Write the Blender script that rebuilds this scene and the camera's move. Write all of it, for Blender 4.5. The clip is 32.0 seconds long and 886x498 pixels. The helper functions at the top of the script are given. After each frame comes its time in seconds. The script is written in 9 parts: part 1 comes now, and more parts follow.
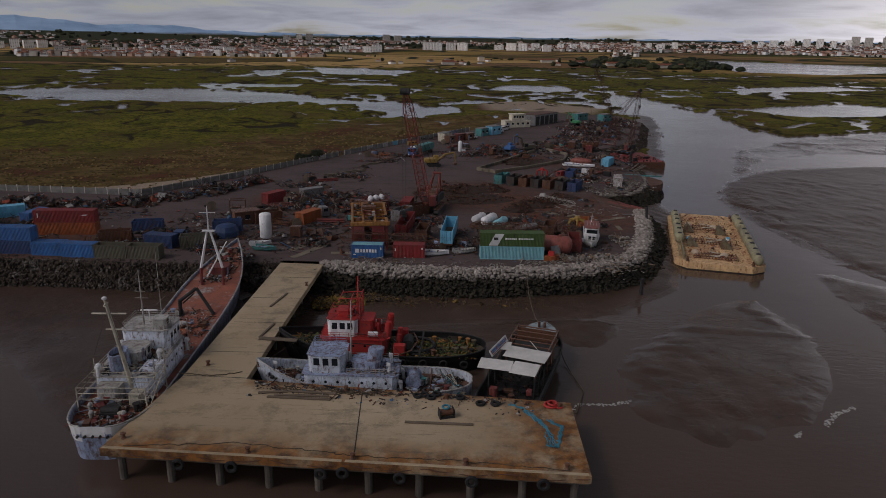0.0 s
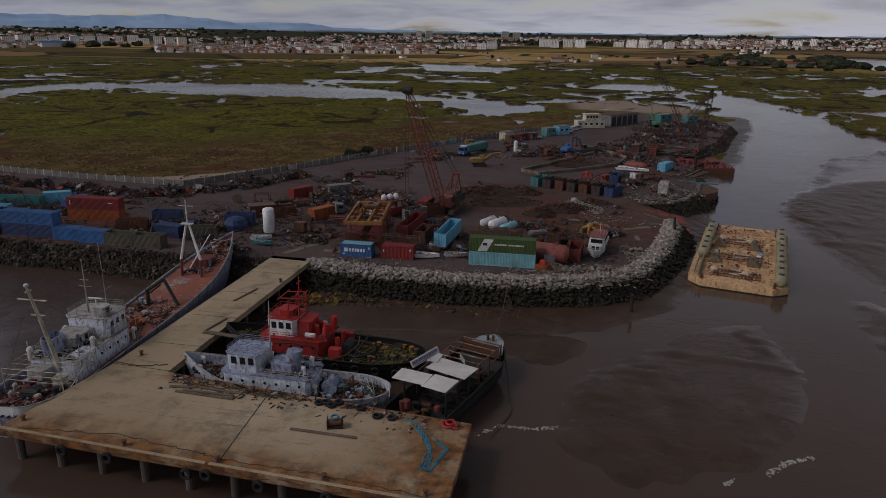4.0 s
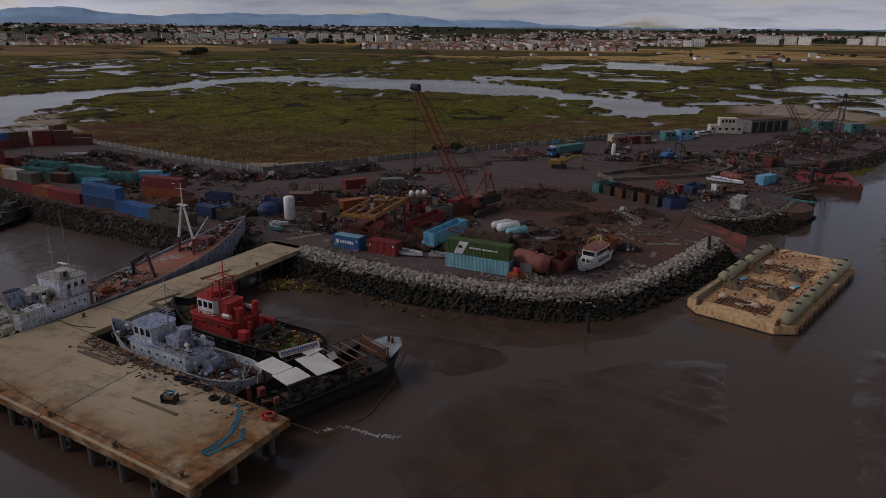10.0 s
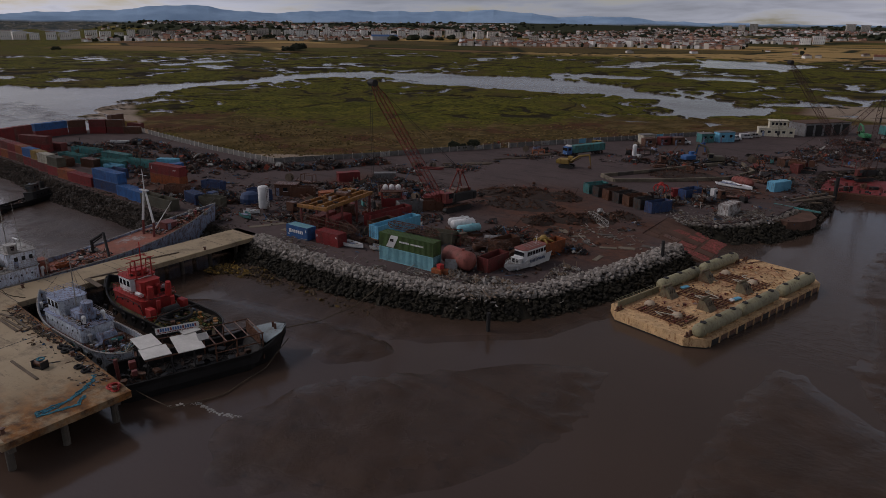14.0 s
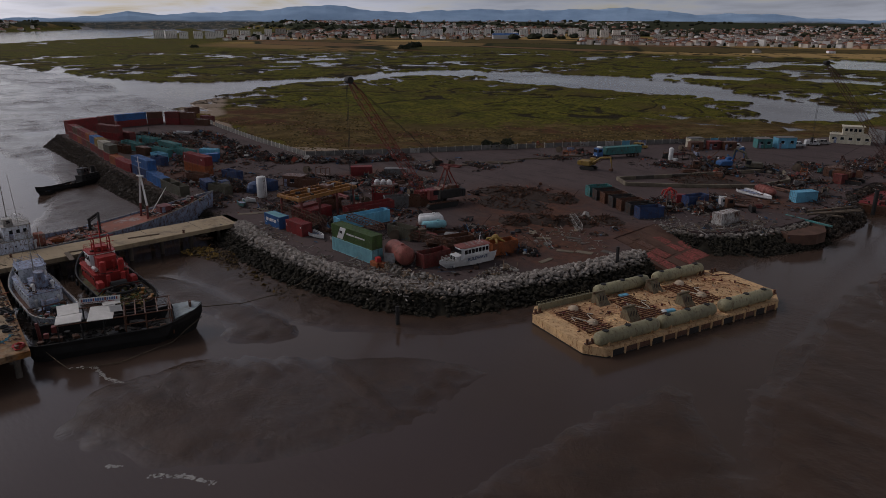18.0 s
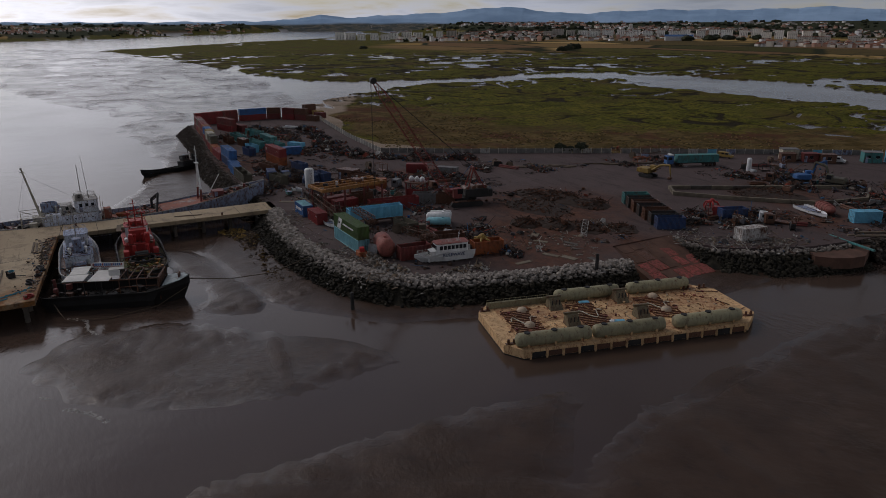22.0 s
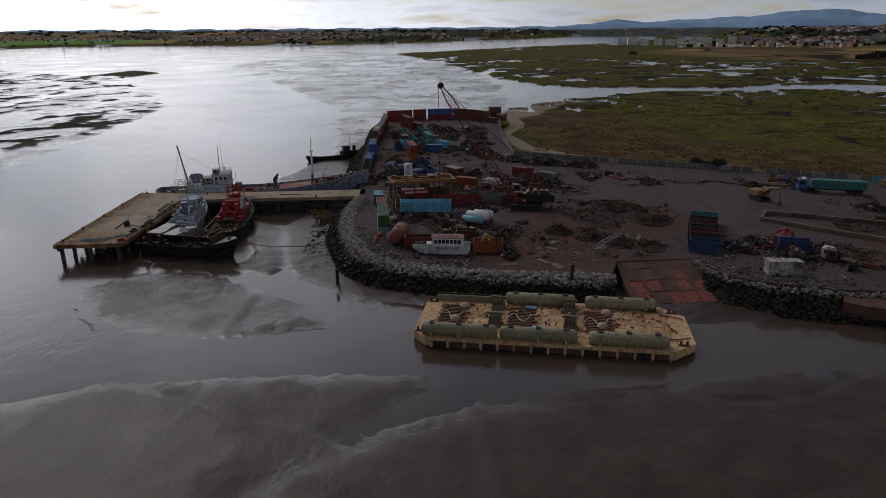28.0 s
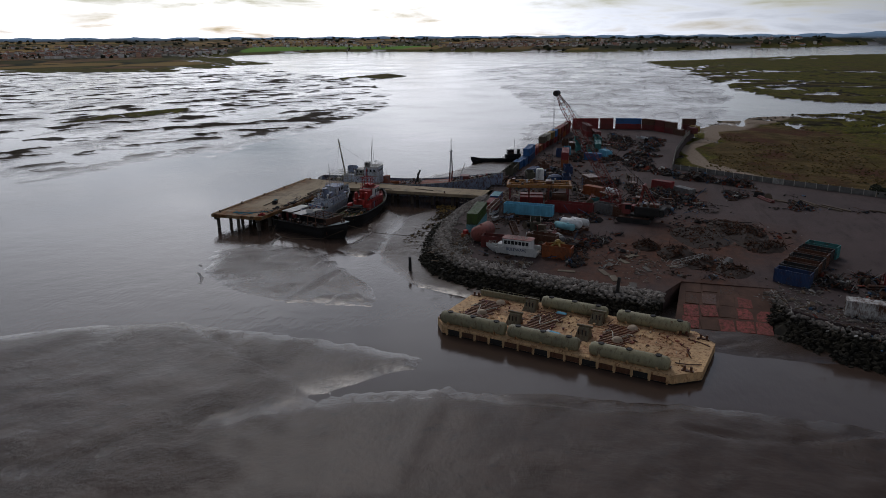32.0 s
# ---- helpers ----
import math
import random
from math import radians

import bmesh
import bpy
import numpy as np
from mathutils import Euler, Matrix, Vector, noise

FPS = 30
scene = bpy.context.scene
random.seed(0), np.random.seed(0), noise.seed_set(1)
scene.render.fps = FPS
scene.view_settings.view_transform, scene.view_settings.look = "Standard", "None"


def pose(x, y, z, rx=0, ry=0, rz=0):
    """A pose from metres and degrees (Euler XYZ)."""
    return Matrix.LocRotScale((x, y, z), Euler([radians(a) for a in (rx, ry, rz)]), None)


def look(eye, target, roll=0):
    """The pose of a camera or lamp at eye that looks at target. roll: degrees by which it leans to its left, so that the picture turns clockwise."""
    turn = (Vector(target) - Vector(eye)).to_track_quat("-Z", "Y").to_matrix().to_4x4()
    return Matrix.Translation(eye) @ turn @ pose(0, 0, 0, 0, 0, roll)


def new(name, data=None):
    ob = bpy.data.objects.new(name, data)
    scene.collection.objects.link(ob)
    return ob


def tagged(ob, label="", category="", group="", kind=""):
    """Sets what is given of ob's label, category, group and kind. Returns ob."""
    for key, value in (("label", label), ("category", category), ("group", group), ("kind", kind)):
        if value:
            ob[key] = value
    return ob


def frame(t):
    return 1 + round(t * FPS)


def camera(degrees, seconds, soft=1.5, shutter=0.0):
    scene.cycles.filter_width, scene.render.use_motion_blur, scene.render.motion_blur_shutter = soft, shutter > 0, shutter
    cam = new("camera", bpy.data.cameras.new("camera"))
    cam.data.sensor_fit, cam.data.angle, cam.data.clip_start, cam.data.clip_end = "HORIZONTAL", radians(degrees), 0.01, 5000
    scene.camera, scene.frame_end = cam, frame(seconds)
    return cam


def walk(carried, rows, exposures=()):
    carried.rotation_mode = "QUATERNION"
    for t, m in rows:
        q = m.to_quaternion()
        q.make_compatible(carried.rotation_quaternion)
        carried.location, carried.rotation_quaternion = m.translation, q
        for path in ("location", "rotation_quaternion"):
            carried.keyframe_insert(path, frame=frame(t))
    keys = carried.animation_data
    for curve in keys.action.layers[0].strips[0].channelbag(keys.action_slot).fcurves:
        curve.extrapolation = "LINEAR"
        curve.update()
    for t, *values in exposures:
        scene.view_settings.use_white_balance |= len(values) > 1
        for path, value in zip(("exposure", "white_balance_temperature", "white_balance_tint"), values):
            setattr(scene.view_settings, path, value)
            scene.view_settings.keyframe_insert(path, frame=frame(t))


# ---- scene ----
cam = camera(65.1, 32.0, soft=0.6)
METRES, EYE, TILT, LEAN, TURN = 250.0, 44.5, 0.3, 1.8, 0.0
ROWS = [
    (0.0, 0.0, 0.0, 0.0, 0.82, -17.32, -2.64),
    (0.5, 0.0114, 0.0021, 0.0006, 1.82, -17.41, -2.63),
    (1.0, 0.023, 0.0045, 0.0012, 2.88, -17.49, -2.61),
    (1.5, 0.0346, 0.007, 0.0019, 4.02, -17.58, -2.6),
    (2.0, 0.0461, 0.0098, 0.0025, 5.29, -17.67, -2.57),
    (2.5, 0.0576, 0.0128, 0.0032, 6.64, -17.77, -2.53),
    (4.5, 0.1041, 0.027, 0.005, 12.03, -18.06, -2.37),
    (5.0, 0.1156, 0.0309, 0.0054, 13.48, -18.14, -2.33),
    (5.5, 0.1273, 0.035, 0.0056, 14.93, -18.23, -2.29),
    (6.0, 0.1391, 0.0392, 0.0061, 16.3, -18.32, -2.25),
    (6.5, 0.1509, 0.0439, 0.0066, 17.7, -18.4, -2.21),
    (7.0, 0.163, 0.0488, 0.0072, 19.22, -18.48, -2.18),
    (7.5, 0.1753, 0.0537, 0.0079, 20.7, -18.54, -2.14),
    (8.0, 0.1879, 0.0587, 0.0085, 22.12, -18.58, -2.07),
    (8.5, 0.2007, 0.0638, 0.0091, 23.52, -18.64, -2.03),
    (9.0, 0.2138, 0.069, 0.0096, 24.89, -18.71, -1.99),
    (9.5, 0.2271, 0.0747, 0.01, 26.21, -18.77, -1.95),
    (10.0, 0.2404, 0.0808, 0.0105, 27.48, -18.85, -1.9),
    (10.5, 0.2539, 0.0868, 0.0108, 28.74, -18.9, -1.89),
    (11.0, 0.2672, 0.0936, 0.0111, 29.93, -18.98, -1.85),
    (11.5, 0.2805, 0.1005, 0.0114, 31.06, -19.04, -1.8),
    (12.0, 0.294, 0.1079, 0.0119, 32.16, -19.1, -1.8),
    (12.5, 0.3076, 0.1155, 0.0125, 33.2, -19.14, -1.75),
    (13.0, 0.3208, 0.1236, 0.0131, 34.24, -19.2, -1.73),
    (13.5, 0.334, 0.132, 0.0137, 35.25, -19.28, -1.71),
    (14.0, 0.347, 0.1408, 0.0142, 36.27, -19.36, -1.66),
    (14.5, 0.3596, 0.15, 0.015, 37.35, -19.44, -1.66),
    (16.5, 0.411, 0.1885, 0.0169, 42.32, -19.63, -1.38),
    (17.0, 0.4239, 0.1989, 0.0173, 43.72, -19.68, -1.31),
    (17.5, 0.4369, 0.2095, 0.0175, 45.19, -19.7, -1.23),
    (18.0, 0.4498, 0.2203, 0.0178, 46.82, -19.72, -1.15),
    (18.5, 0.4626, 0.2316, 0.0183, 48.41, -19.75, -1.06),
    (19.0, 0.4752, 0.2431, 0.0189, 50.1, -19.77, -0.97),
    (19.5, 0.4877, 0.255, 0.0196, 51.83, -19.79, -0.87),
    (20.0, 0.4991, 0.2663, 0.02, 53.51, -19.8, -0.79),
    (20.5, 0.5111, 0.2788, 0.0206, 55.39, -19.81, -0.68),
    (21.0, 0.5228, 0.2914, 0.0211, 57.28, -19.81, -0.6),
    (21.5, 0.5342, 0.3046, 0.0216, 59.1, -19.8, -0.51),
    (22.0, 0.5454, 0.3182, 0.0221, 60.97, -19.8, -0.4),
    (22.5, 0.5561, 0.3321, 0.0226, 62.82, -19.79, -0.31),
    (23.0, 0.5665, 0.3467, 0.0229, 64.66, -19.79, -0.22),
    (23.5, 0.5766, 0.3612, 0.0235, 66.51, -19.78, -0.18),
    (24.0, 0.5861, 0.3761, 0.0238, 68.39, -19.76, -0.12),
    (24.5, 0.5951, 0.3915, 0.0244, 70.26, -19.74, -0.1),
    (25.0, 0.6036, 0.4072, 0.0248, 72.15, -19.7, 0.01),
    (25.5, 0.6119, 0.4233, 0.0254, 74.16, -19.68, 0.1),
    (27.5, 0.6395, 0.49, 0.0272, 82.16, -19.5, 0.47),
    (28.0, 0.6448, 0.5073, 0.0274, 84.44, -19.43, 0.55),
    (28.5, 0.6494, 0.5248, 0.0277, 86.91, -19.35, 0.61),
    (29.0, 0.6535, 0.5423, 0.0279, 89.4, -19.26, 0.7),
    (29.5, 0.6568, 0.5601, 0.0281, 91.93, -19.16, 0.8),
    (30.0, 0.6599, 0.5779, 0.0284, 94.44, -19.06, 0.87),
    (30.5, 0.662, 0.5957, 0.0286, 97.06, -18.96, 0.96),
    (31.0, 0.6635, 0.6133, 0.0283, 100.0, -18.82, 0.99),
    (31.5, 0.6641, 0.6302, 0.0283, 102.89, -18.7, 1.06),
    (32.0, 0.6641, 0.6463, 0.0282, 105.2, -18.61, 1.08),
]
walk(cam, [(t, pose(0, 0, EYE, TILT, LEAN, TURN) @ pose(METRES * x, METRES * y, METRES * z, 90 + pitch, roll, yaw)) for t, x, y, z, yaw, pitch, roll in ROWS],
     exposures=[(0.0, 0.28, 6600, 18), (9.0, 0.24, 6600, 19), (13.0, 0.24, 6600, 19), (19.0, 0.16, 6600, 17), (23.0, 0.09, 6450, 15), (28.0, 0.0, 6280, 13), (32.0, -0.04, 6180, 12)])

# ---- world, sun ----
SUN_AZ, SUN_EL = radians(242), radians(46)
world = bpy.data.worlds.new("world")
scene.world = world
world.use_nodes = True
wn, wl = world.node_tree.nodes, world.node_tree.links
for n in list(wn):
    wn.remove(n)


def wnode(kind, **kw):
    n = wn.new(kind)
    for k, v in kw.items():
        n.inputs[k].default_value = v
    return n


sky = wn.new("ShaderNodeTexSky")
sky.sky_type, sky.sun_disc, sky.sun_elevation, sky.sun_rotation = "NISHITA", False, SUN_EL, SUN_AZ
skyb = wnode("ShaderNodeBackground", Strength=0.06)
wl.new(sky.outputs[0], skyb.inputs["Color"])
tc = wn.new("ShaderNodeTexCoord")
sep = wn.new("ShaderNodeSeparateXYZ")
wl.new(tc.outputs["Generated"], sep.inputs[0])
up = wn.new("ShaderNodeMath")
up.operation = "MAXIMUM"
up.inputs[1].default_value = 0.0
wl.new(sep.outputs[2], up.inputs[0])
den = wn.new("ShaderNodeMath")
den.operation = "ADD"
den.inputs[1].default_value = 0.12
wl.new(up.outputs[0], den.inputs[0])
flat = wn.new("ShaderNodeVectorMath")
flat.operation = "DIVIDE"
wl.new(tc.outputs["Generated"], flat.inputs[0])
wl.new(den.outputs[0], flat.inputs[1])
cloud = wnode("ShaderNodeTexNoise", Scale=0.9, Detail=7.0, Roughness=0.55, Distortion=0.3)
wl.new(flat.outputs[0], cloud.inputs["Vector"])
cover = wn.new("ShaderNodeMapRange")
cover.inputs["From Min"].default_value, cover.inputs["From Max"].default_value = 0.32, 0.52
wl.new(cloud.outputs["Fac"], cover.inputs["Value"])
# clouds are thin and bright on the side of the hidden sun, grey away from it, bright again opposite
dot = wn.new("ShaderNodeVectorMath")
dot.operation = "DOT_PRODUCT"
dot.inputs[1].default_value = (math.sin(SUN_AZ - 0.04), math.cos(SUN_AZ - 0.04), 0.0)
wl.new(tc.outputs["Generated"], dot.inputs[0])
side = wn.new("ShaderNodeMapRange")
side.inputs["From Min"].default_value, side.inputs["From Max"].default_value = -1.0, 1.0
wl.new(dot.outputs["Value"], side.inputs["Value"])
tone = wn.new("ShaderNodeValToRGB")
tone.color_ramp.interpolation = "EASE"
# first step, opposite the sun and out of view, is added to fill east-facing sides
for k, (at, col) in enumerate(((0.0, (0.66, 0.65, 0.66)), (0.12, (0.22, 0.235, 0.265)), (0.25, (0.20, 0.217, 0.248)), (0.448, (0.150, 0.168, 0.192)), (0.595, (0.155, 0.174, 0.200)), (0.703, (0.24, 0.262, 0.30)), (0.82, (0.27, 0.288, 0.32)), (0.935, (0.50, 0.515, 0.545)), (1.0, (0.80, 0.80, 0.815)))):
    el = tone.color_ramp.elements[k] if k < 2 else tone.color_ramp.elements.new(at)
    el.position, el.color = at, (*col, 1)
wl.new(side.outputs[0], tone.inputs[0])
shade = wn.new("ShaderNodeMapRange")
shade.inputs["From Min"].default_value, shade.inputs["From Max"].default_value = 0.35, 0.75
shade.inputs["To Min"].default_value, shade.inputs["To Max"].default_value = 1.5, 0.72
wl.new(cloud.outputs["Fac"], shade.inputs["Value"])
# the cloud is darkened overhead, out of view, to hold down light on the ground
thick = wn.new("ShaderNodeMapRange")
thick.inputs["From Min"].default_value, thick.inputs["From Max"].default_value = 0.14, 0.8
thick.inputs["To Min"].default_value, thick.inputs["To Max"].default_value = 1.0, 0.27
wl.new(up.outputs[0], thick.inputs["Value"])
power = wn.new("ShaderNodeMath")
power.operation = "MULTIPLY"
wl.new(shade.outputs[0], power.inputs[0])
# and thins towards the horizon
thin = wn.new("ShaderNodeMapRange")
thin.inputs["From Min"].default_value, thin.inputs["From Max"].default_value = 0.0, 0.06
thin.inputs["To Min"].default_value, thin.inputs["To Max"].default_value = 1.38, 1.0
wl.new(up.outputs[0], thin.inputs["Value"])
layer = wn.new("ShaderNodeMath")
layer.operation = "MULTIPLY"
wl.new(thick.outputs[0], layer.inputs[0])
wl.new(thin.outputs[0], layer.inputs[1])
wl.new(layer.outputs[0], power.inputs[1])
# the cloud glows where the sun stands behind it
aim = wn.new("ShaderNodeVectorMath")
aim.operation = "DOT_PRODUCT"
aim.inputs[1].default_value = (math.sin(SUN_AZ) * math.cos(SUN_EL), math.cos(SUN_AZ) * math.cos(SUN_EL), math.sin(SUN_EL))
wl.new(tc.outputs["Generated"], aim.inputs[0])
glow = wn.new("ShaderNodeMapRange")
glow.interpolation_type = "SMOOTHSTEP"
glow.inputs["From Min"].default_value, glow.inputs["From Max"].default_value = 0.5, 1.0
glow.inputs["To Max"].default_value = 1.6
wl.new(aim.outputs["Value"], glow.inputs["Value"])
bright = wn.new("ShaderNodeMath")
bright.operation = "ADD"
wl.new(power.outputs[0], bright.inputs[0])
wl.new(glow.outputs[0], bright.inputs[1])
cloudb = wn.new("ShaderNodeBackground")
wl.new(tone.outputs[0], cloudb.inputs["Color"])
wl.new(bright.outputs[0], cloudb.inputs["Strength"])
wmix = wn.new("ShaderNodeMixShader")
wl.new(cover.outputs[0], wmix.inputs[0])
wl.new(skyb.outputs[0], wmix.inputs[1])
wl.new(cloudb.outputs[0], wmix.inputs[2])
wout = wn.new("ShaderNodeOutputWorld")
wl.new(wmix.outputs[0], wout.inputs[0])

sun_data = bpy.data.lights.new("sun", "SUN")
sun_data.energy, sun_data.angle, sun_data.color = 0.62, radians(14), (1.0, 0.94, 0.86)
sun = new("sun", sun_data)
sd = Vector((math.sin(SUN_AZ) * math.cos(SUN_EL), math.cos(SUN_AZ) * math.cos(SUN_EL), math.sin(SUN_EL)))
sun.matrix_world = look(sd * 500, (0, 0, 0))

# ---- materials ----


class Mat:
    """A principled material with a few shorthand nodes."""

    def __init__(self, name, rough=0.7, metal=0.0, spec=0.5):
        self.m = bpy.data.materials.new(name)
        self.m.use_nodes = True
        self.n, self.l = self.m.node_tree.nodes, self.m.node_tree.links
        self.b = self.n["Principled BSDF"]
        self.b.inputs["Roughness"].default_value = rough
        self.b.inputs["Metallic"].default_value = metal
        self.b.inputs["Specular IOR Level"].default_value = spec
        self.vec = None

    def coords(self, kind="Object"):
        if kind == "World":
            return self.n.new("ShaderNodeNewGeometry").outputs["Position"]
        return self.n.new("ShaderNodeTexCoord").outputs[kind]

    def noise(self, scale, detail=4.0, rough=0.6, vec=None, stretch=None, lo=0.35, hi=0.65, distort=0.0):
        t = self.n.new("ShaderNodeTexNoise")
        t.inputs["Scale"].default_value, t.inputs["Detail"].default_value = scale, detail
        t.inputs["Roughness"].default_value, t.inputs["Distortion"].default_value = rough, distort
        vec = vec or self.vec
        if stretch:
            mp = self.n.new("ShaderNodeMapping")
            mp.inputs["Scale"].default_value = stretch
            self.l.new(vec, mp.inputs[0])
            vec = mp.outputs[0]
        self.l.new(vec, t.inputs["Vector"])
        return self.ramp(t.outputs["Fac"], lo, hi)

    def ramp(self, val, lo, hi, a=0.0, b=1.0):
        r = self.n.new("ShaderNodeMapRange")
        for k, v in (("From Min", lo), ("From Max", hi), ("To Min", a), ("To Max", b)):
            r.inputs[k].default_value = v
        self.l.new(val, r.inputs["Value"])
        return r.outputs[0]

    def plots(self, scale, cols):
        """Strips of farm land, each of one crop, with dark hedges between them."""
        mp = self.n.new("ShaderNodeMapping")
        mp.inputs["Rotation"].default_value, mp.inputs["Scale"].default_value = (0, 0, 0.5), (1.0, 1.9, 0.0)
        self.l.new(self.vec, mp.inputs[0])
        cell, edge, r = self.n.new("ShaderNodeTexVoronoi"), self.n.new("ShaderNodeTexVoronoi"), self.n.new("ShaderNodeValToRGB")
        edge.feature = "DISTANCE_TO_EDGE"
        for t in (cell, edge):
            t.inputs["Scale"].default_value = scale
            self.l.new(mp.outputs[0], t.inputs["Vector"])
        r.color_ramp.interpolation = "CONSTANT"
        e = r.color_ramp.elements
        while len(e) < len(cols):
            e.new(0.5)
        for k, c in enumerate(cols):
            e[k].position, e[k].color = k / len(cols), (*c, 1)
        sep = self.n.new("ShaderNodeSeparateXYZ")
        self.l.new(cell.outputs["Color"], sep.inputs[0])
        self.l.new(sep.outputs[0], r.inputs[0])
        return self.mix(self.ramp(edge.outputs["Distance"], 0.02, 0.05), (0.022, 0.024, 0.012), r.outputs[0])

    def put(self, socket, v):
        if isinstance(v, (tuple, list)):
            socket.default_value = (*v, 1.0) if len(v) == 3 else v
        elif isinstance(v, (int, float)):
            socket.default_value = v
        else:
            self.l.new(v, socket)

    def mix(self, f, a, b, mode="MIX"):
        x = self.n.new("ShaderNodeMix")
        x.data_type, x.blend_type = "RGBA", mode
        self.put(x.inputs[0], f), self.put(x.inputs[6], a), self.put(x.inputs[7], b)
        return x.outputs[2]

    def math(self, op, a, b=0.0):
        x = self.n.new("ShaderNodeMath")
        x.operation = op
        self.put(x.inputs[0], a), self.put(x.inputs[1], b)
        return x.outputs[0]

    def attr(self, name):
        a = self.n.new("ShaderNodeAttribute")
        a.attribute_name = name
        return a.outputs["Fac"]

    def random(self):
        return self.n.new("ShaderNodeObjectInfo").outputs["Random"]

    def island(self):
        return self.n.new("ShaderNodeNewGeometry").outputs["Random Per Island"]

    def z(self):
        s = self.n.new("ShaderNodeSeparateXYZ")
        self.l.new(self.n.new("ShaderNodeNewGeometry").outputs["Position"], s.inputs[0])
        return s.outputs[2]

    def color(self, v):
        self.put(self.b.inputs["Base Color"], v)

    def rough(self, v):
        self.put(self.b.inputs["Roughness"], v)

    def bump(self, h, strength=0.3, dist=0.05):
        x = self.n.new("ShaderNodeBump")
        x.inputs["Strength"].default_value, x.inputs["Distance"].default_value = strength, dist
        self.l.new(h, x.inputs["Height"])
        self.l.new(x.outputs[0], self.b.inputs["Normal"])


def worn(name, base, rust=0.35, rough=0.6, rustcol=(0.11, 0.045, 0.022), fade=0.25, scale=1.0, metal=0.0, grime=0.7):
    """Paint on steel: faded in patches, streaked down its sides and rusted through in spots."""
    m = Mat(name, rough, metal, 0.28)
    m.vec = m.coords("World")
    c = m.mix(m.noise(0.35 * scale, 3), base, tuple(min(1, v * (1 - fade) + 0.05 * fade) for v in base))
    c = m.mix(m.math("MULTIPLY", m.random(), 0.25), c, (0.03, 0.025, 0.02))
    c = m.mix(m.math("MULTIPLY", m.noise(1.6 * scale, 5, stretch=(1, 1, 0.18), lo=0.45, hi=0.7), 0.55), c, tuple(v * 0.5 for v in base))
    c = m.mix(m.math("MULTIPLY", m.noise(0.6 * scale, 6, 0.75, lo=0.5, hi=0.72), grime), c, (0.045, 0.034, 0.028))
    lo = 0.64 - rust * 0.4
    c = m.mix(m.noise(1.9 * scale, 8, 0.75, stretch=(1, 1, 0.45), lo=lo, hi=lo + 0.16), c, m.mix(m.noise(5 * scale, 3), rustcol, tuple(v * 0.45 for v in rustcol)))
    m.color(c)
    m.rough(m.noise(2 * scale, 3, lo=0.2, hi=0.8) if rough > 0.8 else rough)
    m.bump(m.noise(6 * scale, 5, lo=0.2, hi=0.8), 0.25, 0.02)
    return m.m


def plain(name, base, rough=0.7, metal=0.0, var=0.5, scale=2.0, bump=0.2):
    """A surface of one colour with dirt and grain at two scales."""
    m = Mat(name, rough, metal, 0.25)
    m.vec = m.coords("World")
    c = m.mix(m.noise(scale * 0.25, 4), base, tuple(v * (1 - var) for v in base))
    c = m.mix(m.math("MULTIPLY", m.noise(scale * 2.5, 6, 0.7, lo=0.4, hi=0.75), 0.6 * var + 0.15), c, tuple(v * 0.45 for v in base))
    c = m.mix(m.math("MULTIPLY", m.random(), 0.3), c, tuple(v * 0.6 for v in base))
    m.color(c)
    if bump:
        m.bump(m.noise(scale * 4, 5, lo=0.2, hi=0.8), bump, 0.03)
    return m.m


def piecemix(name, cols, rough=0.85, dirt=0.4, scale=1.5, joined=False):
    """Loose pieces: each takes its own tint between the given colours."""
    m = Mat(name, rough, 0.0, 0.15)
    m.vec = m.coords("World")
    r = m.n.new("ShaderNodeValToRGB")
    r.color_ramp.interpolation = "CONSTANT"
    e = r.color_ramp.elements
    while len(e) < len(cols):
        e.new(0.5)
    for k, c in enumerate(cols):
        e[k].position, e[k].color = k / len(cols), (*c, 1)
    m.l.new(m.island() if joined else m.random(), r.inputs[0])
    c = m.mix(m.math("MULTIPLY", m.noise(scale, 6, 0.65), dirt), r.outputs[0], (0.02, 0.016, 0.014))
    m.color(c)
    m.bump(m.noise(scale * 4, 5, lo=0.2, hi=0.8), 0.4, 0.05)
    return m.m


def water_mat():
    m = Mat("river_water", 0.06, 0.0, 0.5)
    m.b.inputs["IOR"].default_value = 1.33
    m.vec = m.coords("World")
    m.color(m.mix(m.noise(0.012, 4), (0.050, 0.033, 0.025), (0.068, 0.045, 0.034)))
    m.rough(m.noise(0.02, 3, lo=0.3, hi=0.7, distort=0.5))
    rr = m.ramp(m.noise(0.015, 3, lo=0.25, hi=0.75), 0, 1, 0.05, 0.2)
    m.rough(rr)
    w = m.noise(1.1, 3, 0.55, stretch=(0.55, 1.25, 1), lo=0.0, hi=1.0)
    w2 = m.noise(0.16, 2, 0.5, lo=0.0, hi=1.0)
    m.bump(m.math("ADD", m.math("MULTIPLY", w, m.noise(0.013, 3, 0.5, lo=0.3, hi=0.7)), w2), 0.42, 0.13)
    return m.m


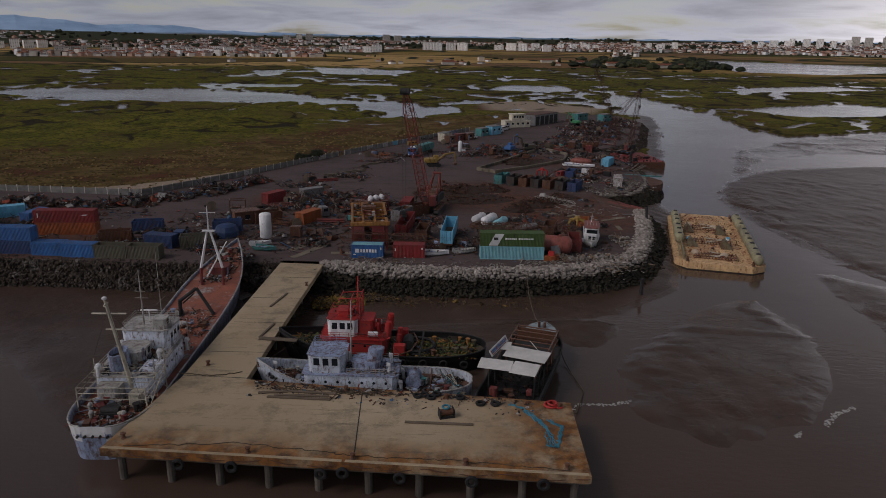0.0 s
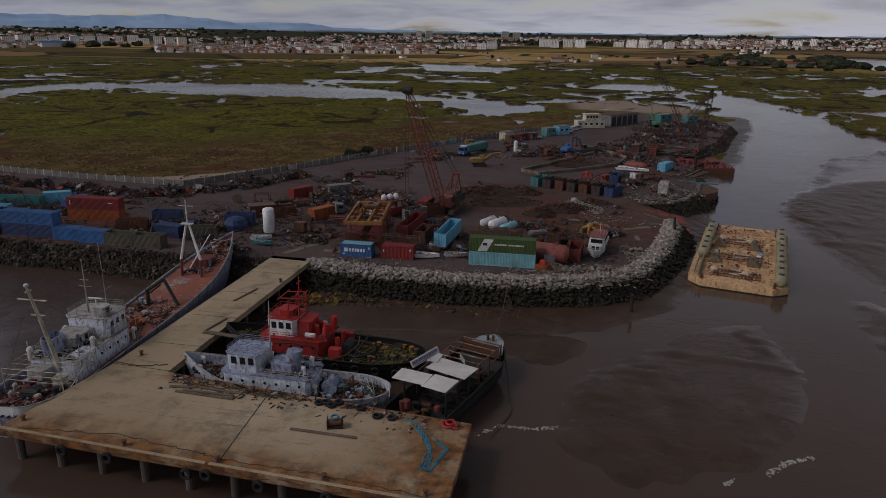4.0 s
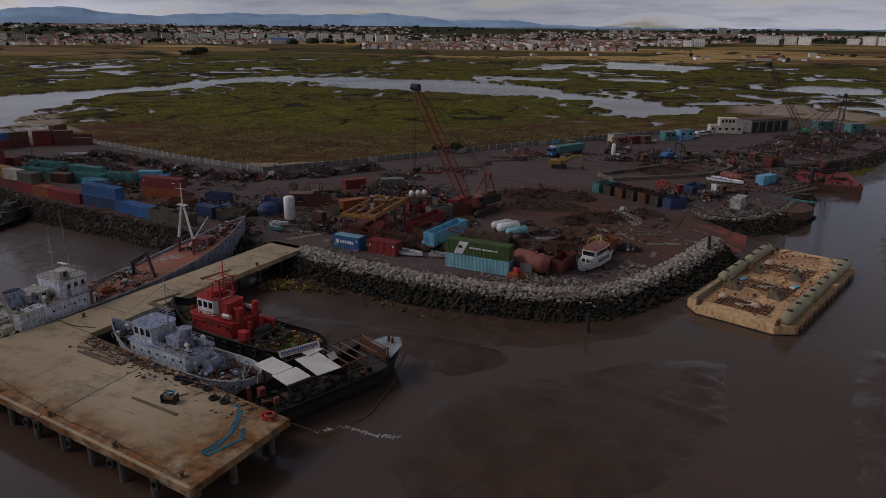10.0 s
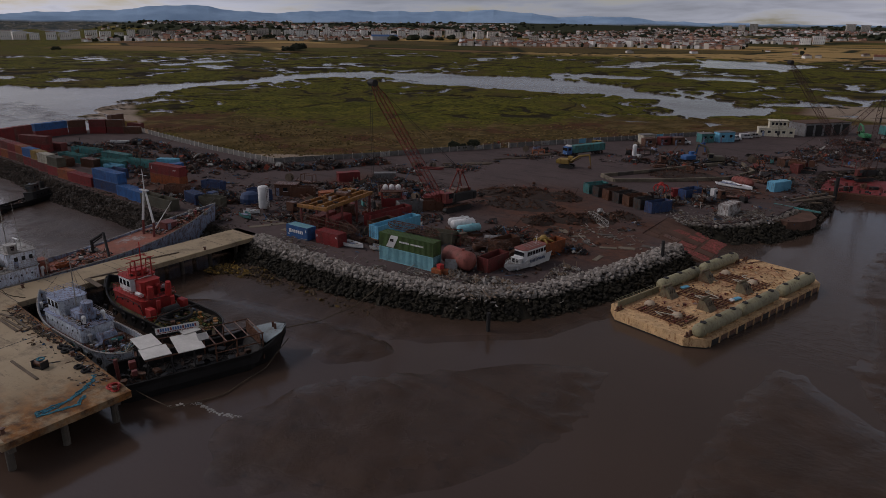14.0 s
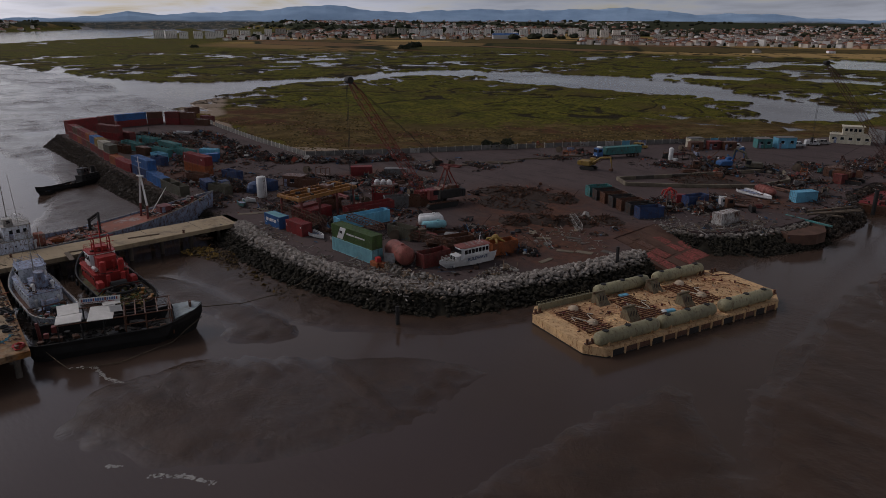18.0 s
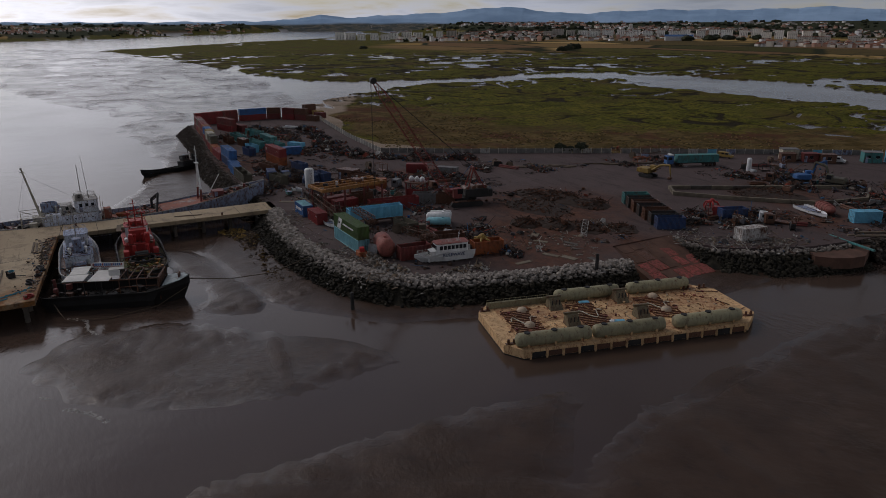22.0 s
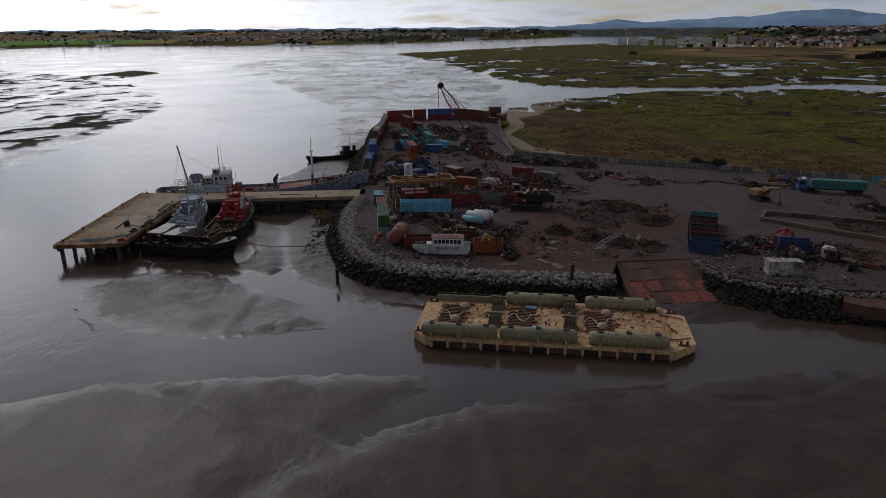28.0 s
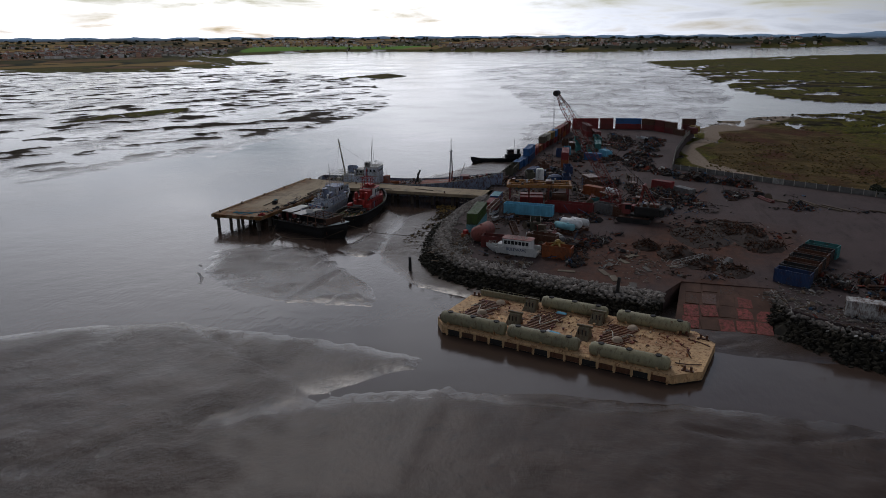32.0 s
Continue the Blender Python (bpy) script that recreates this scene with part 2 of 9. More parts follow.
def ground_mat():
    """Mud, salt marsh, dry scrub and fields: the share of each is stored with the terrain."""
    m = Mat("ground", 0.8)
    m.vec = m.coords("World")
    fine, mid, big = m.noise(1.2, 6, 0.7), m.noise(0.16, 6, 0.65), m.noise(0.02, 5, 0.6)
    mud = m.mix(mid, (0.040, 0.024, 0.016), (0.058, 0.036, 0.025))
    mud = m.mix(m.noise(0.5, 7, 0.75, lo=0.55, hi=0.75), mud, (0.024, 0.018, 0.015))
    marsh = m.mix(m.noise(0.05, 6, 0.7), (0.058, 0.060, 0.009), (0.135, 0.115, 0.020))
    marsh = m.mix(m.noise(0.45, 7, 0.75, lo=0.45, hi=0.62), marsh, (0.020, 0.023, 0.008))
    marsh = m.mix(m.noise(0.014, 4, 0.6, lo=0.50, hi=0.66), marsh, (0.070, 0.050, 0.020))
    dry = m.mix(m.noise(0.09, 6, 0.7, lo=0.4, hi=0.62), (0.058, 0.040, 0.014), (0.125, 0.086, 0.036))
    dry = m.mix(m.noise(0.03, 4, 0.6, lo=0.52, hi=0.62), dry, (0.075, 0.034, 0.020))
    dry = m.mix(m.noise(0.35, 7, 0.75, lo=0.52, hi=0.64), dry, (0.032, 0.026, 0.012))
    field = m.plots(0.0036, [(0.075, 0.066, 0.020), (0.26, 0.165, 0.060), (0.055, 0.050, 0.018), (0.18, 0.115, 0.050), (0.15, 0.088, 0.045), (0.32, 0.21, 0.085), (0.085, 0.062, 0.026), (0.22, 0.145, 0.050)])
    field = m.mix(m.noise(0.02, 6, 0.7, lo=0.60, hi=0.70), field, (0.030, 0.030, 0.014))
    c = m.mix(m.ramp(m.math("ADD", m.attr("marsh"), m.math("MULTIPLY", m.math("SUBTRACT", fine, 0.5), 0.3)), 0.4, 0.6), mud, marsh)
    c = m.mix(m.ramp(m.math("ADD", m.attr("dry"), m.math("MULTIPLY", m.math("SUBTRACT", mid, 0.5), 0.6)), 0.3, 0.7), c, dry)
    c = m.mix(m.ramp(m.attr("field"), 0.2, 0.8), c, field)
    c = m.mix(m.ramp(m.math("ADD", m.attr("wood"), m.math("MULTIPLY", m.math("SUBTRACT", m.noise(0.006, 5, 0.7), 0.5), 0.7)), 0.4, 0.6), c, m.mix(mid, (0.022, 0.026, 0.014), (0.040, 0.042, 0.022)))
    c = m.mix(m.ramp(m.attr("crop"), 0.4, 0.6), c, m.mix(mid, (0.11, 0.24, 0.035), (0.16, 0.30, 0.05)))
    c = m.mix(m.ramp(m.attr("sand"), 0.3, 0.7), c, m.mix(fine, (0.20, 0.155, 0.115), (0.28, 0.22, 0.17)))
    c = m.mix(m.ramp(m.attr("ditch"), 0.25, 0.75), c, m.mix(fine, (0.016, 0.013, 0.008), (0.030, 0.024, 0.014)))
    m.color(c)
    land = m.math("MAXIMUM", m.math("MAXIMUM", m.attr("marsh"), m.attr("dry")), m.math("MAXIMUM", m.attr("ditch"), m.attr("field")))
    level = m.math("ADD", m.z(), m.math("MULTIPLY", m.noise(0.09, 6, 0.65, lo=0.2, hi=0.8), 0.16))
    wet = m.ramp(level, 0.02, 0.5, 0.10, 0.36)
    m.rough(m.math("ADD", wet, m.ramp(land, 0.3, 0.6, 0.0, 0.5)))
    m.put(m.b.inputs["Specular IOR Level"], m.math("MULTIPLY", m.ramp(land, 0.2, 0.6, 1.0, 0.12), m.ramp(level, 0.04, 0.42, 0.38, 0.13)))
    # smooth wet mud with clotted patches, rough grass
    clot = m.math("MAXIMUM", m.ramp(land, 0.3, 0.6), m.noise(0.05, 3, 0.6, lo=0.52, hi=0.62))
    m.bump(m.math("ADD", m.math("MULTIPLY", m.noise(0.8, 7, 0.7, lo=0.1, hi=0.9), m.ramp(clot, 0.0, 1.0, 0.22, 1.0)), m.noise(0.12, 5, 0.6, lo=0.1, hi=0.9)), 0.7, 0.35)
    return m.m


def yard_mat():
    m = Mat("yard_surface", 0.9, 0.0, 0.12)
    m.vec = m.coords("World")
    c = m.mix(m.noise(0.05, 5, 0.65), (0.064, 0.047, 0.045), (0.088, 0.064, 0.060))
    c = m.mix(m.math("MULTIPLY", m.attr("rust"), m.noise(0.12, 6, 0.7, lo=0.22, hi=0.5)), c, m.mix(m.noise(0.7, 6), (0.105, 0.046, 0.028), (0.060, 0.031, 0.022)))
    c = m.mix(m.noise(0.6, 7, 0.75, lo=0.58, hi=0.74), c, (0.026, 0.021, 0.020))
    c = m.mix(m.noise(0.25, 6, 0.7, lo=0.66, hi=0.76), c, (0.11, 0.085, 0.07))
    c = m.mix(m.math("MULTIPLY", m.noise(0.35, 5, 0.6, stretch=(0.25, 1.0, 1), lo=0.5, hi=0.7), 0.45), c, (0.026, 0.018, 0.016))
    m.color(c)
    m.bump(m.noise(1.5, 7, 0.7, lo=0.1, hi=0.9), 0.6, 0.12)
    return m.m


def rock_mat(joined):
    m = Mat("rock", 0.85, 0.0, 0.15)
    m.vec = m.coords("World")
    r = m.island() if joined else m.random()
    c = m.mix(r, (0.15, 0.135, 0.12), (0.43, 0.39, 0.35))
    c = m.mix(m.math("MULTIPLY", m.noise(1.2, 6, 0.7), 0.8), c, (0.17, 0.14, 0.115))
    tide = m.math("ADD", m.z(), m.math("MULTIPLY", m.noise(0.3, 4, lo=0.2, hi=0.8), 1.1))
    c = m.mix(m.ramp(tide, 3.5, 4.2), m.mix(m.noise(0.8, 5), (0.012, 0.011, 0.009), (0.035, 0.030, 0.020)), c)
    m.color(c)
    m.bump(m.noise(3, 6, 0.7, lo=0.1, hi=0.9), 0.5, 0.1)
    return m.m


def concrete_mat():
    m = Mat("concrete_deck", 0.85, 0.0, 0.2)
    m.vec = m.coords("World")
    c = m.mix(m.noise(0.09, 6, 0.65), (0.275, 0.208, 0.128), (0.375, 0.296, 0.196))
    c = m.mix(m.noise(0.22, 7, 0.75, lo=0.5, hi=0.72), c, (0.115, 0.090, 0.066))
    c = m.mix(m.math("MULTIPLY", m.noise(0.045, 5, 0.6, lo=0.5, hi=0.66), 0.5), c, (0.15, 0.10, 0.05))
    c = m.mix(m.noise(1.3, 6, 0.8, lo=0.64, hi=0.72), c, (0.05, 0.04, 0.03))
    edge = m.math("MULTIPLY", m.attr("rust"), m.noise(0.25, 7, 0.7, lo=0.30, hi=0.52))
    c = m.mix(edge, c, m.mix(m.noise(0.8, 5), (0.23, 0.095, 0.024), (0.060, 0.030, 0.015)))
    c = m.mix(m.noise(0.5, 8, 0.8, stretch=(0.25, 1.6, 1), lo=0.55, hi=0.70), c, (0.085, 0.070, 0.052))
    m.color(c)
    m.bump(m.noise(2.5, 7, 0.7, lo=0.1, hi=0.9), 0.4, 0.05)
    return m.m


M = dict(
    water=water_mat(), ground=ground_mat(), yard=yard_mat(), rock=rock_mat(False), rocks=rock_mat(True), concrete=concrete_mat(),
    pile=plain("wet_concrete_pile", (0.10, 0.085, 0.07), 0.7), steel=worn("old_steel", (0.09, 0.075, 0.065), 0.7, 0.75),
    rust=worn("rusted_steel", (0.125, 0.052, 0.028), 0.4, 0.85), dark=plain("dark_steel", (0.03, 0.028, 0.027), 0.7),
    black=plain("black_hull_paint", (0.016, 0.015, 0.015), 0.55), rubber=plain("tyre_rubber", (0.018, 0.017, 0.017), 0.8),
    white=worn("white_paint", (0.72, 0.72, 0.71), 0.1, 0.5, grime=0.25), offwhite=worn("dirty_white_paint", (0.42, 0.41, 0.38), 0.35, 0.6),
    blue=worn("blue_paint", (0.030, 0.125, 0.33), 0.18), navy=worn("dark_blue_paint", (0.022, 0.055, 0.15), 0.25),
    red=worn("red_paint", (0.24, 0.022, 0.022), 0.2), brick=worn("brick_red_paint", (0.17, 0.030, 0.026), 0.3),
    orange=worn("orange_paint", (0.33, 0.085, 0.02), 0.3), yellow=worn("yellow_paint", (0.32, 0.20, 0.04), 0.25),
    gantry=worn("ochre_paint", (0.36, 0.155, 0.03), 0.35), green=worn("green_paint", (0.055, 0.105, 0.022), 0.15),
    cyan=worn("pale_cyan_paint", (0.22, 0.50, 0.56), 0.1, grime=0.35), teal=worn("teal_paint", (0.045, 0.22, 0.215), 0.3),
    sky=worn("sky_blue_paint", (0.15, 0.47, 0.66), 0.1, grime=0.3), olive=worn("olive_grey_paint", (0.10, 0.094, 0.064), 0.25),
    pipe=worn("grey_green_paint", (0.32, 0.29, 0.17), 0.28, grime=0.45), buff=worn("buff_deck_paint", (0.70, 0.45, 0.225), 0.36, 0.8, grime=0.4, rustcol=(0.24, 0.095, 0.038)),
    greyblue=worn("grey_blue_hull_paint", (0.30, 0.37, 0.52), 0.42, grime=0.85), 
    tugred=worn("bright_red_paint", (0.42, 0.022, 0.018), 0.12), hullgreen=worn("green_hull_paint", (0.05, 0.085, 0.05), 0.5),
    cream=worn("cream_paint", (0.50, 0.46, 0.36), 0.25), glass=Mat("window_glass", 0.08).m, wood=plain("weathered_timber", (0.16, 0.12, 0.085), 0.85),
    ropeblue=plain("blue_rope", (0.06, 0.23, 0.30), 0.9), roperust=plain("old_rope", (0.10, 0.075, 0.05), 0.95), tarp=plain("blue_tarpaulin", (0.025, 0.05, 0.12), 0.6),
    tile=plain("roof_tile", (0.22, 0.085, 0.05), 0.85), plaster=plain("plaster", (0.50, 0.46, 0.40), 0.85, var=0.25), grey=worn("grey_paint", (0.20, 0.20, 0.20), 0.3),
    fence=plain("fence_panel", (0.22, 0.21, 0.195), 0.85), foam=plain("foam", (0.42, 0.40, 0.37), 0.8),
    leaf=plain("dark_foliage", (0.030, 0.036, 0.018), 0.85, scale=0.6), bark=plain("bark", (0.06, 0.045, 0.03), 0.9),
    scrap=piecemix("scrap_metal", [(0.05, 0.034, 0.028), (0.028, 0.024, 0.022), (0.075, 0.036, 0.024), (0.040, 0.030, 0.028), (0.10, 0.045, 0.026), (0.022, 0.020, 0.020), (0.30, 0.29, 0.27), (0.055, 0.040, 0.034), (0.05, 0.10, 0.17), (0.030, 0.026, 0.026), (0.22, 0.05, 0.03), (0.085, 0.05, 0.036), (0.045, 0.04, 0.038), (0.10, 0.095, 0.09), (0.12, 0.05, 0.028), (0.03, 0.027, 0.026), (0.06, 0.055, 0.06), (0.15, 0.13, 0.11), (0.07, 0.042, 0.03)], joined=True),
)

dk = Mat("red_deck_paint", 0.85)
dk.vec = dk.coords("World")
col = dk.mix(dk.noise(0.5, 6, 0.7), (0.25, 0.072, 0.040), (0.15, 0.052, 0.032))
col = dk.mix(dk.noise(0.28, 7, 0.75, lo=0.54, hi=0.62), col, dk.mix(dk.noise(2.0, 4), (0.30, 0.27, 0.25), (0.16, 0.13, 0.12)))
dk.color(dk.mix(dk.noise(1.4, 7, 0.75, lo=0.58, hi=0.68), col, (0.035, 0.022, 0.018)))
dk.bump(dk.noise(4, 5, lo=0.2, hi=0.8), 0.3, 0.03)
M["deckred"] = dk.m
M["glass"].node_tree.nodes["Principled BSDF"].inputs["Base Color"].default_value = (0.012, 0.015, 0.018, 1)

# ---- building helpers ----


class Mesh:
    """Collects faces; every shape is closed and has thickness."""

    def __init__(self):
        self.v, self.f, self.smooth = [], [], False

    def add(self, vs, fs):
        k = len(self.v)
        self.v.extend(tuple(p) for p in vs)
        self.f.extend(tuple(i + k for i in f) for f in fs)
        return self

    def box(self, c, s, m=None, taper=1.0, rz=0.0):
        x, y, z = (d / 2 for d in s)
        vs = [(-x, -y, -z), (x, -y, -z), (x, y, -z), (-x, y, -z)] + [(a * taper, b * taper, z) for a, b in ((-x, -y), (x, -y), (x, y), (-x, y))]
        r = pose(*c, 0, 0, rz)
        t = m @ r if m else r
        return self.add([t @ Vector(p) for p in vs], [(3, 2, 1, 0), (4, 5, 6, 7), (0, 1, 5, 4), (1, 2, 6, 5), (2, 3, 7, 6), (3, 0, 4, 7)])

    def bevelbox(self, c, s, b=0.05, m=None, rz=0.0):
        x, y, z = (d / 2 for d in s)
        b = min(b, x * 0.9, y * 0.9, z * 0.9)
        rings = []
        for zz, k in ((-z, b), (-z + b, 0), (z - b, 0), (z, b)):
            X, Y = x - k, y - k
            rings.append([(-X + b, -Y, zz), (X - b, -Y, zz), (X, -Y + b, zz), (X, Y - b, zz), (X - b, Y, zz), (-X + b, Y, zz), (-X, Y - b, zz), (-X, -Y + b, zz)])
        r = pose(*c, 0, 0, rz)
        t = m @ r if m else r
        return self.loft([[t @ Vector(p) for p in q] for q in rings])

    def loft(self, rings, cap=True, closed=True):
        n = len(rings[0])
        vs = [p for r in rings for p in r]
        fs = []
        for i in range(len(rings) - 1):
            for j in range(n if closed else n - 1):
                a, b = i * n + j, i * n + (j + 1) % n
                fs.append((a, b, b + n, a + n))
        if cap:
            fs.append(tuple(range(n - 1, -1, -1)))
            fs.append(tuple(range((len(rings) - 1) * n, len(rings) * n)))
        return self.add(vs, fs)

    def rod(self, p, q, r, r2=None, n=6, cap=True):
        p, q = Vector(p), Vector(q)
        d = (q - p).normalized()
        a = d.orthogonal().normalized()
        b = d.cross(a)
        r2 = r if r2 is None else r2
        rings = [[e + (a * math.cos(k * 2 * math.pi / n) + b * math.sin(k * 2 * math.pi / n)) * rr for k in range(n)] for e, rr in ((p, r), (q, r2))]
        return self.loft(rings, cap)

    def tube(self, pts, r, n=5):
        pts = [Vector(p) for p in pts]
        up, rings = None, []
        for i, p in enumerate(pts):
            d = (pts[min(i + 1, len(pts) - 1)] - pts[max(i - 1, 0)])
            d = d.normalized() if d.length > 1e-6 else Vector((0, 0, 1))
            up = d.orthogonal().normalized() if up is None else (up - d * up.dot(d)).normalized()
            side = d.cross(up)
            rings.append([p + (up * math.cos(k * 2 * math.pi / n) + side * math.sin(k * 2 * math.pi / n)) * r for k in range(n)])
        return self.loft(rings)

    def lathe(self, prof, c=(0, 0, 0), n=16, m=None):
        t = (m or Matrix()) @ Matrix.Translation(c)
        return self.loft([[t @ Vector((r * math.cos(k * 2 * math.pi / n), r * math.sin(k * 2 * math.pi / n), z)) for k in range(n)] for r, z in prof])

    def ring(self, c, R, r, m=None, n=12, k=5):
        t = (m or Matrix()) @ Matrix.Translation(c)
        vs, fs = [], []
        for i in range(n):
            a = i * 2 * math.pi / n
            for j in range(k):
                b = j * 2 * math.pi / k
                vs.append(t @ Vector(((R + r * math.cos(b)) * math.cos(a), (R + r * math.cos(b)) * math.sin(a), r * math.sin(b))))
                fs.append((i * k + j, ((i + 1) % n) * k + j, ((i + 1) % n) * k + (j + 1) % k, i * k + (j + 1) % k))
        return self.add(vs, fs)

    def prism(self, poly, z0, z1):
        return self.loft([[(x, y, z0) for x, y in poly], [(x, y, z1) for x, y in poly]])

    def lump(self, c, s, rnd, m=None, jag=0.38):
        """A rough stone or heap: a dented octagonal body."""
        rings = []
        for zz, k in ((-0.5, 0.6), (-0.2, 1.0), (0.2, 0.9), (0.5, 0.45)):
            rings.append([(c[0] + s[0] * 0.5 * k * math.cos(j * 1.0472) * (1 + rnd.uniform(-jag, jag)), c[1] + s[1] * 0.5 * k * math.sin(j * 1.0472) * (1 + rnd.uniform(-jag, jag)), c[2] + s[2] * (zz + rnd.uniform(-0.1, 0.1))) for j in range(6)])
        if m:
            rings = [[m @ Vector(p) for p in r] for r in rings]
        return self.loft(rings)

    def data(self, name, mat=None):
        d = bpy.data.meshes.new(name)
        d.from_pydata(self.v, [], self.f)
        if mat:
            d.materials.append(mat)
        if self.smooth:
            d.polygons.foreach_set("use_smooth", [True] * len(d.polygons))
        return d


def thing(name, m, label, category, group="", kind=""):
    """An empty at the base of a thing; its parts hang under it."""
    ob = new(name)
    ob.empty_display_size = 0.3
    ob.matrix_basis = m
    return tagged(ob, label, category, group, kind)


def part(name, mesh, mat, parent, label="", m=None):
    d = mesh if isinstance(mesh, bpy.types.Mesh) else mesh.data(name, M[mat] if isinstance(mat, str) else mat)
    ob = new(name, d)
    ob.parent = parent
    if m is not None:
        ob.matrix_basis = m
    if label:
        ob["label"] = label
    return ob


def solid(name, mesh, mat, label, category, m=None, group="", kind=""):
    """A thing that is one mesh."""
    ob = new(name, mesh if isinstance(mesh, bpy.types.Mesh) else mesh.data(name, M[mat] if isinstance(mat, str) else mat))
    if m is not None:
        ob.matrix_basis = m
    return tagged(ob, label, category, group, kind)


def repaint(ob, mat):
    """Give an object its own colour on shared mesh data."""
    ob.material_slots[0].link = "OBJECT"
    ob.material_slots[0].material = M[mat]


# ---- terrain ----
YZ = 4.0  # level of the yard and of the jetty


def hash2(ix, iy, seed):
    h = (ix * 374761393 + iy * 668265263 + seed * 974711) & 0x7FFFFFFF
    h = ((h ^ (h >> 13)) * 1274126177) & 0x7FFFFFFF
    return ((h ^ (h >> 16)) & 0xFFFF) / 65535.0


def vnoise(x, y, seed=0):
    ix, iy = np.floor(x).astype(np.int64), np.floor(y).astype(np.int64)
    fx, fy = x - ix, y - iy
    fx, fy = fx * fx * (3 - 2 * fx), fy * fy * (3 - 2 * fy)
    a, b, c, d = hash2(ix, iy, seed), hash2(ix + 1, iy, seed), hash2(ix, iy + 1, seed), hash2(ix + 1, iy + 1, seed)
    return (a * (1 - fx) + b * fx) * (1 - fy) + (c * (1 - fx) + d * fx) * fy


def fbm(x, y, s, seed=0, octaves=4):
    t, a, w = 0.0, 0.5, 0.0
    for o in range(octaves):
        t, w, a = t + a * vnoise(x / s, y / s, seed + o * 17), w + a, a * 0.5
        s *= 0.5
    return t / w


def inside(poly, x, y):
    """Signed distance to a polygon's outline, positive inside."""
    best, odd = np.full(x.shape, 1e18), np.zeros(x.shape, bool)
    for (x0, y0), (x1, y1) in zip(poly, poly[1:] + poly[:1]):
        dx, dy = x1 - x0, y1 - y0
        t = np.clip(((x - x0) * dx + (y - y0) * dy) / (dx * dx + dy * dy + 1e-9), 0, 1)
        best = np.minimum(best, (x - x0 - t * dx) ** 2 + (y - y0 - t * dy) ** 2)
        if dy:
            odd ^= ((y0 > y) != (y1 > y)) & (x < x0 + (y - y0) * dx / dy)
    return np.where(odd, 1, -1) * np.sqrt(best)


def sstep(v, a, b):
    t = np.clip((v - a) / (b - a), 0, 1)
    return t * t * (3 - 2 * t)


YARD = [(-31, 122), (-38, 121.5), (-51, 120.5), (-68, 121.5), (-87, 122), (-108, 123), (-133, 127), (-154, 128), (-182, 130), (-190, 160), (-191, 190), (-160, 184), (-117, 178), (-80, 175),
        (-63, 201), (-48, 228), (-31, 256), (-11, 287), (10, 320), (30, 365), (62, 400), (92, 392), (97, 360), (80, 300), (68, 279), (57.5, 268), (57, 248), (61, 238), (60, 218), (58, 206), (53, 195), (49, 189), (38.5, 188),
        (38.5, 172), (47, 168), (45, 156), (42.5, 146), (39, 136), (34.5, 128), (28, 123.5), (17, 120.5), (5, 119), (-10, 119.5), (-23, 121.5)]
MARSH_NEAR = [(-80, 176), (-150, 180), (-205, 190), (-250, 210), (-296, 236), (-336, 290), (-360, 340), (-356, 410), (-362, 470), (-330, 500), (-286, 488), (-240, 462), (-206, 468), (-174, 466), (-120, 490), (-70, 470), (-42, 420), (-34, 396), (-18, 404), (8, 434),
              (60, 445), (100, 420), (97, 360), (78, 290), (55, 215), (30, 200), (0, 190)]
MARSH_FAR = [(4, 436), (-1, 460), (-28, 488), (-80, 518), (-138, 560), (-213, 596), (-286, 574), (-318, 576), (-338, 548), (-384, 556), (-404, 500), (-398, 455), (-386, 376), (-398, 330), (-440, 262), (-601, 240), (-834, 235), (-1266, 172), (-1443, 303), (-1740, 560),
             (-1950, 800), (-2700, 1300), (-5200, 2200), (-5200, 5200), (5200, 5200), (5200, 900), (900, 480), (480, 430), (227, 372), (190, 345), (166, 345), (160, 410), (152, 475), (150, 560), (146, 640), (128, 640), (122, 535), (100, 415), (60, 430)]
ISLES = [[(-169, -164), (-200, -140), (-245, -128), (-272, -146), (-215, -168)], [(-640, -190), (-560, -150), (-700, -120), (-760, -170)]]
SOUTH = [(-600, -900), (-690, -745), (-756, -512), (-1131, -536), (-1250, -700), (-1621, -955), (-2234, -878), (-2227, -457), (-2159, -20), (-2250, 180), (-2600, 420), (-3100, 800), (-3800, 1300), (-5200, 2100), (-5200, -5200), (-200, -5200)]
PONDS = [[(-196, 1031), (-46, 959), (-74, 847), (-155, 848)], [(30, 618), (58, 700), (110, 690), (104, 615)], [(-247, 890), (-218, 949), (-199, 809), (-211, 781)], [(-120, 684), (-60, 700), (-64, 660), (-110, 660)],
         [(-206, 656), (-143, 668), (-135, 625), (-193, 619)], [(597, 1701), (900, 1400), (760, 1180), (520, 1010), (430, 1080)], [(215, 440), (330, 470), (300, 540), (190, 480)], [(260, 640), (420, 700), (400, 760), (270, 700)]]
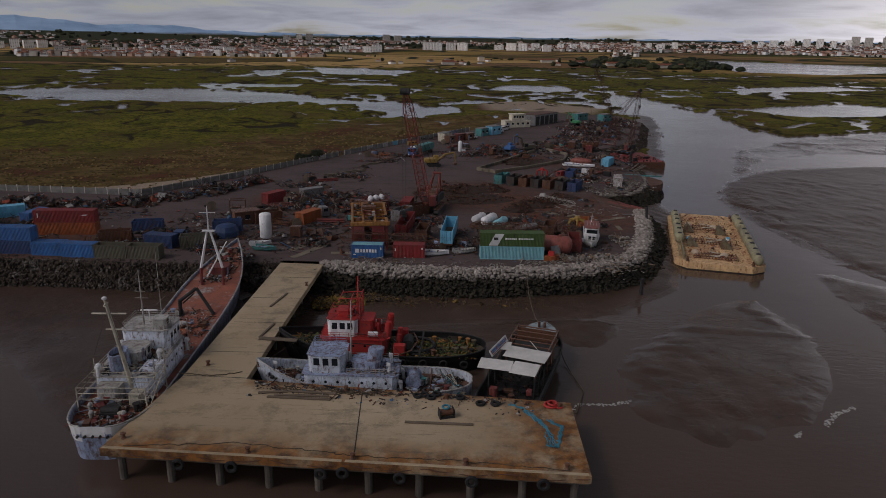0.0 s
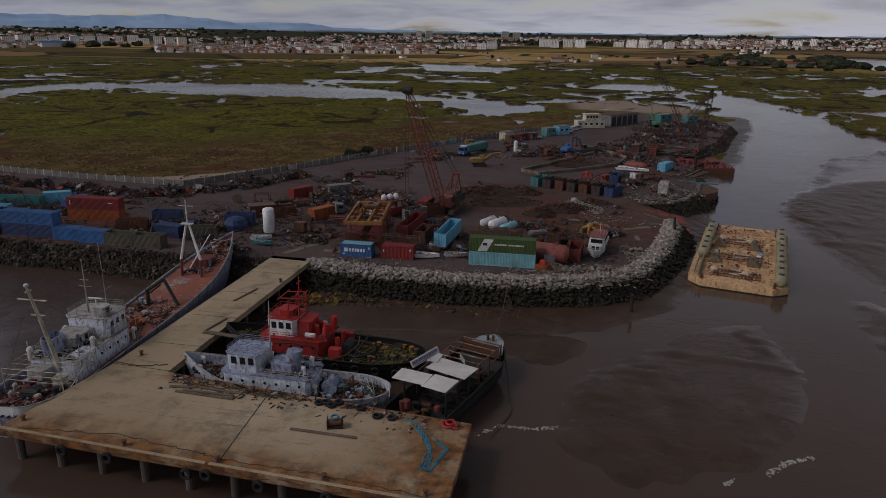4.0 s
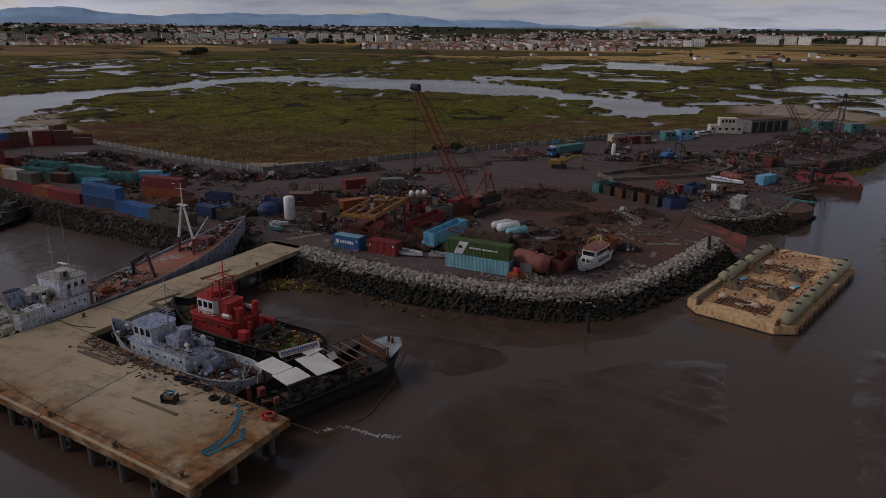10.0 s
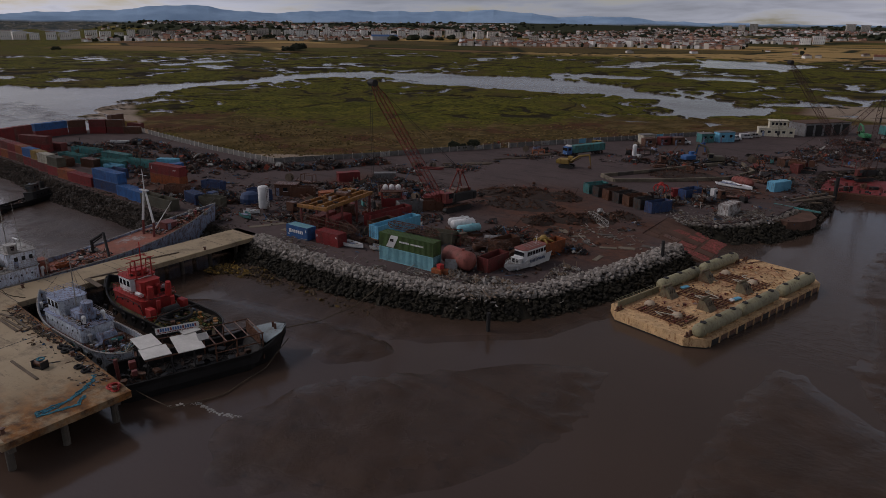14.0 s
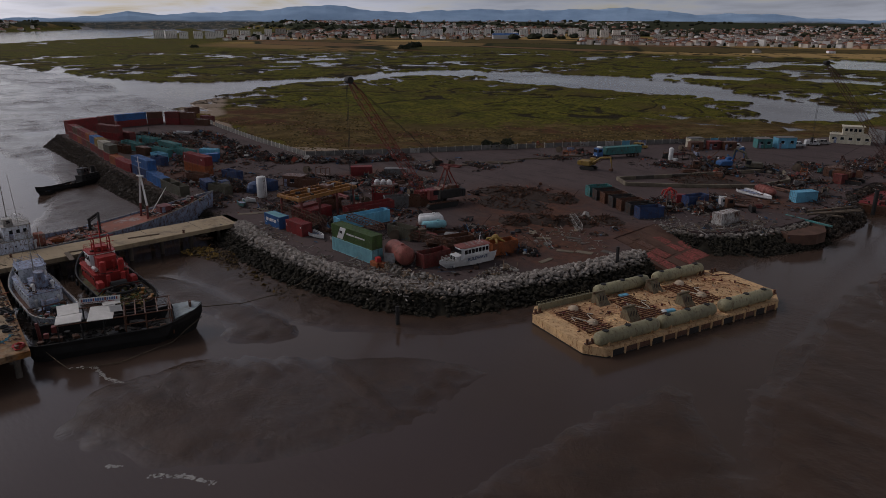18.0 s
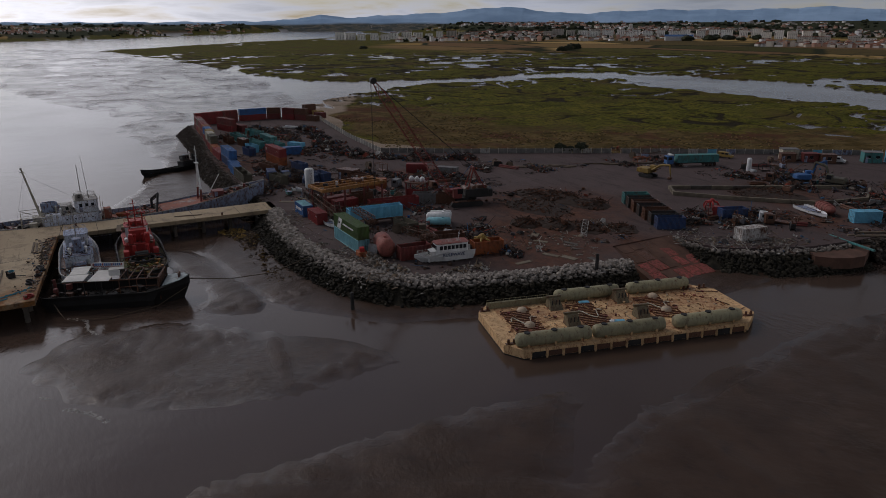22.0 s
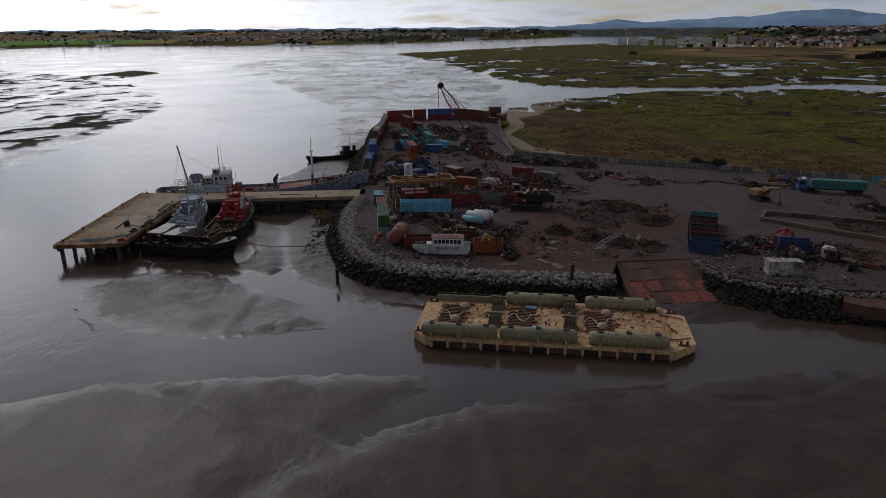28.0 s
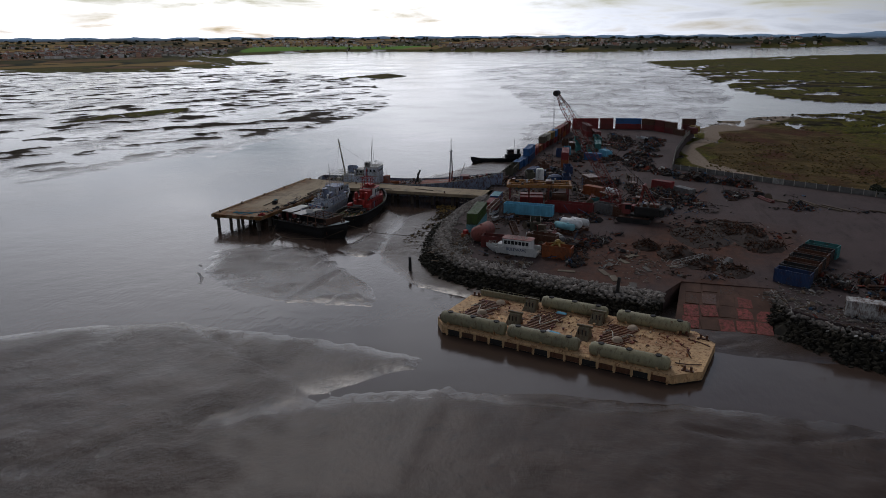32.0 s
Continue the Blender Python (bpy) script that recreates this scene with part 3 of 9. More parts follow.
FLATS = [([(-13, -39), (-43, -20), (-74, 7), (-205, -2), (-308, -3), (-466, -54), (-637, -152), (-832, -366), (-760, -505), (-690, -740), (-300, -600), (-60, -200)], -0.03, 12),
         ([(-84, 105), (-97, 108), (-290, 95), (-484, 37), (-872, -81), (-1500, 50), (-1266, 180), (-834, 240), (-457, 245), (-245, 212), (-185, 150), (-120, 121)], 0.05, 10),
         ([(20, 76), (23, 92), (33, 103), (42, 116), (55, 122), (59, 110), (59, 97), (56, 86), (48, 76), (34, 68), (26, 70)], 0.2, 7),
         ([(-20, 92), (-12, 104), (8, 108), (24, 108), (30, 104), (22, 94), (14, 99), (2, 94)], 0.3, 5),
         ([(67, 77), (70, 107), (70, 134), (76, 136), (90, 123), (140, 70), (110, 30)], 0.4, 8),
         ([(86, 121), (80, 138), (77, 158), (77, 178), (77, 200), (90, 230), (115, 256), (169, 268), (420, 310), (900, 300), (900, -300), (170, 20), (120, 90)], 0.4, 9),
         ([(87, 205), (119, 264), (152, 286), (420, 330), (480, 428), (227, 370), (166, 340), (120, 300), (95, 240)], 0.1, 6),
         ([(-42, 66), (-50, 74), (-62, 86), (-77, 96), (-95, 102), (-115, 110), (-150, 117), (-195, 128), (-180, 140), (-40, 130), (-32, 116), (-42, 100)], 0.3, 5),
         ([(-22, 106), (-10, 101), (10, 103), (30, 109), (44, 122), (50, 140), (54, 165), (60, 176), (60, 210), (40, 210), (20, 130), (-24, 128)], 0.5, 6),
         ([(71, 231), (88, 285), (114, 370), (122, 435), (90, 440), (60, 240)], 0.5, 8)]


CREASES = [([(85, 171), (85.6, 178), (84, 185), (80, 194)], 0.32), ([(116, 90), (113.5, 97), (113, 103), (114.5, 111)], 0.32), ([(72, 91), (77, 100), (82, 109), (88.5, 122)], 0.16), ([(90, 123), (84, 140), (83, 160), (79, 172)], 0.12)]


def rounded(poly, times=2):
    """Cut a polygon's corners until it runs in curves."""
    for _ in range(times):
        poly = [(a[0] * u + b[0] * (1 - u), a[1] * u + b[1] * (1 - u)) for a, b in zip(poly, poly[1:] + poly[:1]) for u in (0.75, 0.25)]
    return poly


FLATS = [(rounded(p), h, w) if 2 <= k <= 5 else (p, h, w) for k, (p, h, w) in enumerate(FLATS)]


def terrain(x, y):
    """Height and the shares of marsh, scrub, field, crop and sand."""
    wob = (fbm(x, y, 26, 3, 3) - 0.5) * 18 + (fbm(x, y, 7, 5, 2) - 0.5) * 5
    far = np.hypot(x, y - 150)
    wob = wob * np.clip(far / 150, 0.15, 2.2)
    z = -0.9 + (fbm(x, y, 60, 9, 3) - 0.5) * 0.5
    weedy = np.zeros(x.shape)
    for poly, h, soft in FLATS:
        d = inside(poly, x, y) + wob * 0.35
        rip = sstep(fbm(x, y, 35, 23, 2), 0.48, 0.60) * (np.abs(fbm(x + y * 0.4, y * 0.5, 5, 24, 3) - 0.5) * 0.9) + sstep(0.06 - np.abs(fbm(x * 0.5 + y * 0.3, y, 30, 25, 2) - 0.5), 0, 0.06) * 0.16
        clots = sstep(fbm(x, y, 15, 28, 2), 0.48, 0.58) * np.abs(fbm(x, y, 2.4, 29, 2) - 0.5) * (1 - sstep(d, 3, 16)) * (1.0 if h > 0.15 else 0.0)
        lump = (fbm(x * 0.6, y, 22, 21, 4) - 0.5) * (0.5 if h < 0.1 else 0.3) + (fbm(x, y, 4, 22, 2) - 0.5) * 0.09 + rip + clots * 0.8
        if h < 0:
            tuft = sstep(fbm(x + y * 0.3, y * 1.2, 15, 27, 4), 0.575, 0.64) * sstep(far, 130, 260) * sstep(d, 0, 12)
            lump, weedy = lump + 0.35 * tuft, np.maximum(weedy, tuft)
        z = np.where(d > -soft, np.maximum(z, -0.9 + (0.9 + h + lump) * sstep(d, -soft, soft)), z)
    # sharp creases that the ebb has cut into the banks
    for line, deep in CREASES:
        z = z - deep * np.exp(-(inside(line + line[-2:0:-1] + [(line[0][0] + 0.05, line[0][1])], x, y) / 0.5) ** 2)
    near, fard, south = inside(MARSH_NEAR, x, y), inside(MARSH_FAR, x, y), inside(SOUTH, x, y)
    isle = np.maximum(inside(ISLES[0], x, y), inside(ISLES[1], x, y))
    land = np.maximum(np.maximum(np.maximum(near, fard), south) + wob, isle)
    # creeks wind through the marsh
    cx, cy = x + (fbm(x, y, 40, 31, 2) - 0.5) * 60, y + (fbm(x, y, 40, 33, 2) - 0.5) * 60
    creek = np.abs(fbm(cx, cy, 90, 41, 3) - 0.5) * 90
    core = sstep(near, 60, 130)
    creek = creek + core * 6 + sstep(far, 900, 1500) * 30
    wide = np.where(fard > near, 3.4, 1.5)
    h = 0.85 + (fbm(x, y, 12, 51, 3) - 0.5) * 0.3
    h = h - 1.7 * (1 - sstep(creek, wide * 0.35, wide)) * sstep(land, 0, 6) * (1 - sstep(near, 80, 150))
    fine = np.abs(fbm(cx * 1.1, cy * 1.1, 34, 71, 2) - 0.5) * 34
    ditch = (1 - sstep(fine, 0.3, 1.0 + far / 420)) * sstep(land, 1, 6) * (1 - sstep(far, 800, 1300)) * (1 - sstep(inside(YARD, x, y), -110, -60))
    h = h - 0.5 * ditch
    # short creeks cut fingers into the marsh's rim
    k = 1 + far / 380
    rib = np.abs(fbm(cx / k, cy / k, 21, 81, 2) - 0.5) * 21
    h = h - 1.5 * (1 - sstep(rib, 0.35, 1.25)) * (1 - sstep(land, 10 * k, 34 * k)) * sstep(land, 0, 2) * (1 - sstep(inside(YARD, x, y), -70, -45))
    pond = np.full(x.shape, -1e9)
    for p in PONDS:
        pond = np.maximum(pond, inside(p, x, y))
    h = np.where(pond + wob * 0.4 > -6, h - 1.6 * sstep(pond + wob * 0.4, -6, 4) + 0.25 * sstep(-pond, 0, 6), h)
    z = np.where(land > -2, np.maximum(z, -0.9 + (h + 0.9) * sstep(land, -2, 1.5)), z)
    rim = (1 - sstep(np.abs(creek - wide * 1.25), 0.2, wide * 0.5)) * (1 - sstep(near, 80, 150)) + (1 - sstep(np.abs(land - 1.5), 0.5, 3.0))
    ditch = np.clip(np.maximum(ditch, 0.8 * rim * (1 - sstep(far, 700, 1200)) * sstep(land, 0.2, 1.5)), 0, 1) * sstep(z, 0.02, 0.2) * (1 - sstep(inside(YARD, x, y), -60, -40))
    ditch = np.maximum(ditch, weedy * 0.62 * (1 - sstep(land, -2, 1)))
    marsh = sstep(z, 0.25, 0.6) * sstep(land, -1, 1)
    # rising ground behind the yard fence, fields and low hills far off
    yd = inside(YARD, x, y)
    dry = sstep(yd + wob * 1.5, -112, -42) * sstep(land, 5, 20)
    z = z + dry * 1.3 * sstep(yd, -60, -5) * sstep(land, 10, 30)
    fieldw = np.maximum(sstep(fard, 350, 520), sstep(south, 60, 160)) * sstep(-pond, 0, 25) * np.where(x > 250, sstep(y, 620, 900), 1)
    z = z + fieldw * (1.2 + 34 * sstep(far, 1300, 4200) * (0.55 + 0.9 * fbm(x, y, 900, 61, 3)))
    crop = sstep(inside([(-1500, -900), (-2150, -860), (-2450, -560), (-2700, -700), (-2300, -1250)], x, y), -20, 20) * fieldw
    path = np.full(x.shape, 1e9)
    for a, b in (((-215, 200), (-185, 198)), ((-185, 198), (-150, 184)), ((-150, 184), (-112, 187)), ((-112, 187), (-84, 200)), ((-84, 200), (-60, 225))):
        path = np.minimum(path, -inside([a, b, (b[0] + 0.1, b[1] + 0.1)], x, y))
    sand = np.maximum((1 - sstep(path + wob * 0.1, 2, 5)), sstep(inside([(16, 440), (89, 420), (110, 470), (60, 520), (10, 510)], x, y), -10, 20) * 0.8) * sstep(land, 0, 4)
    beach = sstep(inside([(-196, 186), (-250, 205), (-330, 246), (-300, 262), (-215, 214)], x, y) + wob * 0.3, -4, 6)
    sand = np.maximum(sand, beach * 0.75)
    z = np.where(yd > 3, 0.0, z)
    wood = sstep(far, 1700, 2500) * fieldw * (1 - crop) * sstep(y, -300, 300)
    return z, marsh, dry, fieldw, crop, sand, wood, ditch


def ground_sheet():
    rings = []
    r = 6.0
    while r < 4950:
        rings.append(r)
        r *= 1.0115 if r < 900 else 1.018
    rings = np.array(rings)
    # finer on the side where the land lies
    ang = np.radians(np.concatenate([np.linspace(-160, 60, 1000, endpoint=False), np.linspace(60, 200, 170, endpoint=False)]))
    na = len(ang)
    R, A = np.meshgrid(rings, ang, indexing="ij")
    x, y = (20 + R * np.sin(A)).ravel(), (150 + R * np.cos(A)).ravel()
    z, *masks = terrain(x, y)
    nr = len(rings)
    i, j = np.meshgrid(np.arange(nr - 1), np.arange(na), indexing="ij")
    i, j = i.ravel(), j.ravel()
    k = (j + 1) % na
    quads = np.stack([i * na + j, (i + 1) * na + j, (i + 1) * na + k, i * na + k], 1)[:, ::-1]
    d = bpy.data.meshes.new("ground")
    d.vertices.add(len(x))
    d.vertices.foreach_set("co", np.stack([x, y, z], 1).astype(np.float32).ravel())
    d.loops.add(quads.size)
    d.loops.foreach_set("vertex_index", quads.ravel().astype(np.int32))
    d.polygons.add(len(quads))
    d.polygons.foreach_set("loop_start", (np.arange(len(quads)) * 4).astype(np.int32))
    d.polygons.foreach_set("loop_total", np.full(len(quads), 4, np.int32))
    d.polygons.foreach_set("use_smooth", np.ones(len(quads), bool))
    d.update()
    for name, v in zip(("marsh", "dry", "field", "crop", "sand", "wood", "ditch"), masks):
        d.attributes.new(name, "FLOAT", "POINT").data.foreach_set("value", v.astype(np.float32))
    d.materials.append(M["ground"])
    return tagged(new("ground", d), "estuary ground of wet brown mudflats, green salt marsh and dry fields", "ground", kind="structure")


ground_sheet()
sea = Mesh()
sea.add([(20 + 4900 * math.cos(k * math.pi / 48), 150 + 4900 * math.sin(k * math.pi / 48), 0.0) for k in range(96)], [tuple(range(96))])
solid("water", sea, "water", "still brown tidal river water reflecting a cloudy sky", "water", kind="structure")


def grid_slab(poly, z1, z0, step, mat, name, rustfn):
    """A slab with a finely divided top that carries a stain share."""
    bm = bmesh.new()
    top = [bm.verts.new((px, py, z1)) for px, py in poly]
    f = bm.faces.new(top)
    if f.normal.z < 0 or sum(a[0] * b[1] - b[0] * a[1] for a, b in zip(poly, poly[1:] + poly[:1])) < 0:
        f.normal_flip()
    xs, ys = [p[0] for p in poly], [p[1] for p in poly]
    for axis, lo, hi in ((0, min(xs), max(xs)), (1, min(ys), max(ys))):
        c = lo + step
        while c < hi:
            co, no = Vector((0, 0, 0)), Vector((0, 0, 0))
            co[axis], no[axis] = c, 1
            bmesh.ops.bisect_plane(bm, geom=bm.verts[:] + bm.edges[:] + bm.faces[:], plane_co=co, plane_no=no)
            c += step
    edges = [e for e in bm.edges if e.is_boundary]
    ext = bmesh.ops.extrude_edge_only(bm, edges=edges)
    for v in ext["geom"]:
        if isinstance(v, bmesh.types.BMVert):
            v.co.z = z0
    d = bpy.data.meshes.new(name)
    bmesh.ops.recalc_face_normals(bm, faces=bm.faces[:])
    bm.to_mesh(d)
    bm.free()
    co = np.zeros(len(d.vertices) * 3, np.float32)
    d.vertices.foreach_get("co", co)
    co = co.reshape(-1, 3)
    d.attributes.new("rust", "FLOAT", "POINT").data.foreach_set("value", rustfn(co[:, 0].astype(float), co[:, 1].astype(float)).astype(np.float32))
    d.materials.append(M[mat])
    return d


def yard_rust(x, y):
    blob = [((8, 182), 20), ((22, 166), 16), ((34, 158), 14), ((26, 240), 14), ((20, 172), 14), ((42, 178), 9), ((-40, 172), 12), ((-80, 132), 14), ((45, 226), 10)]
    v = np.zeros(x.shape)
    for (cx, cy), r in blob:
        v = np.maximum(v, 1 - sstep(np.hypot(x - cx, y - cy), r * 0.5, r * 1.2))
    return v


solid("yard_ground", grid_slab(YARD, YZ, -1.5, 6.0, "yard", "yard_ground", yard_rust), None, "dark compacted scrapyard ground stained with rust", "ground", kind="structure")

# ---- jetty ----
rng = random.Random(7)
JETTY = [(-35.2, 61.0), (14.2, 58.0), (14.4, 72.2), (-24.6, 76.4), (-23.2, 123.0), (-31.2, 123.2), (-32.6, 77.0)]


def jetty_rust(x, y):
    front = 61.0 - (x + 35.2) * 0.0607
    back = 72.2 - (x - 14.4) * 0.1077
    edge = np.maximum(1 - (y - front) / 5.0, np.where((y < 77) & (x > -24), 0.8 - np.abs(back - y) / 2.6, 0))
    return np.clip(np.maximum(edge * 1.35, sstep(x, 1, 12.5) * 1.0 * (y < 73)), 0, 1)


def build_jetty():
    jetty = thing("concrete_jetty", pose(0, 0, 0), "weathered L-shaped concrete jetty on piles with rust stains", "jetty", kind="structure")
    deck = part("deck", grid_slab(JETTY, YZ, YZ - 0.85, 2.0, "concrete", "deck", jetty_rust), None, jetty)
    # a low rounded kerb along the open edge
    for a, b in (((-35.0, 61.25), (-10.3, 59.7)), ((-10.0, 59.7), (14.0, 58.25))):
        k = Mesh()
        k.bevelbox(((a[0] + b[0]) / 2, (a[1] + b[1]) / 2, YZ + 0.05), (math.hypot(b[0] - a[0], b[1] - a[1]), 0.4, 0.14), 0.06, rz=math.degrees(math.atan2(b[1] - a[1], b[0] - a[0])))
        part("kerb", k, "concrete", jetty)
    joint = Mesh()
    joint.box((-9.6, 66.8, YZ + 0.004), (0.12, 14.6, 0.016), rz=3.5)
    joint.box((-28.4, 76.9, YZ + 0.004), (8.3, 0.1, 0.016), rz=-3)
    for k in range(4):
        joint.box((-27.6, 84 + k * 10, YZ + 0.004), (7.6, 0.08, 0.014))
    part("expansion_joint", joint, "dark", jetty)
    mesh = Mesh().rod((0, 0, -3), (0, 0, 3.3), 0.42, n=10).box((0, 0, 3.05), (1.3, 1.3, 0.5)).data("pile", M["pile"])
    spots = []
    for k in range(10):
        x = -33.5 + k * 5.15
        f = 61.0 - (x + 35.2) * 0.0607
        spots += [(x, f + 1.0), (x, f + 6.8), (x, f + 12.6)]
    for k in range(7):
        spots += [(-31.0, 81 + k * 6.2), (-25.6, 81 + k * 6.2)]
    for x, y in spots:
        part("pile", mesh, None, jetty, m=pose(x, y, 0))
    beam = Mesh()
    beam.box((-10.3, 60.5, YZ - 1.15), (49, 0.7, 0.6), rz=-3.47).box((-5, 72.5, YZ - 1.15), (38, 0.7, 0.6), rz=-5.6)
    beam.box((-25.6, 99, YZ - 1.15), (0.6, 45, 0.6)).box((-30.9, 99, YZ - 1.15), (0.6, 45, 0.6))
    part("beam", beam, "pile", jetty)
    # tyres hung along the face as fenders
    tyre = Mesh().ring((0, 0, 0), 0.48, 0.2, pose(0, 0, 0, 90, 0, 0), 14, 6).data("fender_tyre", M["rubber"])
    for x in (-27, -21.5, -12.4, -10.2, -4.5, 2.6, 9.6):
        part("fender_tyre", tyre, None, jetty, m=pose(x, 61.0 - (x + 35.2) * 0.0607 - 0.25, YZ - rng.uniform(1.0, 1.5), 0, 0, -3.5))
    for x, y in ((-33.6, 63), (-20, 60.9), (-9.3, 60.2), (2, 59.6), (12, 59.2), (13, 71), (0, 72.6), (-12, 74), (-24, 80), (-30.5, 80), (-24, 110)):
        b = Mesh()
        b.lathe([(0.3, 0), (0.22, 0.1), (0.17, 0.4), (0.3, 0.48), (0.3, 0.6), (0.1, 0.66)], (x, y, YZ), 10)
        part("bollard", b, "rust", jetty)
    chain = Mesh()
    pts = []
    for k in range(0, 90):
        x = -34 + k * 0.54
        pts.append((x, 61.0 - (x + 35.2) * 0.0607 - 0.05 + 0.12 * math.sin(k * 0.9), YZ - 0.15 - 0.45 * abs(math.sin(k * 0.21))))
    chain.tube(pts, 0.05, 4)
    part("mooring_chain", chain, "rust", jetty, "rusty chain sagging along the edge")


build_jetty()

# ---- rock revetment ----
SHORE_EAST = [(-24, 122), (-10, 119.5), (5, 119), (17, 120.5), (28, 123.5), (34.5, 128), (39, 136), (42.5, 146), (45, 156), (47.5, 168.5)]
SHORE_STUB = [(39, 188), (49, 189.5), (53, 195), (57.5, 205), (60, 216)]
SHORE_NORTH = [(60.5, 219), (61.5, 230), (60.8, 239), (57.6, 248), (57.8, 267), (68.4, 279), (80, 300), (88, 330), (97, 360)]
SHORE_WEST = [(-31, 122.5), (-38, 121.8), (-51, 120.8), (-68, 121.5), (-87, 122), (-108, 123), (-133, 127), (-154, 128), (-182, 130)]


def walk_line(line, step):
    for (x0, y0), (x1, y1) in zip(line, line[1:]):
        n = max(1, int(math.hypot(x1 - x0, y1 - y0) / step))
        for k in range(n):
            t = (k + 0.5) / n
            yield x0 + (x1 - x0) * t, y0 + (y1 - y0) * t, x1 - x0, y1 - y0


def build_revetment(name, line, width, size, singles, right, label, mat="rock", drop=0.0):
    """Armour stones on a slope from the yard's rim down to the mud."""
    rev = thing(name, pose(0, 0, 0), label, "revetment", kind="structure")
    bank = Mesh()
    top, mid, foot = [], [], []
    for k, (x, y) in enumerate(line):
        a, b = line[max(0, k - 1)], line[min(len(line) - 1, k + 1)]
        l = math.hypot(b[0] - a[0], b[1] - a[1])
        nx, ny = right * (b[1] - a[1]) / l, -right * (b[0] - a[0]) / l
        top.append((x - nx * 1.2, y - ny * 1.2, YZ - 0.25 - drop)), mid.append((x + nx * 0.6, y + ny * 0.6, YZ - 0.5 - drop)), foot.append((x + nx * (width + 1), y + ny * (width + 1), -0.8))
    n = len(line)
    low = [(p[0], p[1], -1.5) for p in top]
    low2 = [(p[0], p[1], -1.6) for p in foot]
    bank.loft([low, top, mid, foot, low2], cap=False, closed=False)
    part("bank", bank, mat + "s", rev)
    r = random.Random(len(line) * 31)
    shapes = []
    for k in range(8):
        s = Mesh().lump((0, 0, 0), (1.1, r.uniform(0.6, 1.0), r.uniform(0.55, 0.85)), r, None, 0.46)
        shapes.append(s)
    datas = [s.data("stone", M[mat]) for s in shapes]
    spots = []
    for x, y, dx, dy in walk_line(line, size * 0.62):
        l = math.hypot(dx, dy)
        nx, ny = right * dy / l, -right * dx / l
        for j in range(int((width + 2.6) / (size * 0.5))):
            u = -1.6 + j * size * 0.5 + r.uniform(-0.3, 0.3)
            z = YZ - 0.05 + r.uniform(-0.1, 0.25) if u < 0.6 else YZ - 0.1 - (u - 0.6) / (width + 0.4) * 4.3
            z -= drop * max(0, 1 - max(0, u) / width)
            spots.append((u, x + nx * u + r.uniform(-0.4, 0.4), y + ny * u + r.uniform(-0.4, 0.4), z, size * r.uniform(0.6, 1.35)))
    order = sorted(range(len(spots)), key=lambda i: (abs(spots[i][0] - 0.6) > 1.4, r.random()))
    chosen = set(order[:singles])
    joined = Mesh()
    for i, (u, x, y, z, s) in enumerate(spots):
        m = Matrix.LocRotScale((x, y, z), Euler((r.uniform(-0.5, 0.5), r.uniform(-0.5, 0.5), r.uniform(0, 6.28))), (s, s, s))
        if i in chosen:
            part("stone", datas[i % 8], None, rev, m=m)
        else:
            src = shapes[i % 8]
            joined.add([m @ Vector(p) for p in src.v], src.f)
    ob = part("stone_heap", joined, mat + "s", rev)
    ob["kind"] = "stuff"


def dark_rock(joined):
    m = Mat("weedy_rock", 0.85, 0.0, 0.15)
    m.vec = m.coords("World")
    c = m.mix(m.island() if joined else m.random(), (0.022, 0.018, 0.014), (0.060, 0.045, 0.034))
    m.color(m.mix(m.noise(0.5, 6, 0.7, lo=0.54, hi=0.70), c, (0.15, 0.135, 0.12)))
    m.bump(m.noise(3, 6, 0.7, lo=0.1, hi=0.9), 0.5, 0.1)
    return m.m


M["weedrock"], M["weedrocks"] = dark_rock(False), dark_rock(True)
M["slipred"] = worn("pink_red_paint", (0.34, 0.075, 0.065), 0.5, 0.8)
M["slipbrown"] = plain("rust_stained_concrete", (0.125, 0.066, 0.045), 0.85, scale=1.2)


def build_slipway():
    slip = thing("slipway", pose(0, 0, 0), "red-stained concrete slipway sloping into the mud", "slipway", kind="structure")
    base = Mesh()
    base.add([(37.5, 172, YZ - 0.05), (38.5, 188.5, YZ - 0.05), (57, 184, -0.5), (57, 170, -0.5), (37.5, 172, -1.5), (38.5, 188.5, -1.5), (57, 184, -1.5), (57, 170, -1.5)],
             [(0, 3, 2, 1), (0, 1, 5, 4), (1, 2, 6, 5), (2, 3, 7, 6), (3, 0, 4, 7), (4, 5, 6, 7)])
    part("ramp", base, "slipbrown", slip)
    r = random.Random(5)
    for i in range(5):
        for j in range(5):
            x, y = 39.6 + i * 3.7 + r.uniform(-0.2, 0.2), 174.0 + j * 2.9 - i * 0.3
            z = YZ - 0.02 - (x - 37.5) / 19.5 * 4.45
            sl = Mesh().bevelbox((0, 0, 0), (r.uniform(3.0, 3.6), r.uniform(2.3, 2.8), 0.16), 0.04)
            red = (j >= 3 and i >= 1) or (i >= 2 and (i + j) % 3 != 1)
            part("slab", sl, "slipred" if red else r.choice(("slipbrown", "slipbrown", "rust", "steel")), slip, m=Matrix.LocRotScale((x, y, z), Euler((r.uniform(-0.02, 0.02), 0.226 + r.uniform(-0.02, 0.02), r.uniform(-0.06, 0.06))), None))
    return slip


build_slipway()

# ---- fence ----
FENCE = [(-176, 187), (-160, 184), (-117, 178), (-80, 175.2), (-63, 201), (-48, 228), (-31, 256), (-11, 287), (8, 316)]


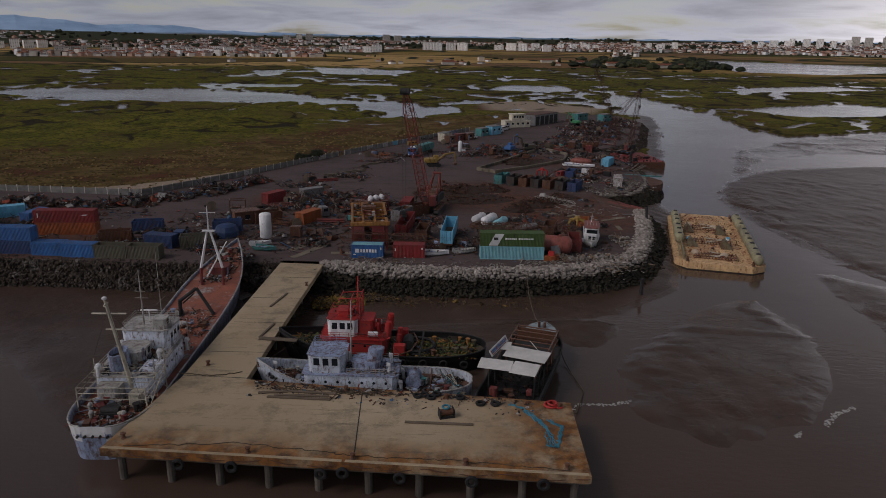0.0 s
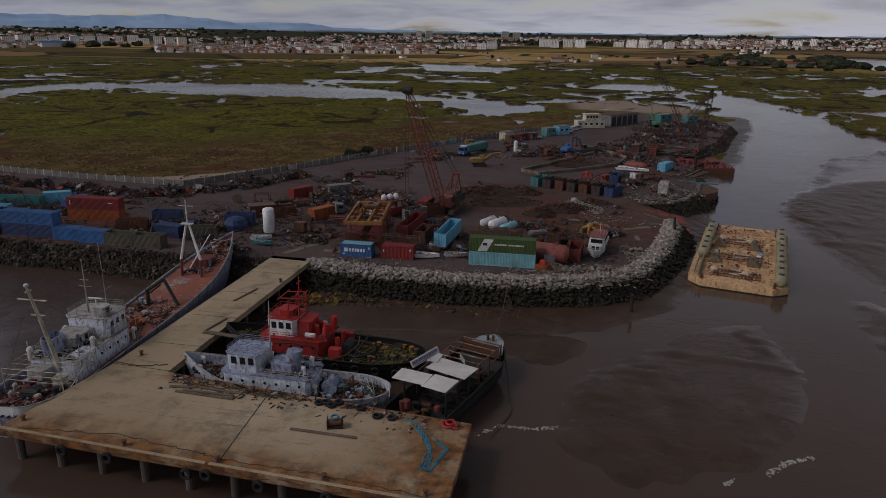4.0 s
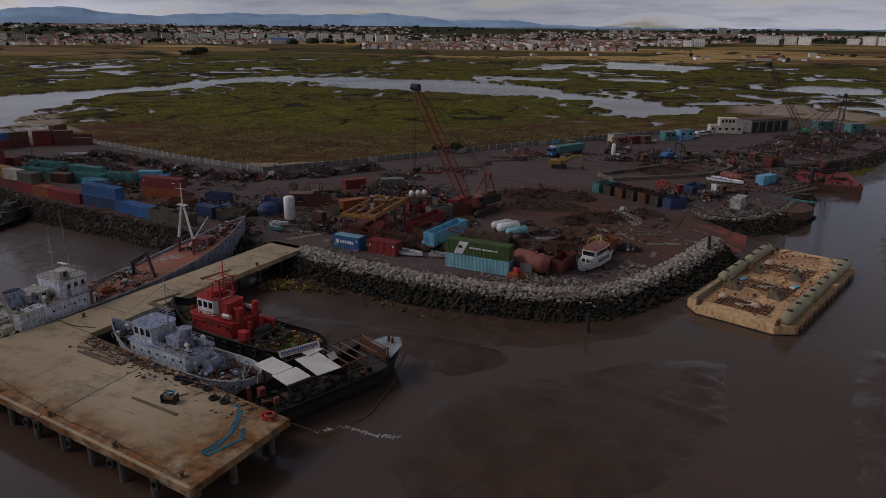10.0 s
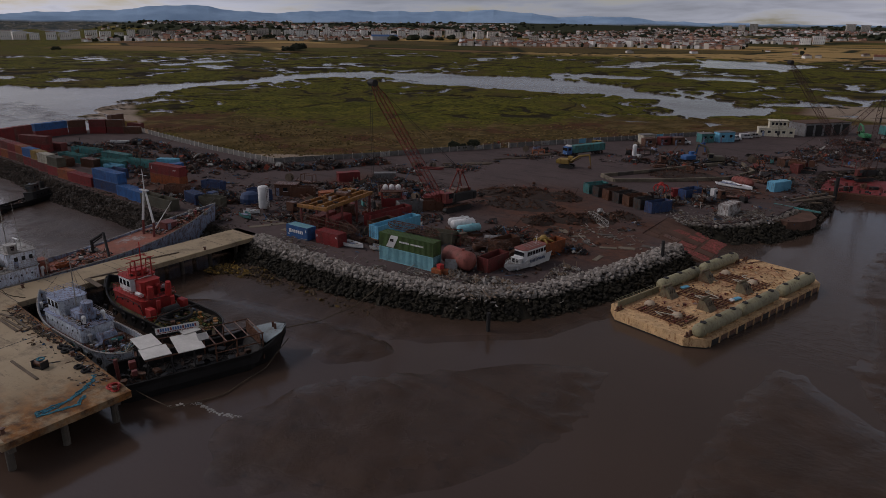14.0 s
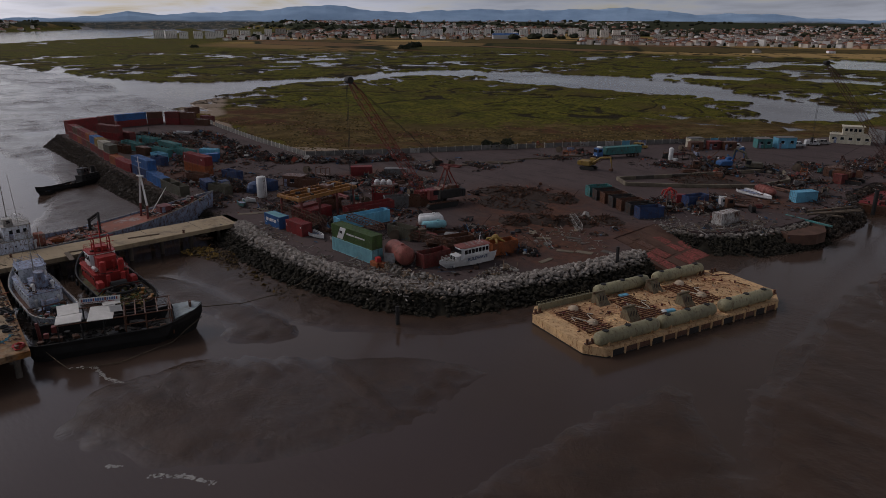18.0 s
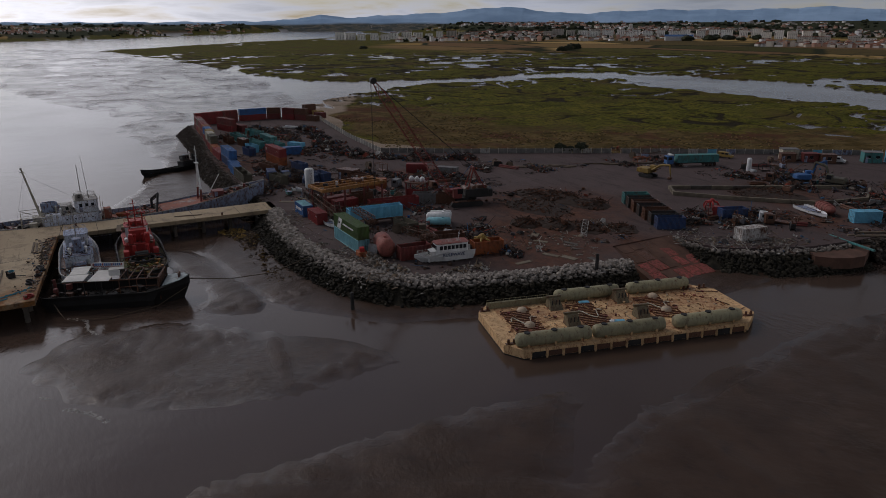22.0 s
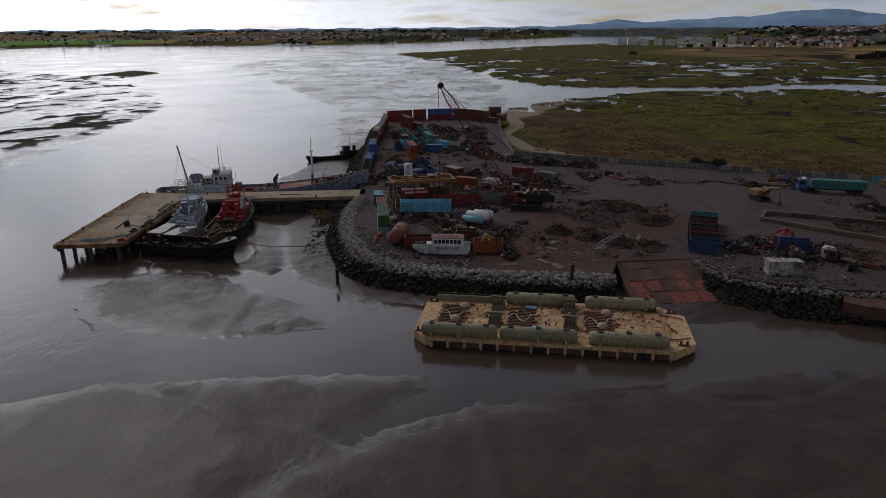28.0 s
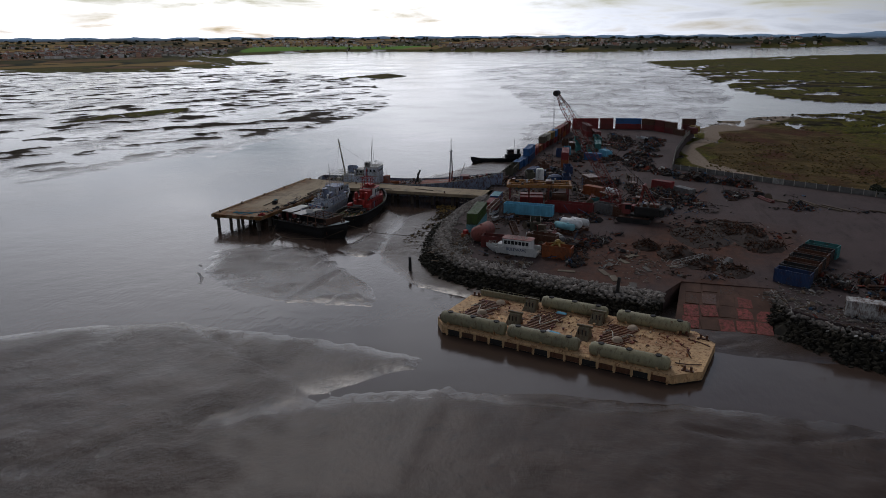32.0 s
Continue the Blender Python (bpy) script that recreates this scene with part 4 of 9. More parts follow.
def build_fence():
    fence = thing("panel_fence", pose(0, 0, 0), "long grey precast panel fence along the marsh", "fence", kind="structure")
    panel = Mesh().bevelbox((0, 0, 0.85), (2.9, 0.08, 1.7), 0.02)
    for k in range(3):
        panel.box((0, -0.05, 0.42 + k * 0.42), (2.9, 0.03, 0.04))
    panel = panel.data("panel", M["fence"])
    post = Mesh().box((0, 0, 0.95), (0.16, 0.18, 1.9)).data("post", M["plaster"])
    r = random.Random(3)
    for x, y, dx, dy in walk_line(FENCE, 3.05):
        a = math.degrees(math.atan2(dy, dx))
        if r.random() > 0.03:
            p = part("panel", panel, None, fence, m=pose(x, y, YZ - 0.1, r.uniform(-3, 3), 0, a))
            if y > 205 and r.random() < 0.25:
                repaint(p, r.choice(("greyblue", "sky", "offwhite")))
        l = math.hypot(dx, dy)
        part("post", post, None, fence, m=pose(x + dx / l * 1.52, y + dy / l * 1.52, YZ - 0.1, 0, 0, a))


# ---- containers ----


def corrugated(length, y, h, outward, n):
    """One corrugated wall along x as a closed sheet."""
    m = Mesh()
    out, inn = [], []
    step = length / n
    for k in range(n):
        for u, d in ((0, 0), (0.25, 0), (0.5, 0.045), (0.75, 0.045)):
            out.append((-length / 2 + (k + u) * step, y - outward * d))
    out.append((length / 2, y))
    inn = [(px, y - outward * 0.09) for px, _ in out]
    for row, sgn in ((out, 1), (inn, -1)):
        k0 = len(m.v)
        m.v += [(px, py, 0.16) for px, py in row] + [(px, py, h - 0.1) for px, py in row]
        c = len(row)
        for i in range(c - 1):
            q = (k0 + i, k0 + i + 1, k0 + c + i + 1, k0 + c + i)
            m.f.append(q if sgn * outward < 0 else q[::-1])
    return m


CONT = {}


def container_meshes(length):
    if length in CONT:
        return CONT[length]
    w, h, n = 2.44, 2.59, 22 if length < 8 else 44
    frame_m = Mesh()
    for sx in (-1, 1):
        for sy in (-1, 1):
            frame_m.box((sx * (length / 2 - 0.08), sy * (w / 2 - 0.07), h / 2), (0.16, 0.14, h))
    for z, t in ((0.09, 0.16), (h - 0.06, 0.1)):
        for sy in (-1, 1):
            frame_m.box((0, sy * (w / 2 - 0.06), z), (length - 0.3, 0.1, t))
        for sx in (-1, 1):
            frame_m.box((sx * (length / 2 - 0.07), 0, z), (0.12, w - 0.28, t))
    side = corrugated(length - 0.3, -w / 2 + 0.03, h, -1, n)
    side2 = corrugated(length - 0.3, w / 2 - 0.03, h, 1, n)
    end = corrugated(w - 0.28, 0, h, 1, 8)
    end.v = [(length / 2 - 0.05 + p[1], p[0], p[2]) for p in end.v]
    end.f = [f[::-1] for f in end.f]
    roof = Mesh()
    k = max(5, int(length / 0.5))
    for i in range(k):
        roof.bevelbox((-length / 2 + 0.2 + (i + 0.5) * (length - 0.4) / k, 0, h - 0.045), ((length - 0.4) / k * 0.62, w - 0.3, 0.05), 0.02)
    roof.box((0, 0, h - 0.075), (length - 0.25, w - 0.22, 0.03))
    floor = Mesh().box((0, 0, 0.19), (length - 0.3, w - 0.25, 0.05))
    door = Mesh().bevelbox((0, 0, 0), (0.05, 1.07, h - 0.36), 0.015)
    for z in (-0.8, 0, 0.8):
        door.box((-0.035, 0, z), (0.03, 0.95, 0.12))
    bar = Mesh().rod((0, 0, -h / 2 + 0.15), (0, 0, h / 2 - 0.15), 0.022, n=5).box((-0.02, 0.12, -0.1), (0.03, 0.3, 0.04))
    CONT[length] = [a.data(b, M["red"]) for a, b in ((frame_m, "frame"), (side, "side_wall"), (side2, "side_wall"), (end, "end_wall"), (roof, "roof"), (floor, "floor"), (door, "door"), (bar, "lock_bar"))]
    return CONT[length]


WORDS = {"blue": "blue", "red": "red", "brick": "brick red", "green": "dark green", "cyan": "pale cyan", "teal": "teal", "sky": "sky-blue", "orange": "orange", "olive": "olive-grey", "navy": "dark blue",
         "yellow": "yellow", "offwhite": "dirty white", "rust": "rusty brown", "grey": "grey", "gantry": "ochre", "cream": "cream", "sooty": "blackened", "streaked": "rust-streaked white"}


def container(x, y, rz, col, length=6.06, z=YZ, roofless=False, roofcol=None, group="shipping containers", flip=False, tip=(0, 0)):
    c = thing("shipping_container", pose(x, y, z, tip[0], tip[1], rz + (180 if flip else 0)),
              "%s corrugated steel %s shipping container%s" % (WORDS[col], "long" if length > 8 else "short", " with an open top" if roofless else ""), "container", group)
    fr, s1, s2, en, ro, fl, do, ba = container_meshes(length)
    for name, d in (("frame", fr), ("side_wall", s1), ("side_wall", s2), ("end_wall", en), ("floor", fl)) + (() if roofless else (("roof", ro),)):
        ob = part(name, d, None, c)
        repaint(ob, roofcol if name == "roof" and roofcol else ("wood" if name == "floor" else col))
    for sy in (-1, 1):
        ob = part("door", do, None, c, m=pose(-length / 2 + 0.06, sy * 0.56, 1.31))
        repaint(ob, col)
        for u in (-0.25, 0.25):
            b = part("lock_bar", ba, None, ob, m=pose(-0.06, u, 0))
            repaint(b, "steel")
    return c


def stripes(c, mat, rects, y=-1.235):
    """Flat painted marks on a container's long side: a row of plain shapes."""
    for x, z, w, h, lean in rects:
        s = Mesh()
        s.loft([[(x - w / 2, y, z - h / 2), (x + w / 2, y, z - h / 2), (x + w / 2 + lean, y, z + h / 2), (x - w / 2 + lean, y, z + h / 2)],
                [(x - w / 2, y + 0.03, z - h / 2), (x + w / 2, y + 0.03, z - h / 2), (x + w / 2 + lean, y + 0.03, z + h / 2), (x - w / 2 + lean, y + 0.03, z + h / 2)]])
        part("painted_mark", s, mat, c, "white painted mark")


def bars(n, x0, z, w, h, gap):
    return [(x0 + i * (w + gap), z, w, h, 0) for i in range(n)]


H = 2.6
M["sooty"] = worn("sooty_paint", (0.035, 0.036, 0.036), 0.35)
# the group by the jetty's root
c = container(-15.6, 126.9, 0, "blue", roofcol="cyan")
stripes(c, "white", [(-1.9, 1.45, 0.75, 0.75, 0)] + bars(6, -1.1, 1.45, 0.36, 0.62, 0.18), -1.235)
stripes(c, "white", [(2.6, 1.9, 0.25, 0.5, 0), (-2.4, 0.7, 0.5, 0.18, 0)], -1.235)
c = container(-7.7, 127.4, 1, "red")
stripes(c, "white", [(2.5, 1.9, 0.3, 0.35, 0), (-2.6, 1.6, 0.2, 0.5, 0)])
container(11.95, 127.6, 1, "cyan", 12.19, flip=True)
c = container(11.9, 127.65, 1, "green", 12.19, z=YZ + H)
stripes(c, "white", [(-3.6, 1.3, 1.7, 2.3, 1.2)])
stripes(c, "white", bars(6, -1.2, 1.5, 0.3, 0.3, 0.08) + bars(9, 1.3, 1.5, 0.26, 0.26, 0.06))
stripes(c, "dark", [(-3.1, 1.5, 0.8, 0.5, 0)], -1.27)
container(-0.1, 138.0, 85, "sky", 12.19, z=YZ + 1.3, roofless=True)
trailer = thing("flat_trailer", pose(-0.1, 138.0, YZ, 0, 0, 85), "rusty flat trailer under a sky-blue container", "trailer")
part("bed", Mesh().bevelbox((0, 0, 1.12), (12.3, 2.4, 0.34), 0.05), "rust", trailer)
for x in (-4.6, -3.3, 4.4):
    part("axle", Mesh().rod((x, -1.1, 0.52), (x, 1.1, 0.52), 0.1, n=6).box((x, 0, 0.8), (0.5, 1.8, 0.35)), "dark", trailer)
    for y in (-1.0, 1.0):
        part("wheel", Mesh().ring((0, 0, 0), 0.36, 0.16, pose(x, y, 0.52, 90, 0, 0), 14, 6), "rubber", trailer)
container(-9.7, 147.0, 84, "red", 12.19, roofless=True)
container(-11.0, 156.2, 60, "grey", roofless=True)
container(-5.6, 140.2, 84, "rust", roofless=True)
container(25.2, 134.8, 84, "brick", 6.06, roofless=True)
container(29.4, 148.4, 80, "orange", 6.06, roofless=True, flip=True)
container(21.5, 144.5, 75, "rust", roofless=True)
container(9.2, 141.0, 8, "olive", roofless=True)
container(-18.6, 136.0, 98, "brick", 6.06)
container(-14.6, 136.6, 98, "red", 6.06)
container(-19.4, 142.6, 98, "rust", 6.06, roofless=True)
container(-32.0, 152.0, 60, "orange")
container(-44.6, 171.0, 58, "red")
container(-41.0, 151.0, 30, "rust", roofless=True)
container(-47.4, 142.6, 10, "navy", 6.06, roofless=True)
container(-36.0, 176.5, 40, "grey")
container(-10.5, 165.5, 84, "red")
container(-8.0, 160.0, 40, "rust", roofless=True)
# along the western shore
for x, y, col, top in ((-57.0, 123.6, "olive", ""), (-63.2, 123.7, "olive", ""), (-69.4, 124.0, "blue", ""), (-75.6, 124.8, "blue", ""), (-81.8, 125.4, "navy", "blue"), (-88.0, 125.5, "navy", "blue"),
                       (-94.6, 125.2, "red", ""), (-101.0, 125.4, "red", ""), (-107.6, 125.9, "orange", ""), (-114.4, 126.5, "red", "olive"), (-121.6, 127.2, "brick", "cream"), (-128.0, 128.2, "brick", "yellow"),
                       (-134.4, 128.8, "red", "blue"), (-140.8, 129.6, "rust", "orange"), (-147.2, 130.0, "brick", "red"), (-153.6, 130.6, "orange", "brick"), (-160.0, 131.0, "red", "rust"), (-166.4, 131.4, "brick", "red")):
    container(x, y, rng.uniform(-2, 1), col, roofless=col in ("olive",) and rng.random() < 0.7)
    if top:
        container(x + 0.1, y + 0.1, rng.uniform(-2, 1), top, z=YZ + H)
# the stacked red pair and the open bins round it
c = container(-79.8, 139.0, 4, "orange", 12.19)
c = container(-79.8, 139.0, 4, "red", 12.19, z=YZ + H)
stripes(c, "white", [(-5.2, 1.5, 0.2, 0.9, 0), (4.0, 1.6, 0.9, 0.2, 0.5)])
container(-64.0, 141.5, 12, "navy", roofless=True)
for x, y, rz, col in ((-106, 146, 8, "teal"), (-112, 141, 8, "teal"), (-104, 137.5, 8, "sky"), (-98, 135, 6, "navy"), (-121, 148, 4, "teal"), (-118, 138, 6, "rust"), (-137, 147, 10, "teal"), (-130, 139, 5, "teal"), (-126, 134.5, 3, "rust"),
                      (-92, 148, 80, "blue"), (-57, 131, -10, "navy"), (-50, 131, 15, "olive"), (-100, 152, 30, "sky"), (-67, 133, 20, "rust")):
    container(x, y, rz, col, 12.19 if col == "teal" else 6.06, roofless=rng.random() < 0.6)
# the wall of containers that closes the yard in the west
for x, y, rz, col, top, L in ((-181.9, 138.6, 104, "red", "red", 12.19), (-184.7, 148.6, 104, "brick", "brick", 6.06), (-186.1, 158.9, 93, "red", "blue", 12.19), (-184.9, 168.4, 66, "brick", "rust", 6.06),
                              (-179.6, 174.0, 42, "red", "brick", 6.06), (-174.4, 178.2, 38, "brick", "rust", 6.06), (-169.0, 181.6, 30, "rust", "", 6.06)):
    container(x, y, rz, col, L)
    if top:
        t = container(x, y, rz, top, L, z=YZ + H)
    if top == "blue":
        stripes(t, "white", [(-3.6, 1.3, 1.0, 1.0, 0)] + bars(6, -2.2, 1.3, 0.55, 0.8, 0.3), 1.21)
container(-190, 187, 100, "brick")
container(-184.5, 189.5, 20, "yellow")
container(-177.5, 188.0, 20, "brick")
container(-190, 187, 100, "rust", z=YZ + H)
for x, y, rz, col in ((-158, 141, 15, "red"), (-157, 145, 15, "brick"), (-158, 141, 15, "brick")):
    container(x, y, rz, col, 12.19, z=YZ + (H if (x, col) == (-158, "brick") else 0))
# row of open bins by the rust heap, cabins and sheds further on
for k, (x, y, col) in enumerate(((15.0, 200.5, "teal"), (18.4, 198.6, "sooty"), (21.8, 197.0, "rust"), (25.0, 195.6, "sooty"), (28.2, 194.2, "rust"), (31.5, 192.8, "sooty"), (34.8, 191.4, "navy"))):
    container(x, y, 62, col, roofless=True, group="scrap bins")
container(36.5, 209.0, 70, "navy", roofless=True)
M["streaked"] = worn("rust_streaked_white_paint", (0.62, 0.60, 0.57), 0.5, grime=0.5, scale=0.7)
hut = container(48.6, 199.6, 78, "streaked")
container(52.6, 232.2, 60, "sky")
container(46.8, 270.0, 75, "rust")
container(52.0, 262.0, 75, "brick")

# ---- white storage tank ----


def build_tank():
    t = thing("storage_tank", pose(-37.4, 135.7, YZ), "tall white vertical steel storage tank on legs", "tank")
    s = Mesh()
    s.lathe([(0.2, 0.75), (1.0, 0.8), (1.2, 1.0), (1.2, 5.6), (1.05, 5.85), (0.6, 6.0), (0.1, 6.05)], n=20)
    s.smooth = True
    part("shell", s, "white", t)
    for k in range(4):
        a = math.pi / 4 + k * math.pi / 2
        part("leg", Mesh().rod((1.0 * math.cos(a), 1.0 * math.sin(a), 0), (1.0 * math.cos(a), 1.0 * math.sin(a), 1.0), 0.09), "steel", t)
    lad = Mesh().rod((1.3, -0.2, 0.3), (1.3, -0.2, 6.0), 0.03).rod((1.3, 0.2, 0.3), (1.3, 0.2, 6.0), 0.03)
    for k in range(14):
        lad.rod((1.3, -0.2, 0.5 + k * 0.4), (1.3, 0.2, 0.5 + k * 0.4), 0.02, n=4)
    part("ladder", lad, "steel", t)
    part("valve", Mesh().rod((0, 0, 0.2), (0, 0, 0.8), 0.12).ring((0, 0, 0.4), 0.25, 0.04), "steel", t)


build_tank()

# ---- pontoon barge ----


def build_barge():
    b = thing("pontoon_barge", pose(59.9, 154.0, -0.65, 0, 0, 75.6) @ Matrix.Diagonal((1, 0.965, 1, 1)), "buff-painted steel pontoon barge with grey-green pipes along its sides", "barge")
    L, W = 43.0, 18.0
    out = [(-L / 2, -W / 2 + 2.6), (-L / 2 + 2.2, -W / 2), (L / 2 - 3.5, -W / 2), (L / 2, -W / 2 + 3.5), (L / 2, W / 2 - 3.5), (L / 2 - 3.5, W / 2), (-L / 2 + 2.2, W / 2), (-L / 2, W / 2 - 2.6)]
    part("hull", Mesh().prism(out, -0.6, 0.85), "black", b, "black lower hull")
    part("topside", Mesh().prism(out, 0.85, 2.2), "buff", b)
    for i in range(12):
        for j in range(6):
            x, y = -L / 2 + 2.6 + (i + 0.5) * (L - 5.6) / 12, -W / 2 + 0.9 + (j + 0.5) * (W - 1.8) / 6
            part("deck_plate", Mesh().bevelbox((x, y, 2.215), ((L - 5.6) / 12 - 0.06, (W - 1.8) / 6 - 0.06, 0.05), 0.015), rng.choice(("buff", "buff", "deckplate", "deckplate")), b)
    for s in (-1, 1):
        part("rubbing_strake", Mesh().bevelbox((-0.6, s * (W / 2 + 0.06), 1.95), (L - 6.2, 0.16, 0.4), 0.05), "buff", b)
        for k in range(15):
            part("side_rib", Mesh().box((-L / 2 + 3.2 + k * 2.55, s * (W / 2 + 0.05), 1.15), (0.28, 0.14, 1.2)), "buff", b)
            # rust and dark panels paint in the shade of recesses between the ribs
            if k < 14:
                part("side_panel", Mesh().bevelbox((-L / 2 + 4.47 + k * 2.55, s * (W / 2 + 0.01), 1.3), (2.1, 0.05, 0.86), 0.02), "rust" if k % 3 else "dark", b)
    # three pipe sections on each side; one has been replaced by a railing
    for s in (-1, 1):
        for k in range(3):
            cx = (-14.2, -2.0, 11.4)[k]
            if s == 1 and k == 0:
                g = Mesh()
                for i in range(12):
                    g.rod((cx - 5.5 + i, 8.0, 2.2), (cx - 5.5 + i, 8.0, 3.4), 0.035, n=5)
                for z in (2.7, 3.05, 3.4):
                    g.rod((cx - 5.5, 8.0, z), (cx + 5.5, 8.0, z), 0.03, n=5)
                part("railing", g, "pipe", b)
                part("coaming", Mesh().bevelbox((cx, 7.2, 2.75), (11.4, 0.25, 1.1), 0.05), "pipe", b)
                continue
            t = Mesh()
            r, y = 1.05, s * 7.5
            prof = [(-5.9, 0.45), (-5.7, 0.85), (-5.3, 1.0), (5.3, 1.0), (5.7, 0.85), (5.9, 0.45)]
            t.loft([[(cx + u, y + q * r * math.cos(a * math.pi / 10), 3.15 + q * r * math.sin(a * math.pi / 10)) for a in range(20)] for u, q in prof])
            t.smooth = True
            p = part("pipe", t, "pipe", b)
            for u in (-4.2, 0, 4.2):
                part("saddle", Mesh().box((cx + u, y, 2.5), (0.35, 1.9, 0.65)), "buff", p)
                part("hatch", Mesh().ring((cx + u, y, 4.2), 0.42, 0.09).rod((cx + u, y, 4.1), (cx + u, y, 4.26), 0.36, n=10), "dark", p)
    # ramp trestles between the pipes
    for x, y in ((-9.0, 4.7), (-9.0, -2.6), (2.9, 4.7), (2.9, -2.6)):
        t = thing_part("trestle", b, pose(x, y, 2.2))
        s = Mesh()
        s.add([(-1.1, -1.3, 0), (1.1, -1.3, 0), (1.1, 1.3, 0), (-1.1, 1.3, 0), (-0.9, 0.2, 1.7), (0.9, 0.2, 1.7), (0.9, 1.1, 1.7), (-0.9, 1.1, 1.7)],
              [(3, 2, 1, 0), (4, 5, 6, 7), (0, 1, 5, 4), (1, 2, 6, 5), (2, 3, 7, 6), (3, 0, 4, 7)])
        s.box((0, 0.65, 1.85), (2.6, 0.35, 0.3))
        t.data = s.data("trestle", M["darkolive"])
        g = Mesh()
        for k in range(3):
            g.box((-0.6 + k * 0.6, -0.6, 0.95), (0.16, 0.05, 1.3))
        part("slot", g, "dark", t)
    # frames of rods laid across the deck
    for cx in (-16.2, -4.9, 7.4):
        g = Mesh()
        for k in range(14):
            y = -3.8 + k * 0.64
            g.box((cx + 0.15 * (k % 3), y, 2.44), (5.0 - (k % 4) * 0.35, 0.15, 0.18))
        for u in (-2.0, -0.4, 1.6):
            g.box((cx + u, 0.5, 2.31), (0.16, 9.0, 0.12))
        part("rod_frame", g, "rodrust", b, "rusted frame of steel bars")
        for y in (-1.3, 4.6):
            d = Mesh()
            d.lathe([(0.95, 2.2), (0.9, 2.5), (0.65, 2.85), (0.3, 3.02), (0.05, 3.06)], (cx + (1.5 if y > 0 else 0.6), y, 0), 14)
            d.smooth = True
            if cx < -10 or cx > 5:
                part("domed_hatch", d, "buffpale", b)
        part("hose", Mesh().tube([(cx - 2 + 0.4 * k, -0.2 + 1.8 * math.sin(k * 0.8), 2.75 + 0.1 * math.cos(k)) for k in range(12)], 0.08), "cream", b)
    for x, y, mat, s in ((-3.5, 5.2, "sky", (1.8, 0.9, 0.35)), (-1.6, -3.6, "sky", (2.0, 0.9, 0.4)), (-2.6, -3.4, "white", (0.9, 0.9, 0.4))):
        part("tarpaulin_roll", Mesh().bevelbox((x, y, 2.45), s, 0.12, rz=-8), mat, b)
    r = random.Random(12)
    for k in range(46):
        x, y = r.uniform(-L / 2 + 2, L / 2 - 2), r.uniform(-5.6, 6.0)
        p = Mesh()
        if r.random() < 0.5:
            p.rod((x, y, 2.2), (x, y, 2.55), 0.16, 0.12, 8).rod((x, y, 2.55), (x, y, 2.62), 0.24, n=8)
            part("bollard", p, r.choice(("rust", "buff", "brick")), b)
        else:
            p.bevelbox((x, y, 2.3), (r.uniform(0.3, 0.9), r.uniform(0.2, 0.6), r.uniform(0.15, 0.4)), 0.05, rz=r.uniform(0, 180))
            part("fitting", p, r.choice(("rust", "buff", "deckred", "brick")), b)
    for x in (-20.4, 16.5, 19.6):
        for y in (-6.5, 6.5):
            q = Mesh().rod((x - 0.45, y, 2.2), (x - 0.45, y, 2.95), 0.2, n=10).rod((x + 0.45, y, 2.2), (x + 0.45, y, 2.95), 0.2, n=10).box((x, y, 2.28), (1.7, 0.6, 0.14))
            part("mooring_bitt", q, "rust", b)
    for s in (-1, 1):
        ch = Mesh().tube([(L / 2 - 4 + 0.5 * k, s * (4.8 - 0.08 * k * k * 0.3), 2.35) for k in range(8)], 0.09)
        part("chain", ch, "rust", b)
    return b


def thing_part(name, parent, m):
    ob = new(name, bpy.data.meshes.new(name))
    ob.parent = parent
    ob.matrix_basis = m
    return ob


M["darkolive"] = worn("dark_olive_paint", (0.17, 0.14, 0.08), 0.4)
M["rodrust"] = worn("bright_rust", (0.19, 0.070, 0.036), 0.4, 0.85)
M["buffpale"] = plain("pale_buff_paint", (0.58, 0.45, 0.32), 0.8)
M["deckplate"] = worn("worn_deck_paint", (0.62, 0.375, 0.19), 0.46, 0.8, grime=0.5, rustcol=(0.27, 0.105, 0.042))
barge = build_barge()

# ---- vessels ----


def hull_shape(L, B, top, deck, stern=0.12, bow=0.62, power=1.8, flare=0.72, n=34, keel=-1.2, tran=0.35, thick=0.14):
    """Rings of a ship's shell with bulwarks, stern at x = 0 and bow at x = L, and the deck laid inside it."""
    shell, plate = [], []
    for i in range(n + 1):
        t = i / n
        t = 0.5 - 0.5 * math.cos(math.pi * t) if 0 < i < n else t
        k = 1.0
        if t < stern:
            k = tran + (1 - tran) * math.sqrt(max(0, 1 - (1 - t / stern) ** 2))
        if t > bow:
            k = max(0.012, 1 - ((t - bow) / (1 - bow)) ** power)
        b = B / 2 * k
        low = b * (flare if t > bow else 0.9)
        zt, zd = top(t), deck(t)
        rake = (1.6 * (t - bow) / (1 - bow) if t > bow else (-0.5 * (1 - t / stern) if t < stern else 0))
        x = t * L
        side = [(x - rake, low * 0.55, keel), (x - rake * 0.8, low * 0.95, 0.0), (x, b, zt), (x, max(b - thick, 0.005), zt), (x, max(b - thick, 0.005), zd - 0.05)]
        shell.append([(px, py, pz) for px, py, pz in side] + [(px, -py, pz) for px, py, pz in side[::-1]])
        q = max(b - thick - 0.01, 0.004)
        plate.append([(x, q, zd - 0.03), (x, q, zd), (x, -q, zd), (x, -q, zd - 0.03)])
    return shell, plate


